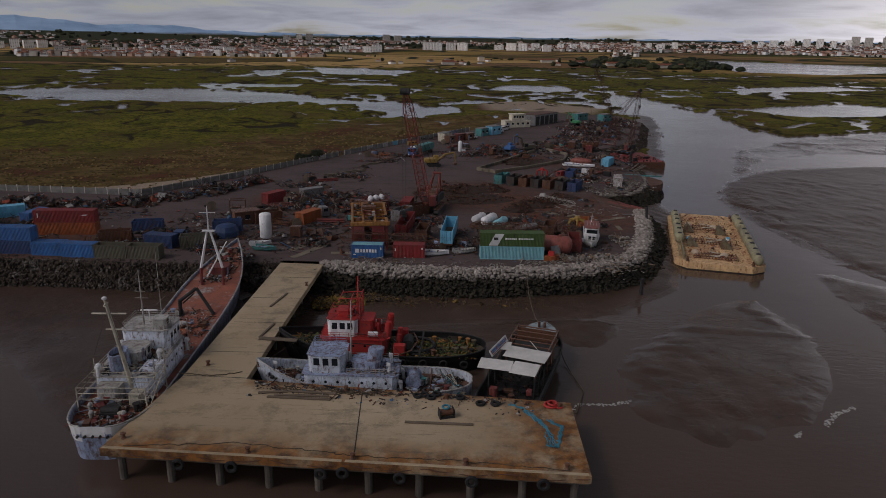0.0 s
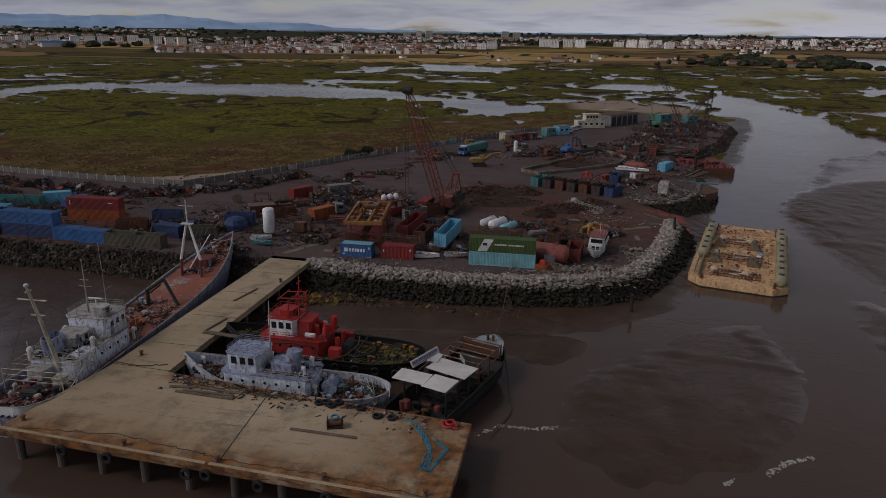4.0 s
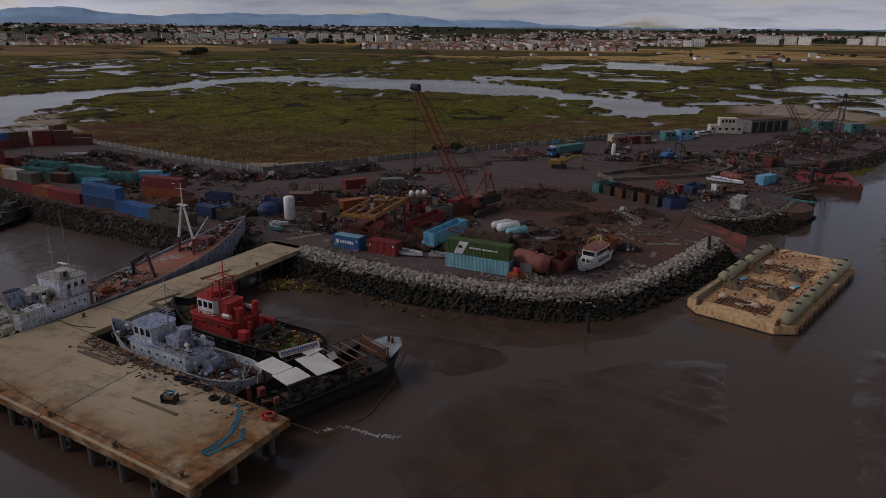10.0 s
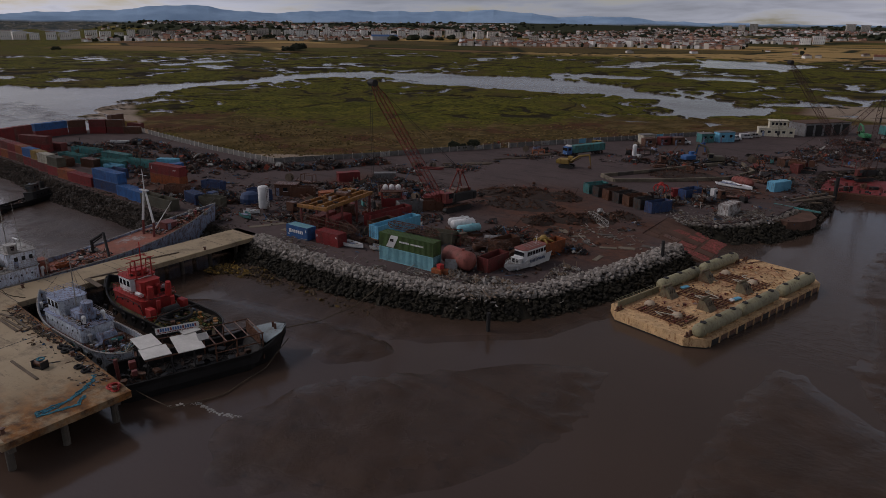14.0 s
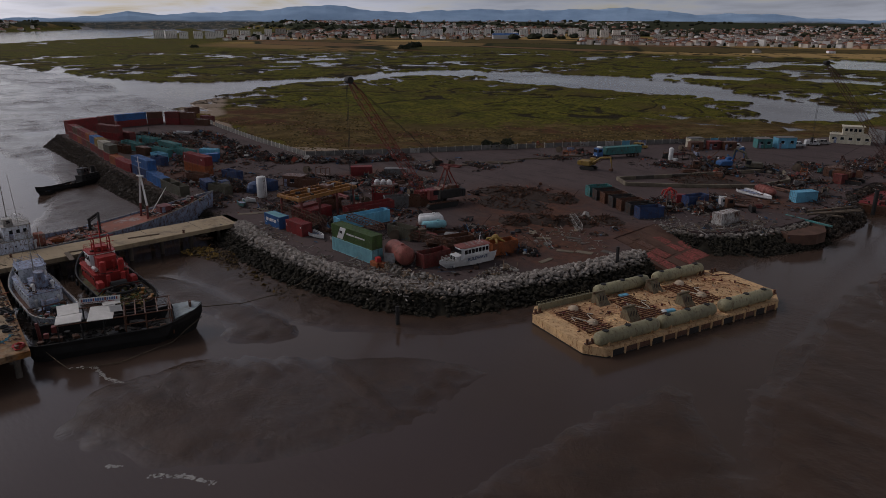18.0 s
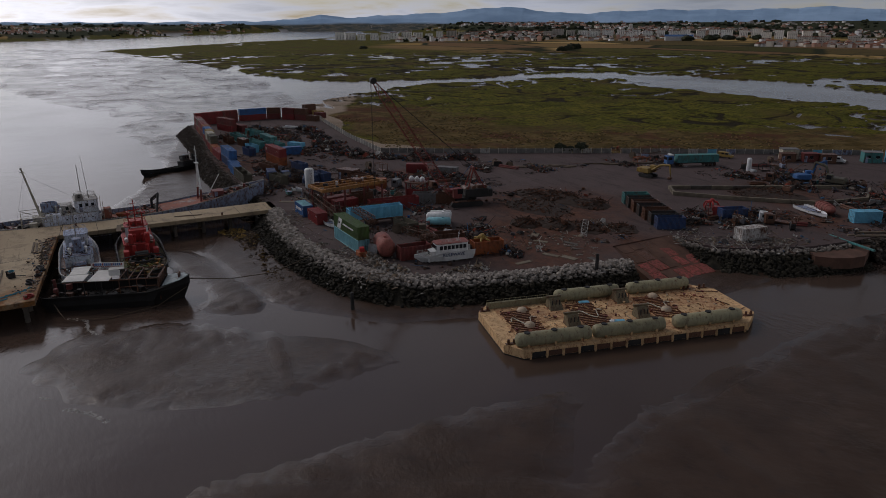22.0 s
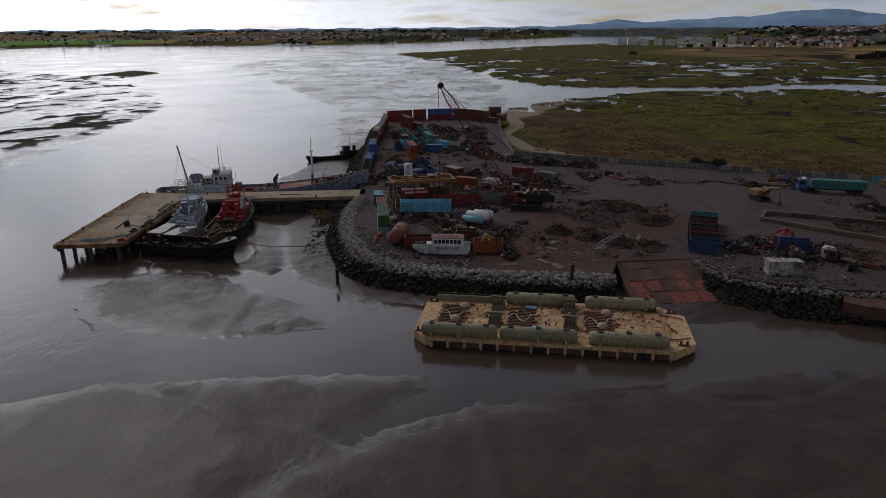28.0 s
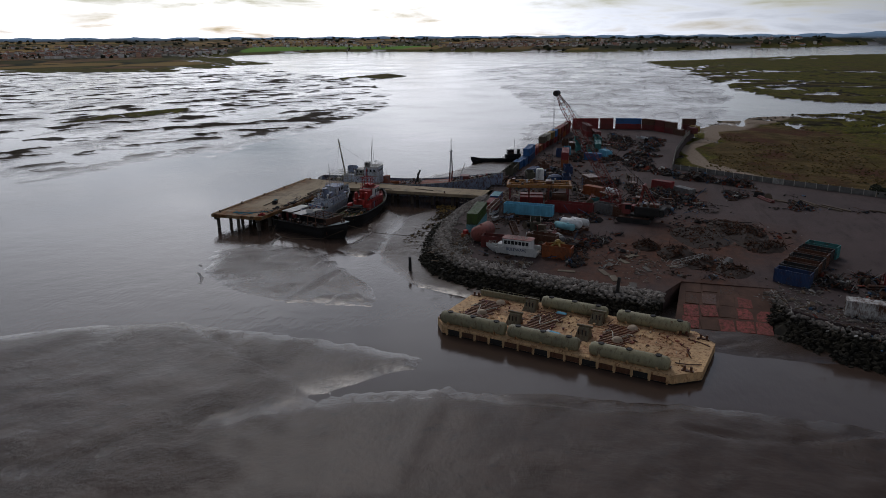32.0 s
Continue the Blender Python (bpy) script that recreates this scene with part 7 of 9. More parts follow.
# lattice sections lying on the containers
for a, b, w in (((-21.5, 130.6, 6.9), (-3.0, 129.6, 6.9), 1.4), ((4.0, 131.2, 9.4), (16.0, 131.0, 9.5), 1.1), ((16.5, 136.6, 7.2), (26.4, 139.4, 7.2), 1.2), ((-10.5, 133.0, 6.8), (-3.5, 131.0, 5.0), 1.2)):
    solid("crane_boom_section", lattice(a, b, w, w, 12, 0.07, taper=0.01), rng.choice(("rust", "steel", "darkred")), "loose rusty lattice boom section lying on containers", "boom section", group="loose boom sections")

# ---- tanks, drum and boats in the yard ----


def cyl_tank(name, x, y, z, rz, L, r, mat, label, legs=True):
    t = thing(name, pose(x, y, z, 0, 0, rz), label, "tank")
    s = Mesh()
    s.loft([[(u, r * k * math.cos(a * math.pi / 10), r * 1.15 + r * k * math.sin(a * math.pi / 10)) for a in range(20)] for u, k in ((-L / 2 - r * 0.45, 0.25), (-L / 2 - r * 0.3, 0.7), (-L / 2, 1), (L / 2, 1), (L / 2 + r * 0.3, 0.7), (L / 2 + r * 0.45, 0.25))])
    s.smooth = True
    part("shell", s, mat, t)
    part("manhole", Mesh().rod((L * 0.2, 0, r * 2.1), (L * 0.2, 0, r * 2.3), 0.3, n=10), mat, t)
    for u in (-L * 0.32, L * 0.32):
        part("saddle", Mesh().box((u, 0, r * 0.35), (0.3, r * 1.5, r * 0.7)), "rust", t)
    return t


cyl_tank("pressure_tank", 20.5, 130.9, YZ, -14, 5.6, 1.7, "rosy", "large faded red horizontal pressure tank")
cyl_tank("white_tank", 6.5, 150.9, YZ + 0.9, 62, 4.2, 0.85, "white", "white horizontal gas tank on a rusty rack")
cyl_tank("white_tank", 8.7, 149.2, YZ + 0.9, 62, 4.6, 1.0, "white", "white horizontal gas tank on a rusty rack")
cyl_tank("white_tank", 11.1, 147.9, YZ + 0.9, 62, 4.6, 0.8, "cyan", "pale cyan horizontal gas tank on a rusty rack")
rack = thing("steel_rack", pose(8.9, 149.3, YZ, 0, 0, 62), "low rusty steel rack under the gas tanks", "rack")
for k in (-2.4, 0, 2.4):
    part("bearer", Mesh().box((k, 0, 0.72), (0.3, 7.2, 0.3)), "rust", rack)
for k in (-3.2, 0, 3.2):
    part("foot", Mesh().box((0, k, 0.28), (5.2, 0.3, 0.56)), "rust", rack)


def build_launch():
    """The white motor launch standing in the yard."""
    top = lambda t: 1.75 - 0.55 * float(sstep(np.array(t), 0.6, 0.72)) + 0.35 * max(0, (t - 0.7) / 0.3)
    b = vessel("motor_launch", pose(30.3, 144.7, YZ + 0.25, 0, 0, -99), 11.6, 3.3, top, lambda t: 0.95, "white", "offwhite", "white motor launch with a red cabin roof standing ashore", "boat",
               stern=0.06, bow=0.55, power=2.0, tran=0.85, keel=-0.2, n=22)
    deckhouse(b, (4.5, 0, 0.98), (6.4, 2.95, 2.3), "white", 5, 7, wz=0.7, ww=0.62, wh=0.75, roof="rosy", flare=0.97)
    deckhouse(b, (8.2, 0, 0.98), (1.0, 2.0, 0.9), "white", 2, 0, door=False)
    mast(b, (3.0, 0, 3.4), (2.7, 0, 5.2), 0.06, "white", ((0.7, 0.4, "y"),))
    for k in (-0.9, -0.3, 0.3, 0.9):
        part("roof_bar", Mesh().rod((2.4, k, 3.55), (6.2, k, 3.55), 0.04, n=5), "offwhite", b)
    railing(b, [(8.6, -1.1, 1.2), (10.9, -0.35, 1.45), (10.9, 0.35, 1.45), (8.6, 1.1, 1.2)], 0.6, "offwhite", 2)
    for x in (1.6, 5.0, 8.0):
        part("cradle", Mesh().box((x, 0, -0.1), (0.3, 2.4, 0.28)), "wood", b)
    for s, ang in ((1, 180), (-1, 0)):
        curve = bpy.data.curves.new("hull_name", "FONT")
        curve.body, curve.size, curve.extrude, curve.align_x, curve.align_y = "RULEWAVE", 0.85, 0.02, "CENTER", "CENTER"
        dep = new("hull_name", curve)
        bpy.context.view_layer.update()
        d = bpy.data.meshes.new_from_object(dep.evaluated_get(bpy.context.evaluated_depsgraph_get()))
        bpy.data.objects.remove(dep)
        d.materials.clear()
        d.materials.append(M["navy"])
        part("hull_name", d, None, b, "dark blue painted letters", m=pose(4.4, s * 1.67, 1.2, 90, 0, ang))


build_launch()


def rowing_boat(x, y, rz, mat, L=5.0, label="", z=YZ):
    top = lambda t: 0.75 + 0.3 * max(0, (t - 0.4) / 0.6) ** 2
    b = vessel("small_boat", pose(x, y, z + 0.12, 0, 0, rz), L, L * 0.36, top, lambda t: 0.35, mat, "greyblue", label or "small open %s boat lying on the ground" % WORDS.get(mat, "white"), "boat", stern=0.05, bow=0.4, power=2, tran=0.7, keel=-0.1, n=16, thick=0.08)
    for u in (0.3, 0.6):
        part("thwart", Mesh().box((L * u, 0, 0.6), (0.25, L * 0.33, 0.05)), "wood", b)
    return b


rowing_boat(-5.6, 128.7, -4, "white", 5.6), rowing_boat(0.6, 129.9, 4, "offwhite", 4.6)
rowing_boat(-38.5, 130.4, -20, "teal", 5.2), rowing_boat(-40.0, 132.2, 10, "white", 4.4)
rowing_boat(37.6, 231.0, -23, "white", 10.5, "long white lifeboat hull lying on the ground"), rowing_boat(40.0, 234.0, -30, "offwhite", 6.5)
rowing_boat(-155.0, 164.0, 30, "white", 8.0, "white cabin boat hull among scrap"), rowing_boat(29.4, 135.2, 120, "white", 4.0)


def lifeboat(x, y, rz):
    v = thing("enclosed_lifeboat", pose(x, y, YZ, 0, 0, rz), "faded red enclosed lifeboat lying on the ground", "lifeboat")
    s = Mesh()
    s.loft([[(u, 1.4 * k * math.cos(a * math.pi / 8), 1.35 + 1.2 * k * math.sin(a * math.pi / 8)) for a in range(16)] for u, k in ((-3.6, 0.2), (-3.2, 0.6), (-2.2, 0.9), (0, 1), (2.2, 0.9), (3.2, 0.6), (3.6, 0.2))])
    s.smooth = True
    part("shell", s, "rosy", v)
    for u in (-2.2, -1.1, 0, 1.1, 2.2):
        part("rib", Mesh().ring((0, 0, 0), 1.42 * (0.92 if abs(u) > 2 else 1), 0.07, pose(u, 0, 1.35, 0, 90, 0) @ Matrix.Diagonal((0.87, 1, 1, 1)), 16, 4), "brick", v)
    part("keel_block", Mesh().box((0, 0, 0.1), (4.0, 0.8, 0.2)), "wood", v)


lifeboat(43.6, 231.6, -30)


def grab(x, y, mat, label, z=YZ, s=1.0):
    """An orange-peel scrap grab, tines spread."""
    g = thing("scrap_grab", pose(x, y, z, 0, 0, 20) @ Matrix.Scale(s, 4), label, "grab")
    part("hub", Mesh().lathe([(0.35, 1.6), (0.6, 1.7), (0.6, 2.2), (0.3, 2.5)], n=10), mat, g)
    for k in range(6):
        a = k * math.pi / 3
        part("tine", Mesh().tube([(0.5 * math.cos(a), 0.5 * math.sin(a), 1.9), (1.5 * math.cos(a), 1.5 * math.sin(a), 1.6), (1.9 * math.cos(a), 1.9 * math.sin(a), 0.7), (1.5 * math.cos(a), 1.5 * math.sin(a), 0.02)], 0.19, 5), mat, g)
    return g


grab(28.0, 148.2, "yellow", "yellow orange-peel scrap grab resting on a bin", YZ + 0.5, 1.15)
grab(28.2, 212.0, "tugred", "bright red orange-peel scrap grab on the ground")

def tank_platform():
    """A red steel platform that carries white domed tanks."""
    p = thing("tank_platform", pose(-17.1, 157.0, YZ, 0, 0, 40), "red steel platform carrying three white domed tanks", "platform")
    for sx in (-1, 1):
        for sy in (-1, 1):
            part("post", Mesh().bevelbox((sx * 2.3, sy * 1.4, 1.9), (0.3, 0.3, 3.8), 0.03), "red", p)
        part("side_panel", Mesh().bevelbox((sx * 2.3, 0, 1.2), (0.1, 2.4, 1.8), 0.02), "brick", p)
    part("deck", Mesh().bevelbox((0, 0, 3.9), (5.4, 3.6, 0.25), 0.05), "rust", p)
    part("front_panel", Mesh().bevelbox((0, -1.4, 1.3), (4.2, 0.1, 2.0), 0.02), "red", p)
    railing(p, [(-2.6, -1.7, 4.0), (2.6, -1.7, 4.0), (2.6, 1.7, 4.0), (-2.6, 1.7, 4.0), (-2.6, -1.7, 4.0)], 0.9, "red")
    for x in (-1.5, 0.0, 1.5):
        s = Mesh().lathe([(0.6, 4.0), (0.68, 4.2), (0.68, 4.7), (0.5, 5.1), (0.2, 5.3), (0.05, 5.32)], (x, 0.2, 0), 14)
        s.smooth = True
        part("domed_tank", s, "white", p)


tank_platform()
cyl_tank("rusty_drum_tank", 17.9, 141.5, YZ, 70, 2.2, 0.8, "rust", "short rusty cylindrical tank lying on the ground")
cyl_tank("grey_tank", 17.4, 147.6, YZ, 25, 3.6, 0.7, "grey", "grey cylindrical tank lying among scrap")
for x, y, z in ((12.2, 142.6, 0.6), (13.6, 143.4, 0.6), (12.9, 143.0, 1.75)):
    solid("timber_crate", Mesh().bevelbox((0, 0, 0), (1.5, 1.2, 1.15), 0.04).box((0, -0.62, 0), (1.5, 0.06, 0.12)).box((0, 0.62, 0), (1.5, 0.06, 0.12)), "wood", "weathered timber crate beside the gas tanks", "crate", pose(x, y, YZ + z, 0, 0, 70), group="timber crates")

# ---- vehicles ----


def wheel(parent, x, y, r, w=0.35):
    t = part("wheel", Mesh().ring((0, 0, 0), r * 0.72, r * 0.28, pose(x, y, r, 90, 0, 0), 14, 6), "rubber", parent)
    part("rim", Mesh().rod((x, y - w / 2.4, r), (x, y + w / 2.4, r), r * 0.55, n=10), "steel", t)


def build_truck():
    t = thing("tipper_truck", pose(-10.6, 248.5, YZ, 0, 0, 247), "blue tractor unit with a long teal tipping trailer", "truck")
    cab = part("cab", Mesh().bevelbox((7.6, 0, 2.1), (2.2, 2.45, 2.6), 0.2), "blue", t)
    part("window", Mesh().bevelbox((8.71, 0, 2.6), (0.05, 2.1, 0.9), 0.03), "glass", cab)
    for s in (-1, 1):
        part("window", Mesh().bevelbox((7.7, s * 1.235, 2.6), (1.2, 0.05, 0.8), 0.03), "glass", cab)
        part("headlight", Mesh().bevelbox((8.72, s * 0.9, 1.2), (0.06, 0.4, 0.25), 0.03), "white", cab)
    part("wind_deflector", Mesh().bevelbox((7.2, 0, 3.6), (1.2, 2.2, 0.5), 0.15), "white", cab)
    part("chassis", Mesh().box((0.5, 0, 1.0), (15.5, 1.0, 0.3)), "dark", t)
    tr = part("tipper_body", Mesh().bevelbox((-1.2, 0, 2.4), (13.2, 2.5, 2.3), 0.06), "teal", t)
    for k in range(14):
        for s in (-1, 1):
            part("stake", Mesh().box((-7.4 + k * 0.96, s * 1.28, 2.4), (0.12, 0.08, 2.2)), "teal", tr)
    for x in (7.4, 4.6, -4.0, -5.3, -6.6):
        for s in (-1, 1):
            wheel(t, x, s * 1.0, 0.52)


build_truck()


def excavator(x, y, rz, mat, label, up=60, swing=0):
    e = thing("excavator", pose(x, y, YZ, 0, 0, rz) @ Matrix.Scale(1.12, 4), label, "excavator")
    for s in (-1, 1):
        tr = Mesh()
        prof = [(-2.0, 0.45), (-1.7, 0.05), (1.7, 0.05), (2.0, 0.45), (1.7, 0.9), (-1.7, 0.9)]
        tr.loft([[(px, s * 1.15 + dy, pz) for px, pz in prof] for dy in (-0.3, 0.3)])
        part("track", tr, "dark", e)
    part("house", Mesh().bevelbox((-0.8, 0, 1.75), (3.2, 2.6, 1.3), 0.15), mat, e)
    part("counterweight", Mesh().bevelbox((-2.5, 0, 1.7), (0.6, 2.6, 1.1), 0.2), mat, e)
    cab = part("cab", Mesh().bevelbox((0.8, 0.75, 2.2), (1.5, 1.1, 1.8), 0.12), mat, e)
    part("window", Mesh().bevelbox((1.56, 0.75, 2.4), (0.05, 0.9, 1.0), 0.03), "glass", cab)
    part("window", Mesh().bevelbox((0.8, 1.31, 2.4), (1.1, 0.05, 1.0), 0.03), "glass", cab)
    part("turntable", Mesh().rod((0, 0, 0.7), (0, 0, 1.1), 0.9, n=14), "dark", e)
    a = radians(up)
    p1 = Vector((1.0, -0.3, 1.8))
    p2 = p1 + Vector((math.cos(a), 0, math.sin(a))) * 3.0
    p3 = p2 + Vector((math.cos(a * 0.25), 0, math.sin(a * 0.25))) * 2.6
    p4 = p3 + Vector((0.5, 0, -2.8))
    part("boom", Mesh().rod(p1, p2, 0.28, 0.34, 6).rod(p2, p3, 0.34, 0.22, 6), mat, e)
    part("stick", Mesh().rod(p3, p4, 0.24, 0.16, 6), mat, e)
    part("ram", Mesh().rod(p1 + Vector((0.4, 0, -0.2)), p2 + Vector((0.3, 0, -0.6)), 0.1, n=6), "steel", e)
    part("bucket", Mesh().bevelbox((p4.x - 0.2, p4.y, max(0.4, p4.z - 0.4)), (1.0, 1.0, 0.8), 0.2), "rust", e)
    return e


excavator(-5.6, 225.2, 12, "yellow", "yellow tracked excavator with its arm lowered", 35)
excavator(22.0, 256.0, 60, "blue", "blue tracked material handler with a raised arm", 78)
excavator(28.2, 258.5, 200, "olive", "old dark yellow tracked excavator among scrap", 70)


def van(x, y, rz, mat, label, L=4.8):
    v = thing("parked_van", pose(x, y, YZ, 0, 0, rz), label, "van", "parked vans")
    s = Mesh()
    prof = [(-L / 2, 0.45), (L / 2, 0.45), (L / 2, 1.0), (L / 2 - 0.9, 1.15), (L / 2 - 1.5, 1.9), (-L / 2 + 0.1, 1.95), (-L / 2, 1.2)]
    s.loft([[(px, -0.9, pz) for px, pz in prof], [(px, 0.9, pz) for px, pz in prof]])
    part("body", s, mat, v)
    part("windscreen", Mesh().bevelbox((0, 0, 0), (0.05, 1.5, 0.85), 0.02), "glass", v, m=pose(L / 2 - 1.18, 0, 1.52, 0, -38, 0))
    for k in (-1, 1):
        for u in (0.6, -0.6):
            part("window", Mesh().bevelbox((u, k * 0.905, 1.5), (0.9, 0.04, 0.5), 0.02), "glass", v)
        for u in (-1.5, 1.5):
            wheel(v, u, k * 0.82, 0.34, 0.25)


for x, y, rz, mat in ((21.0, 311.5, 40, "white"), (23.2, 318.6, 42, "white"), (25.2, 323.0, 40, "offwhite"), (8.4, 291.2, 20, "white"), (4.0, 289.5, 60, "greyblue"), (-14.5, 268.0, 20, "yellow")):
    van(x, y, rz, mat, "%s van parked by the site cabins" % {"white": "white", "offwhite": "dirty white", "greyblue": "grey-blue", "yellow": "yellow"}[mat])

# ---- cabins, house and sheds at the far end ----


def cabin(x, y, rz, s, mat, label, roofmat="grey", windows=2, name="site_cabin"):
    c = thing(name, pose(x, y, YZ, 0, 0, rz), label, "cabin")
    L, W, Hh = s
    part("wall", Mesh().bevelbox((0, 0, Hh / 2), (L, W, Hh), 0.04), mat, c)
    part("roof", Mesh().bevelbox((0, 0, Hh + 0.09), (L + 0.3, W + 0.3, 0.18), 0.04), roofmat, c)
    for sy in (-1, 1):
        for k in range(windows):
            wx = (k - (windows - 1) / 2) * L / max(windows, 1)
            w = part("window", Mesh().bevelbox((wx, sy * (W / 2 + 0.01), Hh * 0.6), (min(1.1, L / windows * 0.5), 0.06, 0.9), 0.02), "glass", c)
            part("window_frame", Mesh().box((wx, sy * (W / 2 + 0.02), Hh * 0.6 - 0.5), (min(1.3, L / windows * 0.6), 0.12, 0.08)), "white", w)
    part("door", Mesh().bevelbox((-L * 0.36, -W / 2 - 0.02, 1.02), (0.85, 0.06, 2.0), 0.02), "greyblue", c)
    return c


cabin(-2.6, 283.0, 55, (5.0, 3.4, 3.4), "cream", "beige site hut with a flat roof by the fence")
for k, (x, y, m) in enumerate(((3.0, 285.5, "brick"), (7.0, 288.5, "rust"), (-0.5, 279.5, "rust"))):
    cabin(x, y, 55, (4.4, 2.6, 2.6), m, "rusty red site cabin beside the fence", m, 1)
cabin(13.2, 301.0, 50, (5.2, 3.4, 3.2), "teal", "teal site cabin near the parked vans"), cabin(18.4, 306.5, 50, (6.6, 3.6, 3.6), "sky", "sky-blue site cabin with windows")
hs = cabin(30.5, 334.0, 20, (13.0, 5.0, 3.0), "creamhouse", "cream ship's superstructure reused as a yard office", "creamhouse", 5, "yard_office")
part("upper_storey", Mesh().bevelbox((0.5, 0, 4.6), (6.6, 4.0, 2.8), 0.1), "creamhouse", hs)
part("upper_roof", Mesh().bevelbox((0.5, 0, 6.1), (7.4, 4.8, 0.2), 0.05), "creamhouse", hs)
for k in range(4):
    part("window", Mesh().bevelbox((-1.6 + k * 1.4, -2.02, 4.9), (0.9, 0.06, 1.0), 0.02), "glass", hs)
railing(hs, [(-6.2, -2.6, 3.2), (6.2, -2.6, 3.2)], 0.9, "offwhite")
sh = cabin(43.5, 350.0, 52, (22.0, 9.0, 5.0), "grey", "long grey corrugated shed with open bays", "steel", 0, "open_shed")
# dark plates on the closed wall paint the shaded inside of the bays
for k in range(5):
    part("bay_opening", Mesh().box((-8.8 + k * 4.3, -4.53, 2.2), (3.2, 0.08, 4.2)), "dark", sh)
cabin(67.0, 368.0, 40, (8.0, 4.0, 3.4), "teal", "teal workshop cabin at the far end"), cabin(79.0, 364.0, 40, (7.0, 4.0, 3.6), "teal", "teal workshop cabin at the far end")
cabin(-45.6, 150.0, 30, (5.5, 3.2, 2.8), "rust", "rusty workshop cabin with a junk-covered roof", "rust", 1)
excavator(60.0, 343.0, 120, "greenmachine", "green material handler at the far scrap heaps", 60)

silo = thing("small_silo", pose(3.3, 256.6, YZ), "white upright cylinder beside the sorting pit", "silo")
part("shell", Mesh().lathe([(0.65, 0), (0.7, 0.1), (0.7, 3.6), (0.4, 3.9), (0.1, 4.0)], n=14), "white", silo)
part("base_plate", Mesh().bevelbox((0.8, 0.4, 0.3), (2.4, 1.6, 0.6), 0.06), "white", silo)

pit = thing("sorting_pit", pose(0, 0, YZ), "low concrete walls round a rusty sorting pit", "wall")
for a, b in (((8.4, 219), (14, 214.8)), ((14, 214.8), (26, 224.5)), ((26, 224.5), (38.5, 237)), ((38.5, 237), (42, 251)), ((42, 251), (36, 262)), ((17, 233), (24, 246)), ((24, 246), (33, 262)), ((8.4, 219), (17, 233))):
    n = 3
    for k in range(n):
        u, w = (k + 0.5) / n, 1 / n
        x, y = a[0] + (b[0] - a[0]) * u, a[1] + (b[1] - a[1]) * u
        L = math.hypot(b[0] - a[0], b[1] - a[1]) * w - 0.08
        part("wall_block", Mesh().bevelbox((x, y, 0.5), (L, 0.6, 1.0), 0.06, rz=math.degrees(math.atan2(b[1] - a[1], b[0] - a[0]))), rng.choice(("concrete2", "concrete2", "pile")), pit)

# ---- old timber quay, gangway and dolphins ----
quay = thing("old_quay", pose(0, 0, 0), "crumbling concrete and timber quay stub beside the river", "quay", kind="structure")
part("deck", Mesh().prism([(55, 208), (58, 205.2), (60.5, 203.5), (63, 205.6), (64.6, 208.5), (65.2, 212), (63.4, 216.2), (61, 221), (57, 221)], 0.9, 3.1), "slipbrown", quay)
for x, y in ((60.2, 204.6), (63.6, 209.6), (62.2, 215), (60.8, 221.5), (56, 206.2)):
    part("pile", Mesh().rod((x, y, -2), (x, y, 2.9), 0.5, n=9), "pile", quay)
for k, (x, y, z, L, a) in enumerate(((61.0, 226.5, 4.0, 17, 62), (62.0, 226.2, 4.1, 15, 60), (60.4, 227.6, 4.35, 14, 65), (60.2, 215.2, 3.9, 11, -12), (58.6, 223.0, 3.7, 12, 20), (57.8, 225.0, 3.8, 10, 35))):
    part("timber", Mesh().bevelbox((x, y, z), (L, 0.45, 0.4), 0.05, rz=a), "teal" if k == 3 else "wood", quay)
part("fender_pile", Mesh().rod((64.2, 247.5, -2), (64.2, 247.5, 6.4), 0.5, n=10), "dark", quay, "tall dark fender pile")
for x, y, dx, dy, h in ((34.8, 118.4, 0.05, 0, 3.4), (47.2, 160.4, -0.6, 0.6, 6.6)):
    solid("mooring_post", Mesh().rod((x, y, -1.5), (x + dx, y + dy, h), 0.36, 0.3, 10), "dark", "dark weathered timber mooring post in the mud", "post", group="mooring posts")

# ---- heaps of scrap ----


def mound(g, x, y, rx, ry, h, r, z):
    """A low uneven dome of earth."""
    rings = []
    for q, u in ((1.15, -0.1), (0.95, 0.25), (0.7, 0.6), (0.4, 0.88), (0.12, 1.0)):
        rings.append([(x + rx * q * math.cos(a * math.pi / 12) * r.uniform(0.88, 1.1), y + ry * q * math.sin(a * math.pi / 12) * r.uniform(0.88, 1.1), z + h * u * r.uniform(0.75, 1.1)) for a in range(24)])
    g.loft(rings)


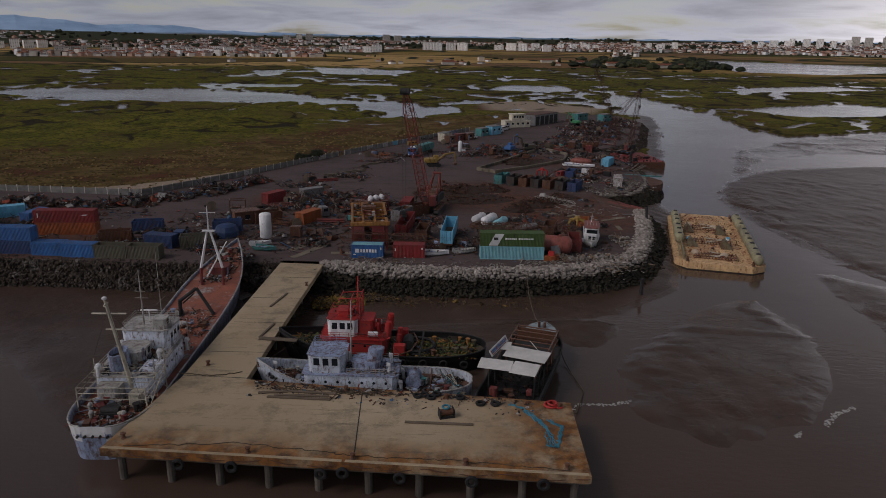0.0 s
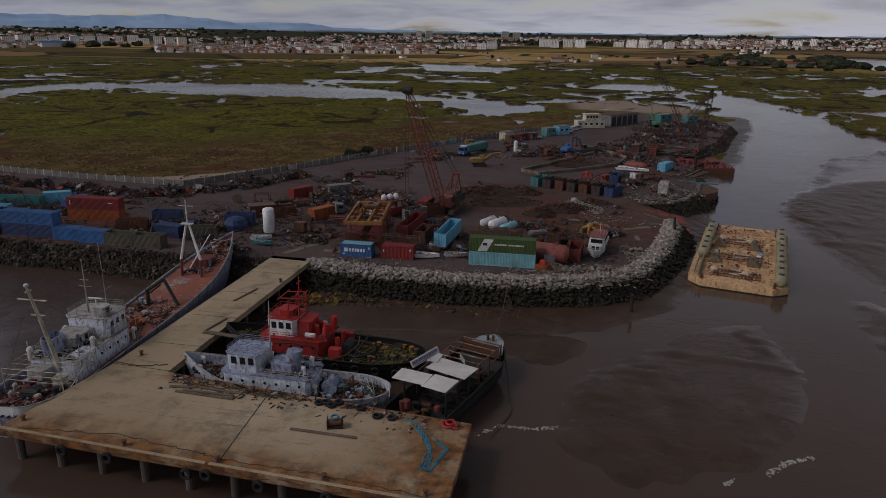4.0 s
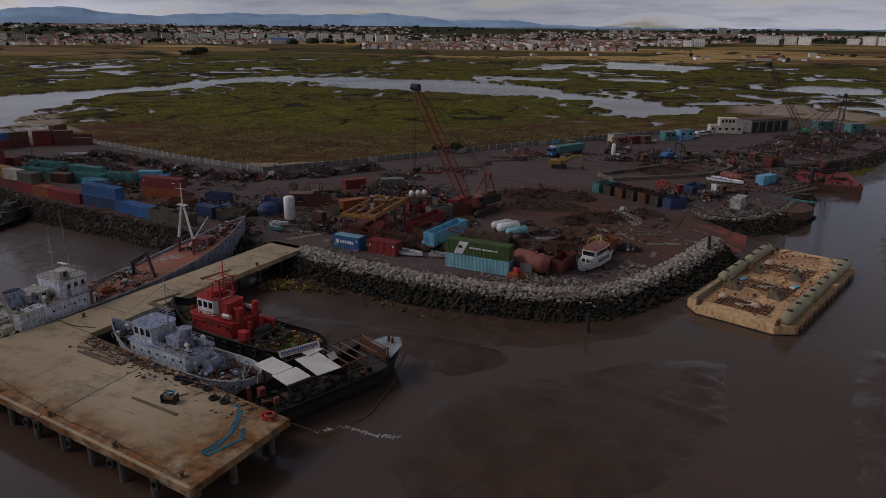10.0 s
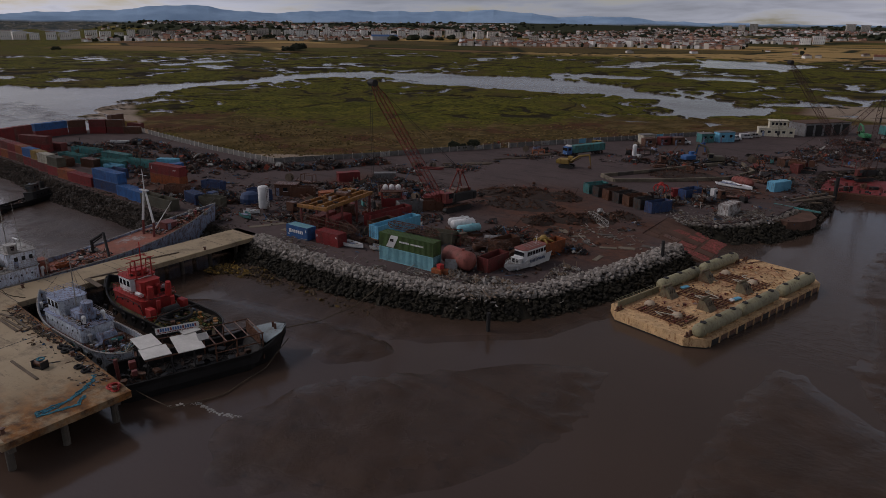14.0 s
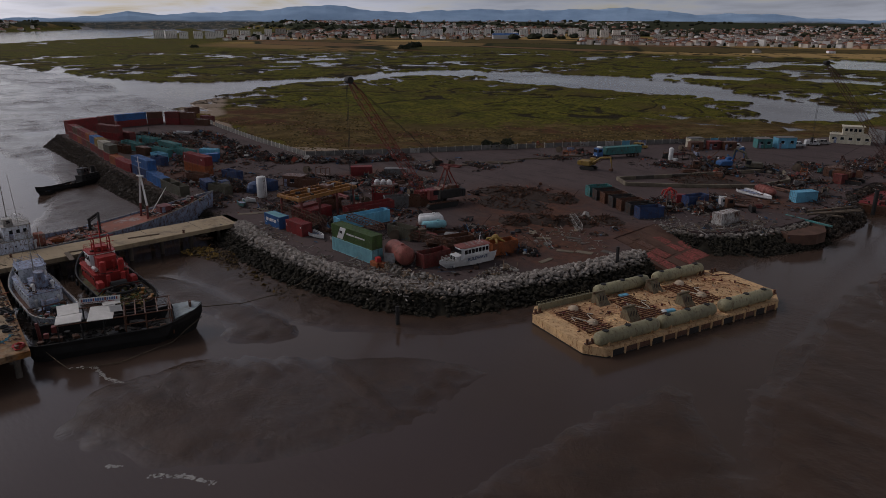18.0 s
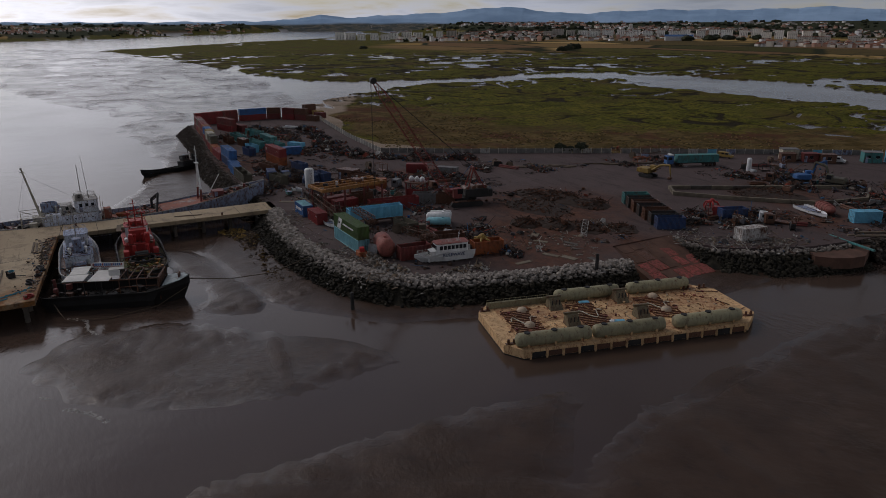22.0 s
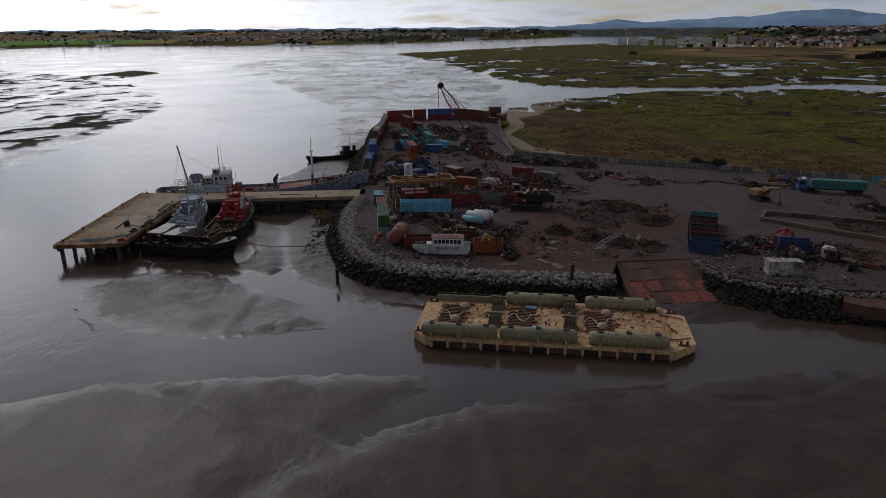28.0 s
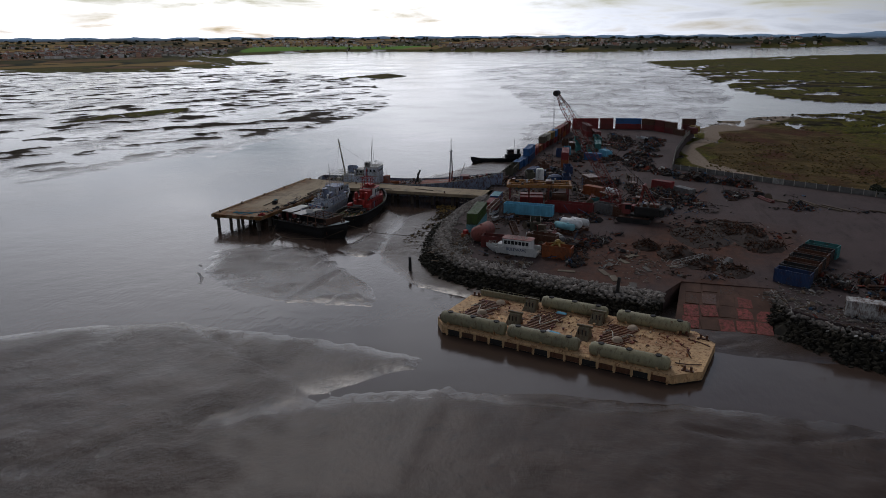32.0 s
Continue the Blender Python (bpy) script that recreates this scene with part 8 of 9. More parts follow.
def heap(x, y, rx, ry, h, n, seed, rods=0.35, rz=0.0, label="heap of tangled rusty scrap metal", z=YZ, mat="scrap"):
    r = random.Random(seed)
    g = Mesh()
    m = pose(x, y, z, 0, 0, rz)
    small = mat == "rustearth"
    if small:
        mound(g, x, y, rx, ry, h * 0.8, r, z)
    hills = [(r.uniform(-0.6, 0.6) * rx, r.uniform(-0.6, 0.6) * ry, r.uniform(0.5, 1.0)) for k in range(4)]
    for k in range(int(n * 1.9)):
        a, q = r.uniform(0, 6.283), math.sqrt(r.random())
        q *= 1 + 0.3 * math.sin(3 * a + seed)
        px, py = rx * q * math.cos(a), ry * q * math.sin(a)
        top = max(w * math.exp(-((px - hx) / (rx * 0.45)) ** 2 - ((py - hy) / (ry * 0.5)) ** 2) for hx, hy, w in hills)
        pz = h * (0.15 * max(0, 1 - q * q) + top) * (r.uniform(0.75, 1.0) if small else r.uniform(0.2, 1.05))
        s = min(2.2, 0.22 + r.expovariate(2.6)) * (0.6 if z < 1 or small or mat == "pale" else 1)
        t = m @ Matrix.LocRotScale((px, py, pz + 0.1), Euler((r.uniform(-0.9, 0.9), r.uniform(-0.9, 0.9), r.uniform(0, 6.28))), None)
        junk(g, t, s, r, rods)
    return solid("scrap_heap", g, mat, label, "scrap heap", kind="stuff")


def scatter(x0, y0, x1, y1, n, seed, label="loose scrap and bits scattered over the yard", mat="scrap", big=0.5):
    """Loose pieces strewn over a patch of ground, in clusters."""
    r = random.Random(seed)
    g = Mesh()
    spots = [(r.uniform(x0, x1), r.uniform(y0, y1), r.uniform(0.6, 3.0)) for k in range(max(4, n // 22))]
    for k in range(n):
        cx, cy, w = r.choice(spots)
        px, py = cx + r.gauss(0, w), cy + r.gauss(0, w)
        s = min(1.8, 0.15 + r.expovariate(1.8) * big)
        t = Matrix.LocRotScale((px, py, YZ + 0.08 + r.random() * s * 0.3), Euler((r.uniform(-0.4, 0.4), r.uniform(-0.4, 0.4), r.uniform(0, 6.28))), None)
        junk(g, t, s, r, 0.4)
    return solid("scrap_litter", g, mat, label, "scrap litter", kind="stuff")


k = 0
for line, wid, h, n in (([(-152, 172), (-125, 168), (-100, 164), (-80, 163), (-66, 178), (-54, 197)], 6.0, 1.9, 330), ([(-160, 152), (-140, 158), (-118, 157)], 5, 1.5, 220), ([(-100, 155), (-86, 152)], 4, 1.3, 200)):
    for x, y, dx, dy in walk_line(line, 9.5):
        k += 1
        heap(x, y, 6.2, wid * rng.uniform(0.6, 1.0), h * rng.uniform(0.7, 1.3), n, 100 + k, 0.25, math.degrees(math.atan2(dy, dx)), "long bank of dark mixed scrap along the fence")
for x, y, rx, ry, h, n in ((-33, 166, 6, 4, 1.8, 190), (-36, 172, 6, 4, 2.0, 190), (-29, 177, 7, 4, 1.6, 190), (-24, 164, 5, 4, 1.5, 150), (-13, 158, 4, 3, 1.6, 110), (-18, 170, 6, 4, 1.4, 160), (-42, 163, 5, 3, 1.2, 120), (-40, 190, 6, 3, 1.0, 120),
                           (-30, 205, 6, 3, 0.9, 110), (-24, 232, 6, 2, 0.7, 90), (-18, 244, 7, 2, 0.7, 90), (16, 256, 6, 5, 2.2, 220), (8, 248, 5, 3, 1.2, 130), (24, 250, 6, 4, 1.2, 150), (30, 262, 5, 4, 2.0, 170), (14, 262, 5, 4, 1.8, 150),
                           (34, 199, 4, 3, 1.6, 140), (40, 207, 5, 4, 1.8, 190), (38, 214, 4, 3, 1.6, 130), (30, 205, 3, 2, 1.2, 80), (45, 243, 5, 4, 1.2, 130), (52, 239, 5, 3, 1.0, 100), (44, 256, 6, 4, 1.4, 160), (40, 278, 6, 4, 1.4, 160),
                           (50, 284, 7, 5, 1.8, 200), (58, 294, 7, 5, 1.8, 190), (50, 302, 6, 5, 1.8, 170), (62, 310, 7, 5, 2.2, 190), (58, 326, 7, 5, 2.2, 180), (70, 328, 7, 5, 2.6, 180), (72, 346, 8, 6, 2.6, 180), (82, 340, 7, 6, 2.4, 160),
                           (86, 358, 7, 6, 2.4, 150), (68, 300, 5, 4, 1.4, 120), (74, 314, 5, 5, 1.8, 120), (28, 152, 3, 2.4, 0.9, 80), (20, 151, 4, 3, 1.0, 120), (16, 155, 5, 3, 0.9, 120), (33, 152, 2.5, 2, 0.8, 70), (-66, 132, 8, 3, 1.2, 190), (-54, 134, 6, 3, 1.2, 150),
                           (-60, 140, 7, 3, 1.0, 150), (-50, 138, 4, 3, 1.4, 110), (-92, 142, 6, 4, 1.4, 150), (-100, 143, 5, 3, 1.2, 120), (-118, 144, 6, 4, 1.2, 140), (-128, 146, 6, 4, 1.2, 130), (-140, 136, 5, 3, 1.6, 120), (-48, 156, 5, 3, 1.2, 120),
                           (-8, 134, 4, 3, 1.4, 110), (2, 134, 4, 2.4, 1.0, 90), (-27, 140, 3, 3, 1.2, 90), (-28, 134, 4, 2, 0.9, 90), (-4, 152, 4, 3, 0.9, 90), (-47, 129, 4, 2.4, 1.4, 130), (-42, 125, 4, 2.2, 1.5, 130)):
    k += 1
    heap(x, y, rx, ry, h, n, 200 + k)
for x, y, rx, ry, h, n in ((3, 188, 9, 4, 1.5, 320), (-4, 184, 6, 4, 1.1, 200), (10, 190, 6, 4, 1.2, 190), (21, 172, 5, 3.5, 1.4, 190), (17, 166, 3.5, 2.6, 1.8, 170), (26, 176, 5, 3, 0.7, 150), (6, 178, 9, 6, 0.4, 200), (26, 236, 9, 7, 0.8, 260), (30, 182, 4, 3, 0.6, 110)):
    k += 1
    heap(x, y, rx, ry, h, n, 300 + k, 0.3, 0, "low heap of rust-brown metal turnings", mat="rustearth")
for x, y, rx, ry, h, n in ((31, 128.5, 4, 2, 0.5, 110), (26, 127, 3, 1.6, 0.7, 90), (22, 128.0, 2, 1.4, 0.9, 60), (36, 140, 2, 5, 0.4, 110), (26, 180, 5, 2, 0.3, 60), (-15, 112.5, 7, 3, 0.25, 420), (-3, 112, 9, 2.5, 0.2, 380), (12, 112, 8, 2.4, 0.2, 300)):
    k += 1
    heap(x, y, rx, ry, h, n, 400 + k, 0.1, 0, "scatter of pale stones and rubble", z=YZ if y > 118 else 0.2, mat="pale" if y > 118 else "weed")
for i, (x0, y0, x1, y1, n) in enumerate(((-34, 128, -4, 160, 900), (-4, 130, 34, 154, 800), (-60, 126, -34, 160, 700), (-100, 128, -60, 158, 800), (-150, 132, -100, 166, 900), (-44, 160, -6, 182, 600), (-6, 156, 36, 200, 350),
                                        (-50, 190, -14, 250, 350), (-6, 240, 40, 275, 600), (30, 192, 56, 222, 700), (36, 222, 62, 256, 700), (36, 256, 66, 300, 800), (50, 298, 90, 360, 900), (-20, 262, 22, 300, 300))):
    scatter(x0, y0, x1, y1, n, 600 + i)
for i, (x0, y0, x1, y1, n) in enumerate(((46, 194, 56, 206, 500), (38, 186, 48, 194, 300), (14, 121, 34, 127, 500), (-20, 121, 10, 124, 300), (24, 158, 42, 168, 160))):
    scatter(x0, y0, x1, y1, n, 700 + i, "scatter of pale stones and rubble", "pale", 0.28)
M["goldweed"] = piecemix("golden_weed", [(0.20, 0.12, 0.025), (0.12, 0.075, 0.025), (0.26, 0.17, 0.04), (0.06, 0.042, 0.022)], joined=True)
heap(-19.5, 111.5, 4.5, 2.4, 0.35, 260, 498, 0.05, 10, "patch of golden seaweed on wet stones", z=0.4, mat="goldweed")
heap(-13.0, 113.5, 4.5, 2.0, 0.35, 240, 499, 0.05, 0, "patch of golden seaweed on wet stones", z=0.5, mat="weed")
# slabs and planks on the ground by the slipway and the jetty's root
r = random.Random(77)
for x, y in ((29, 161.5), (37, 158), (43, 163.5), (38, 151), (33, 166), (35, 172), (30, 171), (40, 160), (25, 163), (33, 158)):
    solid("concrete_slab", Mesh().bevelbox((0, 0, 0.06), (r.uniform(1.4, 3.4), r.uniform(0.8, 1.8), 0.14), 0.03), r.choice(("concrete2", "pile")), "broken concrete slab lying on the ground", "slab", pose(x, y, YZ, 0, 0, r.uniform(0, 180)), group="loose slabs")
for x, y, rz, L in ((-27.6, 129.0, 62, 9.0), (-20.5, 128.6, 5, 5.0), (-30.0, 131.5, 62, 4.0)):
    solid("concrete_strip", Mesh().bevelbox((0, 0, 0.03), (L, 1.5, 0.08), 0.02), "concrete2", "pale concrete strip set in the ground", "paving", pose(x, y, YZ, 0, 0, rz))
for x, y, rz in ((-24, 230, 58), (-21, 238, 58), (-34, 208, 30), (-27, 226, 62), (-30, 214, 40), (-36, 202, 50)):
    for q in range(4):
        solid("timber_beam", Mesh().bevelbox((0, 0, 0.18), (r.uniform(5, 9), 0.32, 0.32), 0.03), "wood", "long weathered timber beam by the fence", "beam", pose(x + r.uniform(-1.5, 1.5), y + r.uniform(-1.5, 1.5), YZ, 0, 0, rz + r.uniform(-8, 8)), group="timber beams")
solid("blue_cover", Mesh().lathe([(2.6, 0), (2.5, 1.2), (2.0, 2.2), (1.0, 2.6), (0.2, 2.7)], n=12), "tarp", "heap covered with a dark blue tarpaulin", "tarpaulin", pose(-46.6, 139.2, YZ, 0, 0, 10))
for i in range(34):
    x, y = rng.choice(((-38, 168), (-20, 168), (12, 152), (24, 146), (36, 208), (-60, 136), (-110, 150), (20, 260), (52, 284), (8, 133), (-90, 165), (-8, 138)))
    x, y = x + rng.gauss(0, 5), y + rng.gauss(0, 3)
    solid("oil_drum", Mesh().lathe([(0.29, 0), (0.29, 0.29), (0.305, 0.3), (0.29, 0.31), (0.29, 0.59), (0.305, 0.6), (0.29, 0.61), (0.29, 0.88)], n=10), rng.choice(("blue", "rust", "red", "dark", "white", "teal")), "dented steel oil drum standing among scrap", "drum", pose(x, y, YZ), group="oil drums")

# ---- machines and loose gear in the yard ----


def cable_reel(x, y, rz, r=0.9):
    t = thing("cable_reel", pose(x, y, YZ, 0, 0, rz), "wooden cable reel standing on its rim", "reel", "loose machinery")
    part("drum", Mesh().rod((0, -0.5, r), (0, 0.5, r), r * 0.5, n=12), "dark", t)
    for s in (-0.55, 0.55):
        part("flange", Mesh().rod((0, s - 0.05, r), (0, s + 0.05, r), r, n=16), "wood", t)


def engine(x, y, rz, mat):
    t = thing("old_engine", pose(x, y, YZ, 0, 0, rz), "old marine diesel engine on a skid", "engine", "loose machinery")
    part("block", Mesh().bevelbox((0, 0, 0.9), (2.4, 1.0, 1.1), 0.1), mat, t)
    for k in range(5):
        part("cylinder_head", Mesh().bevelbox((-0.9 + k * 0.45, 0, 1.6), (0.34, 0.7, 0.3), 0.05), "rust", t)
    part("skid", Mesh().box((0, -0.45, 0.18), (2.8, 0.2, 0.36)).box((0, 0.45, 0.18), (2.8, 0.2, 0.36)), "dark", t)
    part("flywheel", Mesh().rod((1.25, 0, 0.8), (1.45, 0, 0.8), 0.55, n=14), "dark", t)
    part("exhaust", Mesh().tube([(-1.0, 0.3, 1.5), (-1.2, 0.4, 2.2), (-0.6, 0.4, 2.4)], 0.1, 6), "rust", t)


def pipe_stack(x, y, rz, mat, L=5.0):
    t = thing("pipe_bundle", pose(x, y, YZ, 0, 0, rz), "bundle of rusty steel pipes on the ground", "pipes", "loose machinery")
    for k in range(3):
        part("pipe", Mesh().rod((-L / 2, -0.45 + k * 0.45, 0.22), (L / 2, -0.45 + k * 0.45, 0.22), 0.21, n=9), mat, t)
    for k in range(2):
        part("pipe", Mesh().rod((-L / 2 + 0.2, -0.22 + k * 0.45, 0.6), (L / 2 + 0.2, -0.22 + k * 0.45, 0.6), 0.21, n=9), mat, t)


def truck_cab(x, y, rz, mat):
    t = thing("truck_cab", pose(x, y, YZ, 0, 0, rz), "scrapped truck cab without wheels", "truck cab", "loose machinery")
    s = Mesh()
    prof = [(-0.9, 0.3), (1.0, 0.3), (1.1, 1.2), (0.8, 2.3), (-0.9, 2.4)]
    s.loft([[(px, -1.1, pz) for px, pz in prof], [(px, 1.1, pz) for px, pz in prof]])
    part("shell", s, mat, t)
    part("windscreen", Mesh().bevelbox((0, 0, 0), (0.06, 1.9, 0.9), 0.03), "glass", t, m=pose(0.98, 0, 1.75, 0, -15, 0))
    for k in (-1, 1):
        part("window", Mesh().bevelbox((0.1, k * 1.105, 1.7), (1.0, 0.04, 0.7), 0.02), "glass", t)
    part("bumper", Mesh().bevelbox((1.1, 0, 0.45), (0.2, 2.2, 0.35), 0.05), "dark", t)


def frame_rack(x, y, rz, mat, L=4.0, W=2.0, Hh=2.2):
    t = thing("steel_stillage", pose(x, y, YZ, 0, 0, rz), "rusty open steel frame stillage", "stillage", "loose machinery")
    for sx in (-1, 1):
        for sy in (-1, 1):
            part("post", Mesh().box((sx * L / 2, sy * W / 2, Hh / 2), (0.16, 0.16, Hh)), mat, t)
    for z in (0.3, Hh - 0.1):
        for sy in (-1, 1):
            part("rail", Mesh().box((0, sy * W / 2, z), (L - 0.18, 0.14, 0.14)), mat, t)
        for sx in (-1, 1):
            part("rail", Mesh().box((sx * L / 2, 0, z), (0.14, W - 0.18, 0.14)), mat, t)
    part("tray", Mesh().box((0, 0, 0.42), (L - 0.2, W - 0.2, 0.08)), "rust", t)


r = random.Random(61)
AREAS = ((-22, 152, 9, 6), (-33, 145, 6, 6), (-8, 134, 8, 2), (4, 134.5, 6, 2), (14, 143, 6, 4), (24, 145, 4, 4), (-34, 170, 9, 6), (-18, 163, 6, 5), (36, 204, 5, 6), (46, 214, 4, 5), (48, 244, 6, 6), (42, 268, 6, 8), (56, 288, 8, 9),
         (66, 318, 8, 10), (8, 262, 8, 4), (20, 246, 8, 5), (-62, 137, 9, 3), (-100, 147, 12, 5), (-130, 150, 12, 5), (-52, 160, 8, 4), (-40, 200, 8, 4), (-26, 240, 5, 6), (0, 270, 6, 5))
for i in range(104):
    cx, cy, sx, sy = AREAS[i % len(AREAS)]
    x, y, a = cx + r.uniform(-sx, sx), cy + r.uniform(-sy, sy), r.uniform(0, 180)
    q = i % 5
    if q == 0:
        engine(x, y, a, r.choice(("grey", "dark", "teal", "rust", "greyblue")))
    elif q == 1:
        pipe_stack(x, y, a, r.choice(("rust", "steel", "brick")), r.uniform(3, 7))
    elif q == 2:
        frame_rack(x, y, a, r.choice(("rust", "brick", "dark", "orange", "steel")), r.uniform(2.5, 5), r.uniform(1.6, 2.4), r.uniform(1.0, 2.6))
    elif q == 3 or (q == 4 and i % 3):
        cable_reel(x, y, a, r.uniform(0.6, 1.1))
    else:
        truck_cab(x, y, a, r.choice(("offwhite", "red", "navy", "rust", "white", "grey")))
truck_cab(41.8, 212.6, 40, "white")
for x, y, z, s in ((18.6, 126.4, 0.45, 0.9), (19.6, 126.2, 0.45, 0.9), (19.2, 127.2, 0.45, 0.9), (20.4, 127.0, 0.45, 0.9), (19.5, 126.7, 1.3, 0.8)):
    solid("orange_crate", Mesh().bevelbox((0, 0, 0), (1.1, 0.9, s), 0.05), "tugred" if z > 1 else "orange", "orange-red plastic crate beside the containers", "crate", pose(x, y, YZ + z, 0, 0, r.uniform(-20, 20)), group="orange crates")
solid("leaning_panel", Mesh().bevelbox((0, 0, 0), (2.2, 0.15, 2.4), 0.03), "grey", "grey steel panel leaning on a tank", "panel", pose(20.6, 128.4, YZ + 1.1, -18, 0, 30))
solid("crane_boom_section", lattice((23.5, 178.0, YZ + 0.7), (31.5, 170.5, YZ + 0.7), 1.2, 1.2, 9, 0.06, taper=0.01), "offwhite", "pale lattice boom section lying on the rusty ground", "boom section", group="loose boom sections")

# ---- things on the jetty ----
for x, y, rz, L in ((-17.2, 71.9, -3, 7.5), (-17.0, 72.5, -1, 6.5), (-16.0, 73.3, -4, 6.0), (-20.5, 73.2, 8, 3.5), (-0.8, 67.0, -2, 7.5), (-27.0, 103, 78, 6), (-25.8, 91, 80, 5)):
    solid("timber_plank", Mesh().bevelbox((0, 0, 0.1), (L, 0.35, 0.18), 0.03), "wood", "weathered timber plank lying on the jetty", "plank", pose(x, y, YZ, 0, 0, rz), group="jetty planks")
tyres = thing("tyre_fenders", pose(0, 0, YZ), "worn black fender tyres lying about on the jetty", "tyres")
for x, y in ((3.9, 71.4), (5.6, 71.4), (-2.6, 73.2), (-1.2, 73.4), (-3.4, 72.9), (1.6, 72.7), (-1.8, 72.6)):
    part("tyre", Mesh().ring((0, 0, 0.17), 0.42, 0.17, None, 14, 6), "rubber", tyres, m=pose(x, y, 0))
wn_ = thing("hand_winch", pose(0.0, 68.6, YZ, 0, 0, 15), "rusty old winch standing on the jetty", "winch")
part("drum", Mesh().rod((-0.7, 0, 0.6), (0.7, 0, 0.6), 0.38, n=12), "rust", wn_)
part("frame", Mesh().box((-0.8, 0, 0.5), (0.1, 1.1, 1.0)).box((0.8, 0, 0.5), (0.1, 1.1, 1.0)).box((0, 0.4, 0.1), (1.7, 0.2, 0.2)).box((0, -0.4, 0.1), (1.7, 0.2, 0.2)), "dark", wn_)
part("rope_coil", Mesh().ring((0, 0.2, 1.1), 0.4, 0.12), "ropeblue", wn_)


def rope(pts, r, mat, label, seed=1, wig=0.25, z=YZ + 0.05, sub=8):
    q = random.Random(seed)
    out = []
    for a, b in zip(pts, pts[1:]):
        for i in range(sub):
            t = i / sub
            out.append((a[0] + (b[0] - a[0]) * t + q.uniform(-wig, wig), a[1] + (b[1] - a[1]) * t + q.uniform(-wig, wig), (a[2] + (b[2] - a[2]) * t if len(a) > 2 else z)))
    return solid("mooring_rope", Mesh().tube(out, r, 5), mat, label, "rope", group="loose ropes")


for s in range(5):
    rope([(7.2, 71.6), (8.6, 70.6), (10.0, 69.0 - s * 0.3), (11.0, 66.5), (10.4 + s * 0.3, 63.2), (11.6, 63.0), (12.6, 66.8), (11.2, 68.4)][s % 2:], 0.06, "ropeblue", "tangled blue rope lying on the jetty", s)
solid("coiled_rope", Mesh().ring((0, 0, 0.15), 0.7, 0.16).ring((0.2, 0.1, 0.32), 0.5, 0.14).ring((0.9, -0.3, 0.12), 0.4, 0.1), "tugred", "coiled red rope on the jetty", "rope", pose(12.0, 71.4, YZ))
rope([(-33, 61.5), (-22, 62.5), (-12, 61.2), (-9, 60.6), (0, 60.2), (13.5, 58.8)], 0.04, "roperust", "long dark rope along the jetty edge", 11, 0.2, sub=14)
rope([(-33.5, 77.6), (-29, 77.0), (-25, 78.4)], 0.07, "roperust", "dark rope across the jetty", 12, 0.15)
for s in range(9):
    rope([(-21 + s, 74.2 + 0.2 * (s % 3)), (-17 + s * 1.2, 73.4 - 0.2 * (s % 2)), (-14 + s * 1.2, 73.2)], 0.06, "roperust", "tangle of old rope along the jetty", 20 + s, 0.4)
rope([(14.0, 95.0, 3.5), (13.9, 103.0, 1.9), (13.9, 111.0, 1.7), (14.0, 119.3, 4.0)], 0.08, "roperust", "slack mooring line from the hulk to the shore", 15, 0.03)
rope([(8.5, 74.0, 2.2), (16.0, 76.0, 0.4), (18.0, 82.0, 0.15), (16.8, 90.0, 0.3), (15.6, 96.0, 2.8)], 0.07, "roperust", "slack mooring line floating beside the hulk", 16, 0.05)
fl = thing("boarding_plank", pose(-23.5, 88.0, 0), "timber gangplank from the jetty to a tug", "gangplank")
part("plank", Mesh().bevelbox((0, 0, YZ + 0.12), (5.4, 0.9, 0.14), 0.03, rz=-6), "wood", fl)

r = random.Random(19)
rub = Mesh()
for k in range(420):
    x = r.uniform(-23.5, 10)
    y = 72.2 - (x - 14.4) * 0.1077 - 0.3 - min(3.5, r.expovariate(0.9))
    q = 0.08 + min(0.5, r.expovariate(7))
    junk(rub, Matrix.LocRotScale((x, y, YZ + 0.05), Euler((r.uniform(-0.2, 0.2), r.uniform(-0.2, 0.2), r.uniform(0, 6.28))), None), q, r, 0.35)
solid("jetty_litter", rub, "scrap", "rubble, rope ends and rusty bits along the jetty's inner edge", "litter", kind="stuff")

# floating foam lines on the water
r = random.Random(9)
for a, b, n in (((17, 79), (21, 79), 60), ((21, 79), (28, 82), 110), ((34.5, 83.5), (37, 88.5), 110), ((33, 78), (36, 84), 40), ((46, 75), (49, 78), 60), ((49, 78), (52, 79.5), 50), ((14.6, 76.5), (17, 79), 30), ((41, 72), (42.4, 73.6), 20)):
    g = Mesh()
    for i in range(n):
        t = r.random()
        x, y, s = a[0] + (b[0] - a[0]) * t + r.gauss(0, 0.18), a[1] + (b[1] - a[1]) * t + r.gauss(0, 0.18), r.uniform(0.05, 0.2)
        g.rod((x, y, -0.01), (x, y, 0.03), s, s * 0.7, 6)
    solid("foam_line", g, "foam", "thin line of pale foam floating on the water", "foam", kind="stuff")

# ---- bushes and trees ----


def crown(rnd, c, r, n, s, g):
    for k in range(n):
        a, b, q = rnd.uniform(0, 6.283), rnd.uniform(-0.5, 1.2), rnd.uniform(0.45, 1.0)
        p = (c[0] + r[0] * q * math.cos(a) * math.cos(b), c[1] + r[1] * q * math.sin(a) * math.cos(b), c[2] + r[2] * q * math.sin(b))
        g.lump(p, (s * rnd.uniform(0.6, 1.3), s * rnd.uniform(0.6, 1.3), s * rnd.uniform(0.5, 1.0)), rnd, None, 0.4)


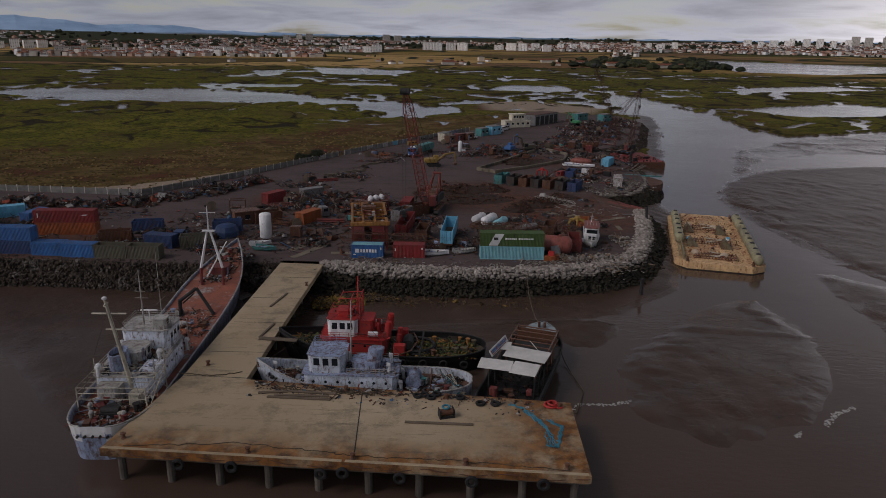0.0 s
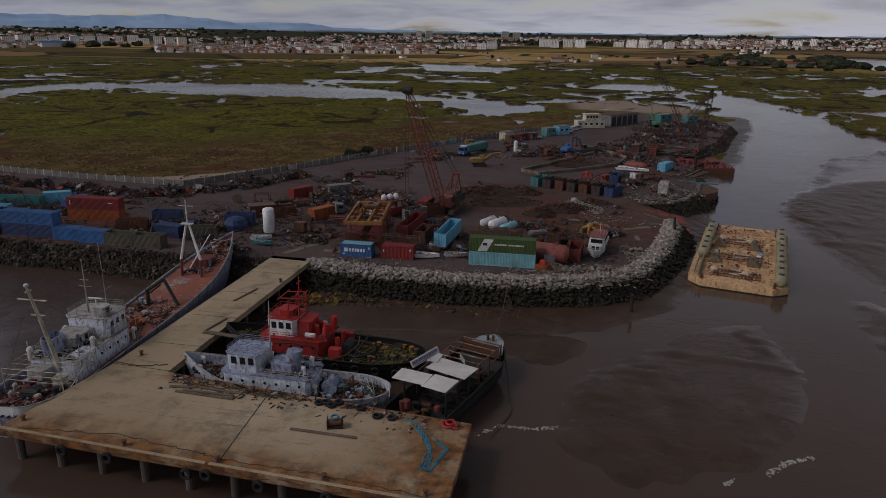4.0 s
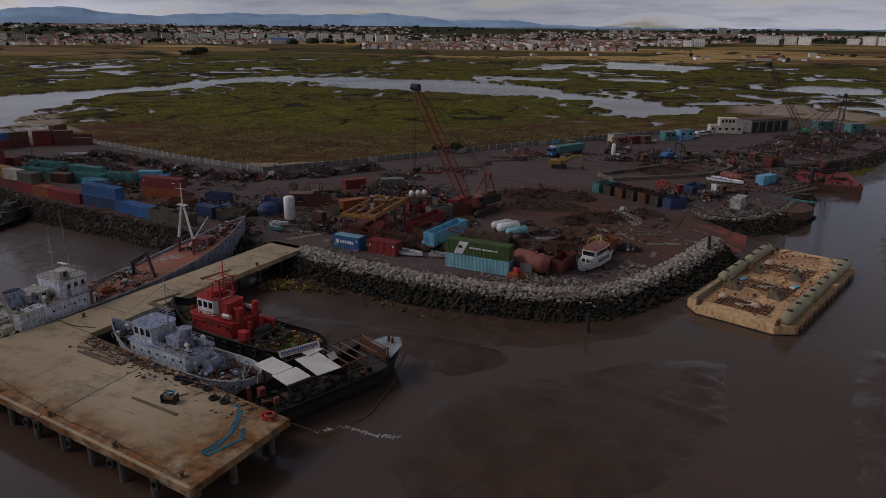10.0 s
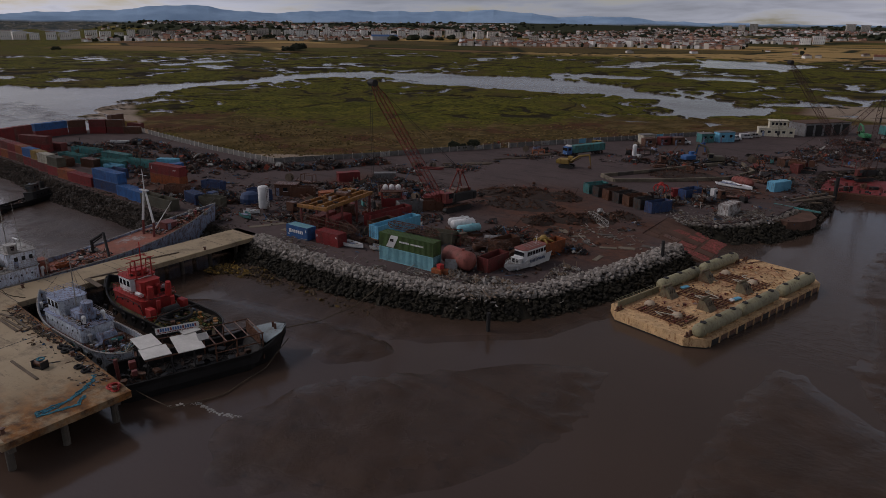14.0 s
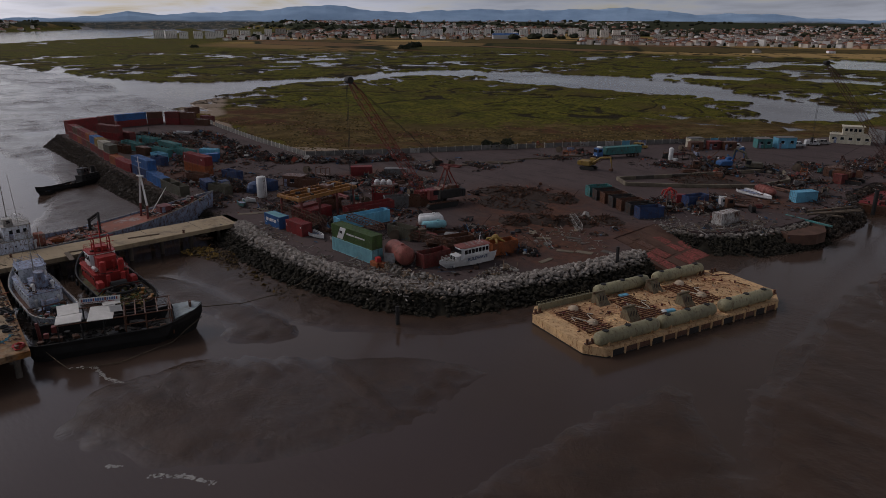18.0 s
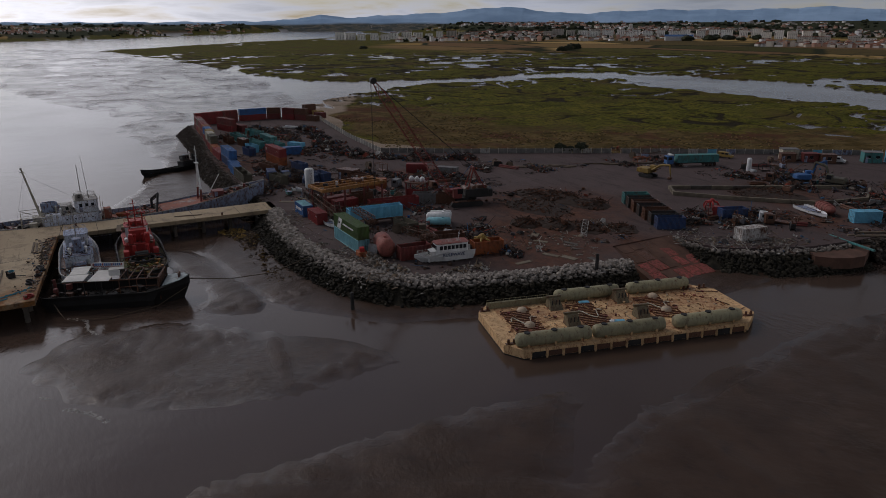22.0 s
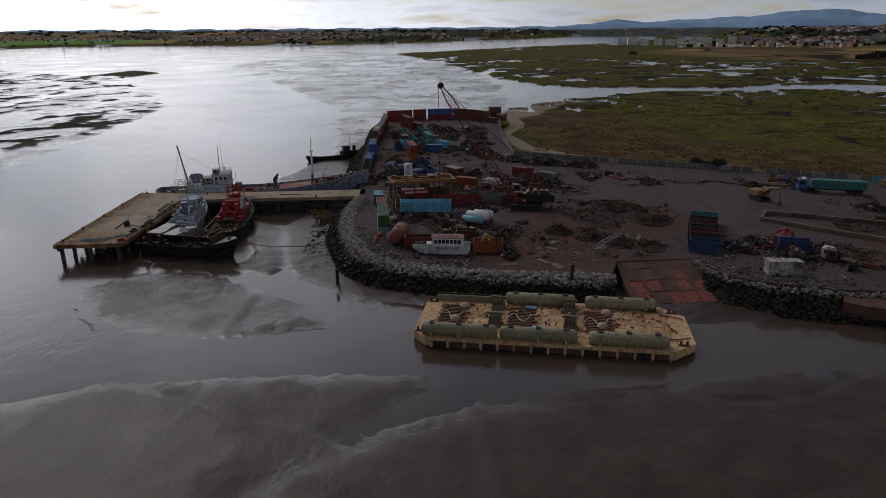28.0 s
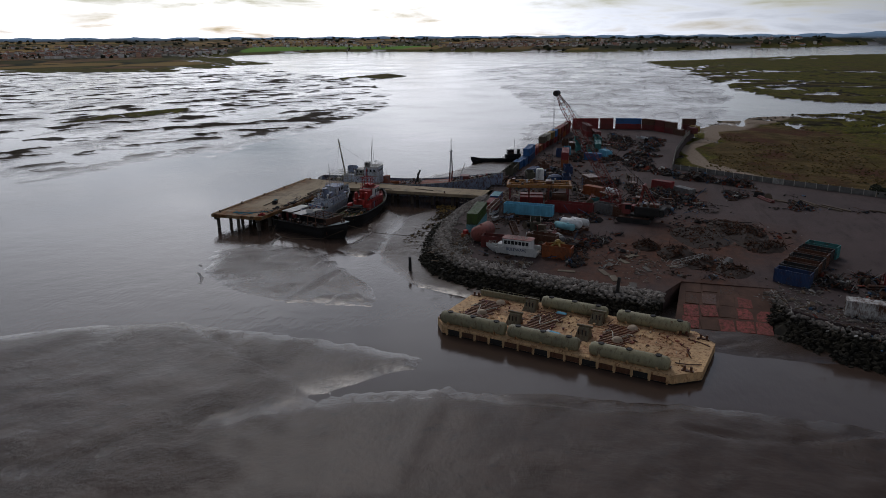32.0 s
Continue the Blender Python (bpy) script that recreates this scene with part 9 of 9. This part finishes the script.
def tree(x, y, z, h, w, seed, label):
    rnd = random.Random(seed)
    t = thing("tree", pose(x, y, z), label, "tree")
    tr = Mesh().rod((0, 0, -0.3), (0, 0, h * 0.5), h * 0.03, h * 0.02, 7)
    for k in range(5):
        a = k * 1.26 + rnd.random()
        tr.rod((0, 0, h * 0.35), (math.cos(a) * w * 0.35, math.sin(a) * w * 0.35, h * 0.68), h * 0.015, h * 0.006, 5)
    part("trunk", tr, "bark", t)
    g = Mesh()
    crown(rnd, (0, 0, h * 0.52), (w / 2, w / 2, h * 0.44), 170, w * 0.13, g)
    part("crown", g, "leaf", t)


for x, y, h, w, s in ((-49.8, 228.5, 3.6, 4.4, 1), (-45.6, 234.0, 4.2, 4.6, 2), (-47.8, 231.0, 2.6, 3.4, 3), (-758, 800, 10, 17, 4), (-776, 826, 12, 24, 5), (-742, 776, 9, 16, 6), (-1010, 560, 7, 14, 7)):
    tree(x, y, YZ - 0.3 if h < 6 else 1.6, h, w, s, "dark bushy shrub beside the fence" if h < 6 else "large dark broad-leaved tree in the fields")

# low bushes over the dry ground behind the fence
def scrub():
    rnd = random.Random(88)
    xs, ys = np.array([rnd.uniform(-200, 40) for k in range(9000)]), np.array([rnd.uniform(176, 330) for k in range(9000)])
    z, marsh, dry, *rest = terrain(xs, ys)
    yd, patch = inside(YARD, xs, ys), fbm(xs, ys, 18, 77, 3)
    g, pale = Mesh(), Mesh()
    for x, y, h, w, d, p in zip(xs, ys, z, dry, yd, patch):
        if w > 0.6 and d < -2.5 and p > 0.42:
            s = rnd.uniform(0.3, 0.85)
            (g if rnd.random() < 0.4 else pale).lump((x, y, h + s * 0.15), (s * rnd.uniform(0.8, 1.5), s * rnd.uniform(0.8, 1.5), s * 0.6), rnd, None, 0.45)
    th = thing("scrub_bushes", pose(0, 0, 0), "low dry scrub bushes and tussocks behind the fence", "scrub", kind="stuff")
    part("bushes", g, "scrubdark", th), part("tussocks", pale, "scrubpale", th)


M["scrubdark"] = piecemix("scrub_leaves", [(0.070, 0.054, 0.018), (0.095, 0.070, 0.022), (0.050, 0.042, 0.015), (0.080, 0.048, 0.020)], 0.95, 0.3, 1.0, joined=True)
M["scrubpale"] = piecemix("dry_tussocks", [(0.15, 0.10, 0.034), (0.11, 0.076, 0.026), (0.20, 0.14, 0.055), (0.09, 0.064, 0.022)], 0.95, 0.3, 1.0, joined=True)
scrub()

# ---- the town and the woods on the horizon ----


def height_at(xs, ys):
    return terrain(np.array(xs, float), np.array(ys, float))[0]


def place(n, a0, a1, r0, r1, rnd, power=1.0, built=True):
    """Random spots by bearing from the yard (degrees, east of north) and distance, on dry land."""
    xs, ys = [], []
    while len(xs) < n:
        a, d = radians(rnd.uniform(a0, a1)), r0 + (r1 - r0) * rnd.random() ** power
        xs.append(30 + d * math.sin(a)), ys.append(80 + d * math.cos(a))
    z = height_at(xs, ys)
    quarter = fbm(np.array(xs), np.array(ys), 420, 91, 3)
    return [(x, y, h) for x, y, h, q in zip(xs, ys, z, quarter) if h > 1.2 and (q > 0.47) == built]


M["houses"] = piecemix("house_walls", [(0.78, 0.76, 0.72), (0.60, 0.53, 0.44), (0.82, 0.80, 0.78), (0.48, 0.30, 0.22), (0.70, 0.64, 0.56), (0.42, 0.38, 0.35)], 0.85, 0.2, 0.05, joined=True)
M["roofs"] = piecemix("house_roofs", [(0.20, 0.085, 0.05), (0.26, 0.11, 0.07), (0.15, 0.09, 0.07), (0.17, 0.15, 0.14)], 0.9, 0.2, 0.05, joined=True)
M["woods"] = piecemix("far_trees", [(0.020, 0.026, 0.014), (0.030, 0.036, 0.018), (0.016, 0.020, 0.013), (0.040, 0.042, 0.020)], 0.95, 0.2, 0.05, joined=True)


def windows_mat():
    """Plaster facade with rows of openings too far off to build singly."""
    m = Mat("far_facade", 0.85)
    m.vec = m.coords("World")
    m.color(m.mix(m.noise(0.05, 3), (0.80, 0.78, 0.74), (0.66, 0.61, 0.55)))
    return m.m


M["facade"] = windows_mat()


def town(n0, a0, a1, r0, r1, seed, label, size=(6, 12), hs=(4, 8), power=1.0):
    rnd = random.Random(seed)
    walls, roofs, trees = Mesh(), Mesh(), Mesh()
    for x, y, z in place(int(n0 * 3.4), a0, a1, r0, r1, rnd, power):
        w, l, h, a = rnd.uniform(*size), rnd.uniform(*size), rnd.uniform(*hs) * (1.7 if rnd.random() < 0.12 else 1.0), rnd.choice((0, 20, 35, 80)) + rnd.uniform(-6, 6)
        t = pose(x, y, z - 1, 0, 0, a)
        walls.box((0, 0, h / 2), (w, l, h), t)
        e = 0.4
        roofs.add([t @ Vector(p) for p in ((-w / 2 - e, -l / 2 - e, h), (w / 2 + e, -l / 2 - e, h), (w / 2 + e, l / 2 + e, h), (-w / 2 - e, l / 2 + e, h), (0, -l / 2 * 0.6, h + w * 0.22), (0, l / 2 * 0.6, h + w * 0.22))],
                  [(0, 1, 4), (1, 2, 5, 4), (2, 3, 5), (3, 0, 4, 5), (3, 2, 1, 0)])
        if rnd.random() < 0.5:
            q = rnd.uniform(3, 8)
            trees.lump((x + rnd.uniform(-16, 16), y + rnd.uniform(-16, 16), z + q * 0.4), (q, q * rnd.uniform(0.8, 1.4), q * 1.1), rnd, None, 0.4)
    th = thing("town_houses", pose(0, 0, 0), label, "town", kind="stuff")
    part("garden_trees", trees, "woods", th)
    part("walls", walls, "houses", th)
    part("roofs", roofs, "roofs", th)


def woods(n, a0, a1, r0, r1, seed, label, s=(8, 16), power=1.0, hh=0.8):
    rnd = random.Random(seed)
    g = Mesh()
    for x, y, z in place(n, a0, a1, r0, r1, rnd, power, rnd.random() < 0.2):
        q = rnd.uniform(*s)
        for k in range(2):
            g.lump((x + rnd.uniform(-q, q) * 0.6, y + rnd.uniform(-q, q) * 0.6, z + q * 0.3), (q * rnd.uniform(0.8, 1.6), q * rnd.uniform(0.8, 1.6), q * hh * rnd.uniform(0.6, 1.1)), rnd, None, 0.4)
    solid("far_woods", g, "woods", label, "trees", kind="stuff")


def block(x, y, rz, L, W, floors, mat, label):
    """An apartment block with its storeys of windows."""
    z = float(height_at([x], [y])[0]) - 1
    b = thing("apartment_building", pose(x, y, z, 0, 0, rz), label, "building", "apartment blocks")
    Hh = floors * 3.0 + 1
    part("wall", Mesh().box((0, 0, Hh / 2), (L, W, Hh)), mat, b)
    part("roof", Mesh().bevelbox((0, 0, Hh + 0.4), (L + 1, W + 1, 0.8), 0.2), "tile" if rz % 2 > 1 else "plaster", b)
    for f in range(floors):
        g = Mesh()
        n = max(3, int(L / 4))
        for k in range(n):
            for s in (-1, 1):
                g.box((-L / 2 + (k + 0.5) * L / n, s * (W / 2 + 0.02), 2.2 + f * 3.0), (L / n * 0.32, 0.1, 1.2))
        part("glazing", g, "glass", b)["kind"] = "stuff"


rnd = random.Random(41)
# rows of blocks at the town's near edge, bearing and distance
for a, d, n, fl, m in ((-31, 1520, 4, 4, "plaster"), (-27, 1560, 5, 4, "facade"), (-22, 1600, 4, 4, "facade"), (-17, 1640, 3, 4, "plaster"), (-48, 1950, 5, 6, "facade"), (-51, 1980, 5, 6, "plaster"), (-68, 1900, 5, 6, "facade"), (-63.5, 1950, 5, 6, "facade"), (-58.8, 2000, 3, 6, "plaster"), (-44, 2000, 5, 6, "facade"), (-39, 1950, 5, 6, "facade"), (-34.5, 1900, 4, 6, "facade"),
                      (-10, 1800, 4, 5, "facade"), (-3, 2000, 4, 6, "facade"), (3, 2100, 5, 6, "facade"), (8, 2300, 4, 7, "facade"), (14, 2500, 4, 7, "facade"), (22, 2900, 4, 9, "facade"), (25, 3000, 5, 10, "facade"), (29, 3100, 3, 14, "plaster"), (31, 3150, 2, 14, "plaster"), (-14, 2700, 3, 9, "plaster"), (-6, 2900, 2, 10, "plaster")):
    for k in range(n):
        aa = radians(a + k * 0.95 + rnd.uniform(-0.1, 0.1))
        dd = d + rnd.uniform(-40, 40)
        block(30 + dd * math.sin(aa), 80 + dd * math.cos(aa), -math.degrees(aa) + rnd.uniform(-14, 14), rnd.uniform(18, 30), 11, fl + rnd.randint(-1, 1), m, "pale apartment block with rows of windows at the town's edge")
town(420, -34, -12, 1380, 1900, 1, "white and terracotta houses at the edge of the town"), town(520, -34, -5, 1900, 3000, 2, "dense town houses on the far slope")
town(620, -14, 14, 1750, 3000, 3, "dense white town houses on the far slope"), town(720, 8, 36, 2200, 3600, 4, "dense white town houses on the far hill")
town(280, -70, -34, 1650, 2600, 5, "houses scattered among the fields"), town(380, -66, -30, 2400, 3900, 6, "far suburban houses on the plain", (8, 16))
town(380, -92, -72, 2150, 2900, 7, "old town houses on the far river bank"), town(200, -104, -90, 2400, 3200, 8, "houses on the far river bank")
town(360, -146, -122, 1750, 2600, 9, "white and terracotta houses behind the far marsh"), town(8, -20, 12, 1050, 1500, 10, "farm houses among the salt ponds", (6, 12), (3, 5))
town(120, -125, -104, 2500, 3600, 11, "scattered houses on the far river bank")
woods(500, -36, -8, 1950, 3300, 21, "dark woods behind the town"), woods(420, -8, 36, 2200, 3600, 22, "dark trees among far houses"), woods(620, -72, -34, 1700, 3800, 23, "dark tree belts across the plain", (8, 18))
woods(380, -100, -70, 2250, 3600, 24, "dark tree belts on the far bank", (5, 11)), woods(300, -150, -100, 1900, 3800, 25, "dark tree belts on the far bank", (5, 11))
woods(160, -60, 20, 760, 1400, 26, "hedges and scrub among the salt ponds", (3, 8), hh=0.6), woods(500, -75, 36, 3300, 4400, 27, "dark wooded skyline", (9, 17)), woods(260, -150, -75, 3300, 4400, 28, "dark wooded skyline", (9, 17))
woods(420, -80, -48, 1750, 3300, 31, "dark trees among the far suburbs", (7, 15)), town(420, -80, -50, 2050, 3600, 32, "dense pale houses of the far suburbs", (8, 18))
woods(130, 8, 22, 1050, 1500, 29, "dark grove beside white farm buildings", (8, 14)), woods(60, -33, -26, 1120, 1200, 30, "dark hedge across a dry field", (5, 9))

barn = thing("blue_warehouse", pose(-1090, 1396, 3, 0, 0, 50), "long blue and white warehouse in the fields", "warehouse")
part("wall", Mesh().box((0, 0, 5), (62, 22, 10)), "white", barn)
part("roof", Mesh().loft([[(-32, -11.5, 9.9), (-32, 0, 14), (-32, 11.5, 9.9)], [(32, -11.5, 9.9), (32, 0, 14), (32, 11.5, 9.9)]]), "blue", barn)
for a, d, L in ((9.5, 1180, 34), (12, 1150, 26), (16.5, 1120, 44), (6.6, 1260, 24), (-2, 1080, 20)):
    x, y = 30 + d * math.sin(radians(a)), 80 + d * math.cos(radians(a))
    fb = thing("farm_building", pose(x, y, float(height_at([x], [y])[0]), 0, 0, 10), "long white farm building among dry fields", "farm building")
    part("wall", Mesh().box((0, 0, 2), (L, 10, 4.4)), "plaster", fb)
    part("roof", Mesh().loft([[(-L / 2, -5.6, 4.2), (-L / 2, 0, 7), (-L / 2, 5.6, 4.2)], [(L / 2, -5.6, 4.2), (L / 2, 0, 7), (L / 2, 5.6, 4.2)]]), "tile", fb)

# ---- far hills, blue with distance haze ----


def ridge(az):
    """Height in degrees over the level, by bearing."""
    peaks = ((-55.5, 4.2, 1.1), (-62, 5, 0.5), (-46, 6, 0.62), (-37, 8, 0.75), (-31, 4, 0.55), (-23, 3.6, 0.5), (-70.3, 1.5, 0.36), (-68, 6, 0.22), (-16, 5, 0.1))
    return 0.14 - 0.10 / (1 + math.exp(-(az + 20) / 2.5)) + sum(h * math.exp(-((az - c) / w) ** 2) for c, w, h in peaks) + 0.05 * math.sin(az * 1.7) + 0.03 * math.sin(az * 4.3 + 1)


hills = Mesh()
back, front, base = [], [], []
for k in range(0, 401):
    az = -160 + k * 0.5
    s, c = math.sin(radians(az)), math.cos(radians(az))
    z = 44.5 + math.tan(radians(max(ridge(az) * 0.85, 0.02))) * 4600
    front.append((30 + 4500 * s, 80 + 4500 * c, 44.5 + (z - 44.5) * 0.45)), back.append((30 + 4700 * s, 80 + 4700 * c, z)), base.append((30 + 4300 * s, 80 + 4300 * c, 0))
hills.loft([base, front, back, [(p[0] * 1.01, p[1] * 1.01, -5) for p in back]], cap=False, closed=False)
hm = Mat("hazed_far_hills", 1.0, spec=0.0)
hm.vec = hm.coords("World")
# distance haze is mixed into the base colour, bluer with height
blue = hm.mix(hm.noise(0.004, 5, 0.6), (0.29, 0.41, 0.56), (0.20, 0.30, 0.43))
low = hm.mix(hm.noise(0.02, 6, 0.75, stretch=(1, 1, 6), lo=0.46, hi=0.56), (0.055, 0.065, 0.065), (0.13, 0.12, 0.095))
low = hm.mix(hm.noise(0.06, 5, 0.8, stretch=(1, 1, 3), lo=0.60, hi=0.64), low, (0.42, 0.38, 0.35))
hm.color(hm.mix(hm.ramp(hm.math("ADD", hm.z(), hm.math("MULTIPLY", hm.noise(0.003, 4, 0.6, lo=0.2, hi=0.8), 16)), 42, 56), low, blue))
solid("backdrop_hills", hills, hm.m, "hills on the horizon with blue-grey haze in their colour", "hills", kind="structure")

# ---- pieces of the shore and the fence, last ----
build_revetment("rock_revetment", SHORE_EAST, 4.6, 0.72, 300, 1, "bank of grey armour stones, dark and weedy below the tide line")
build_revetment("rock_revetment", SHORE_STUB, 5.5, 0.72, 60, 1, "low bank of grey armour stones beside the slipway", "rock", 0.7)
build_revetment("rock_revetment", SHORE_WEST, 5.0, 0.62, 100, -1, "rough stone bank below a row of containers", "weedrock", 0.3)
build_revetment("rock_revetment", SHORE_NORTH, 3.6, 0.9, 60, 1, "dark weedy rock bank below the northern quay", "weedrock", 0.6)
build_fence()
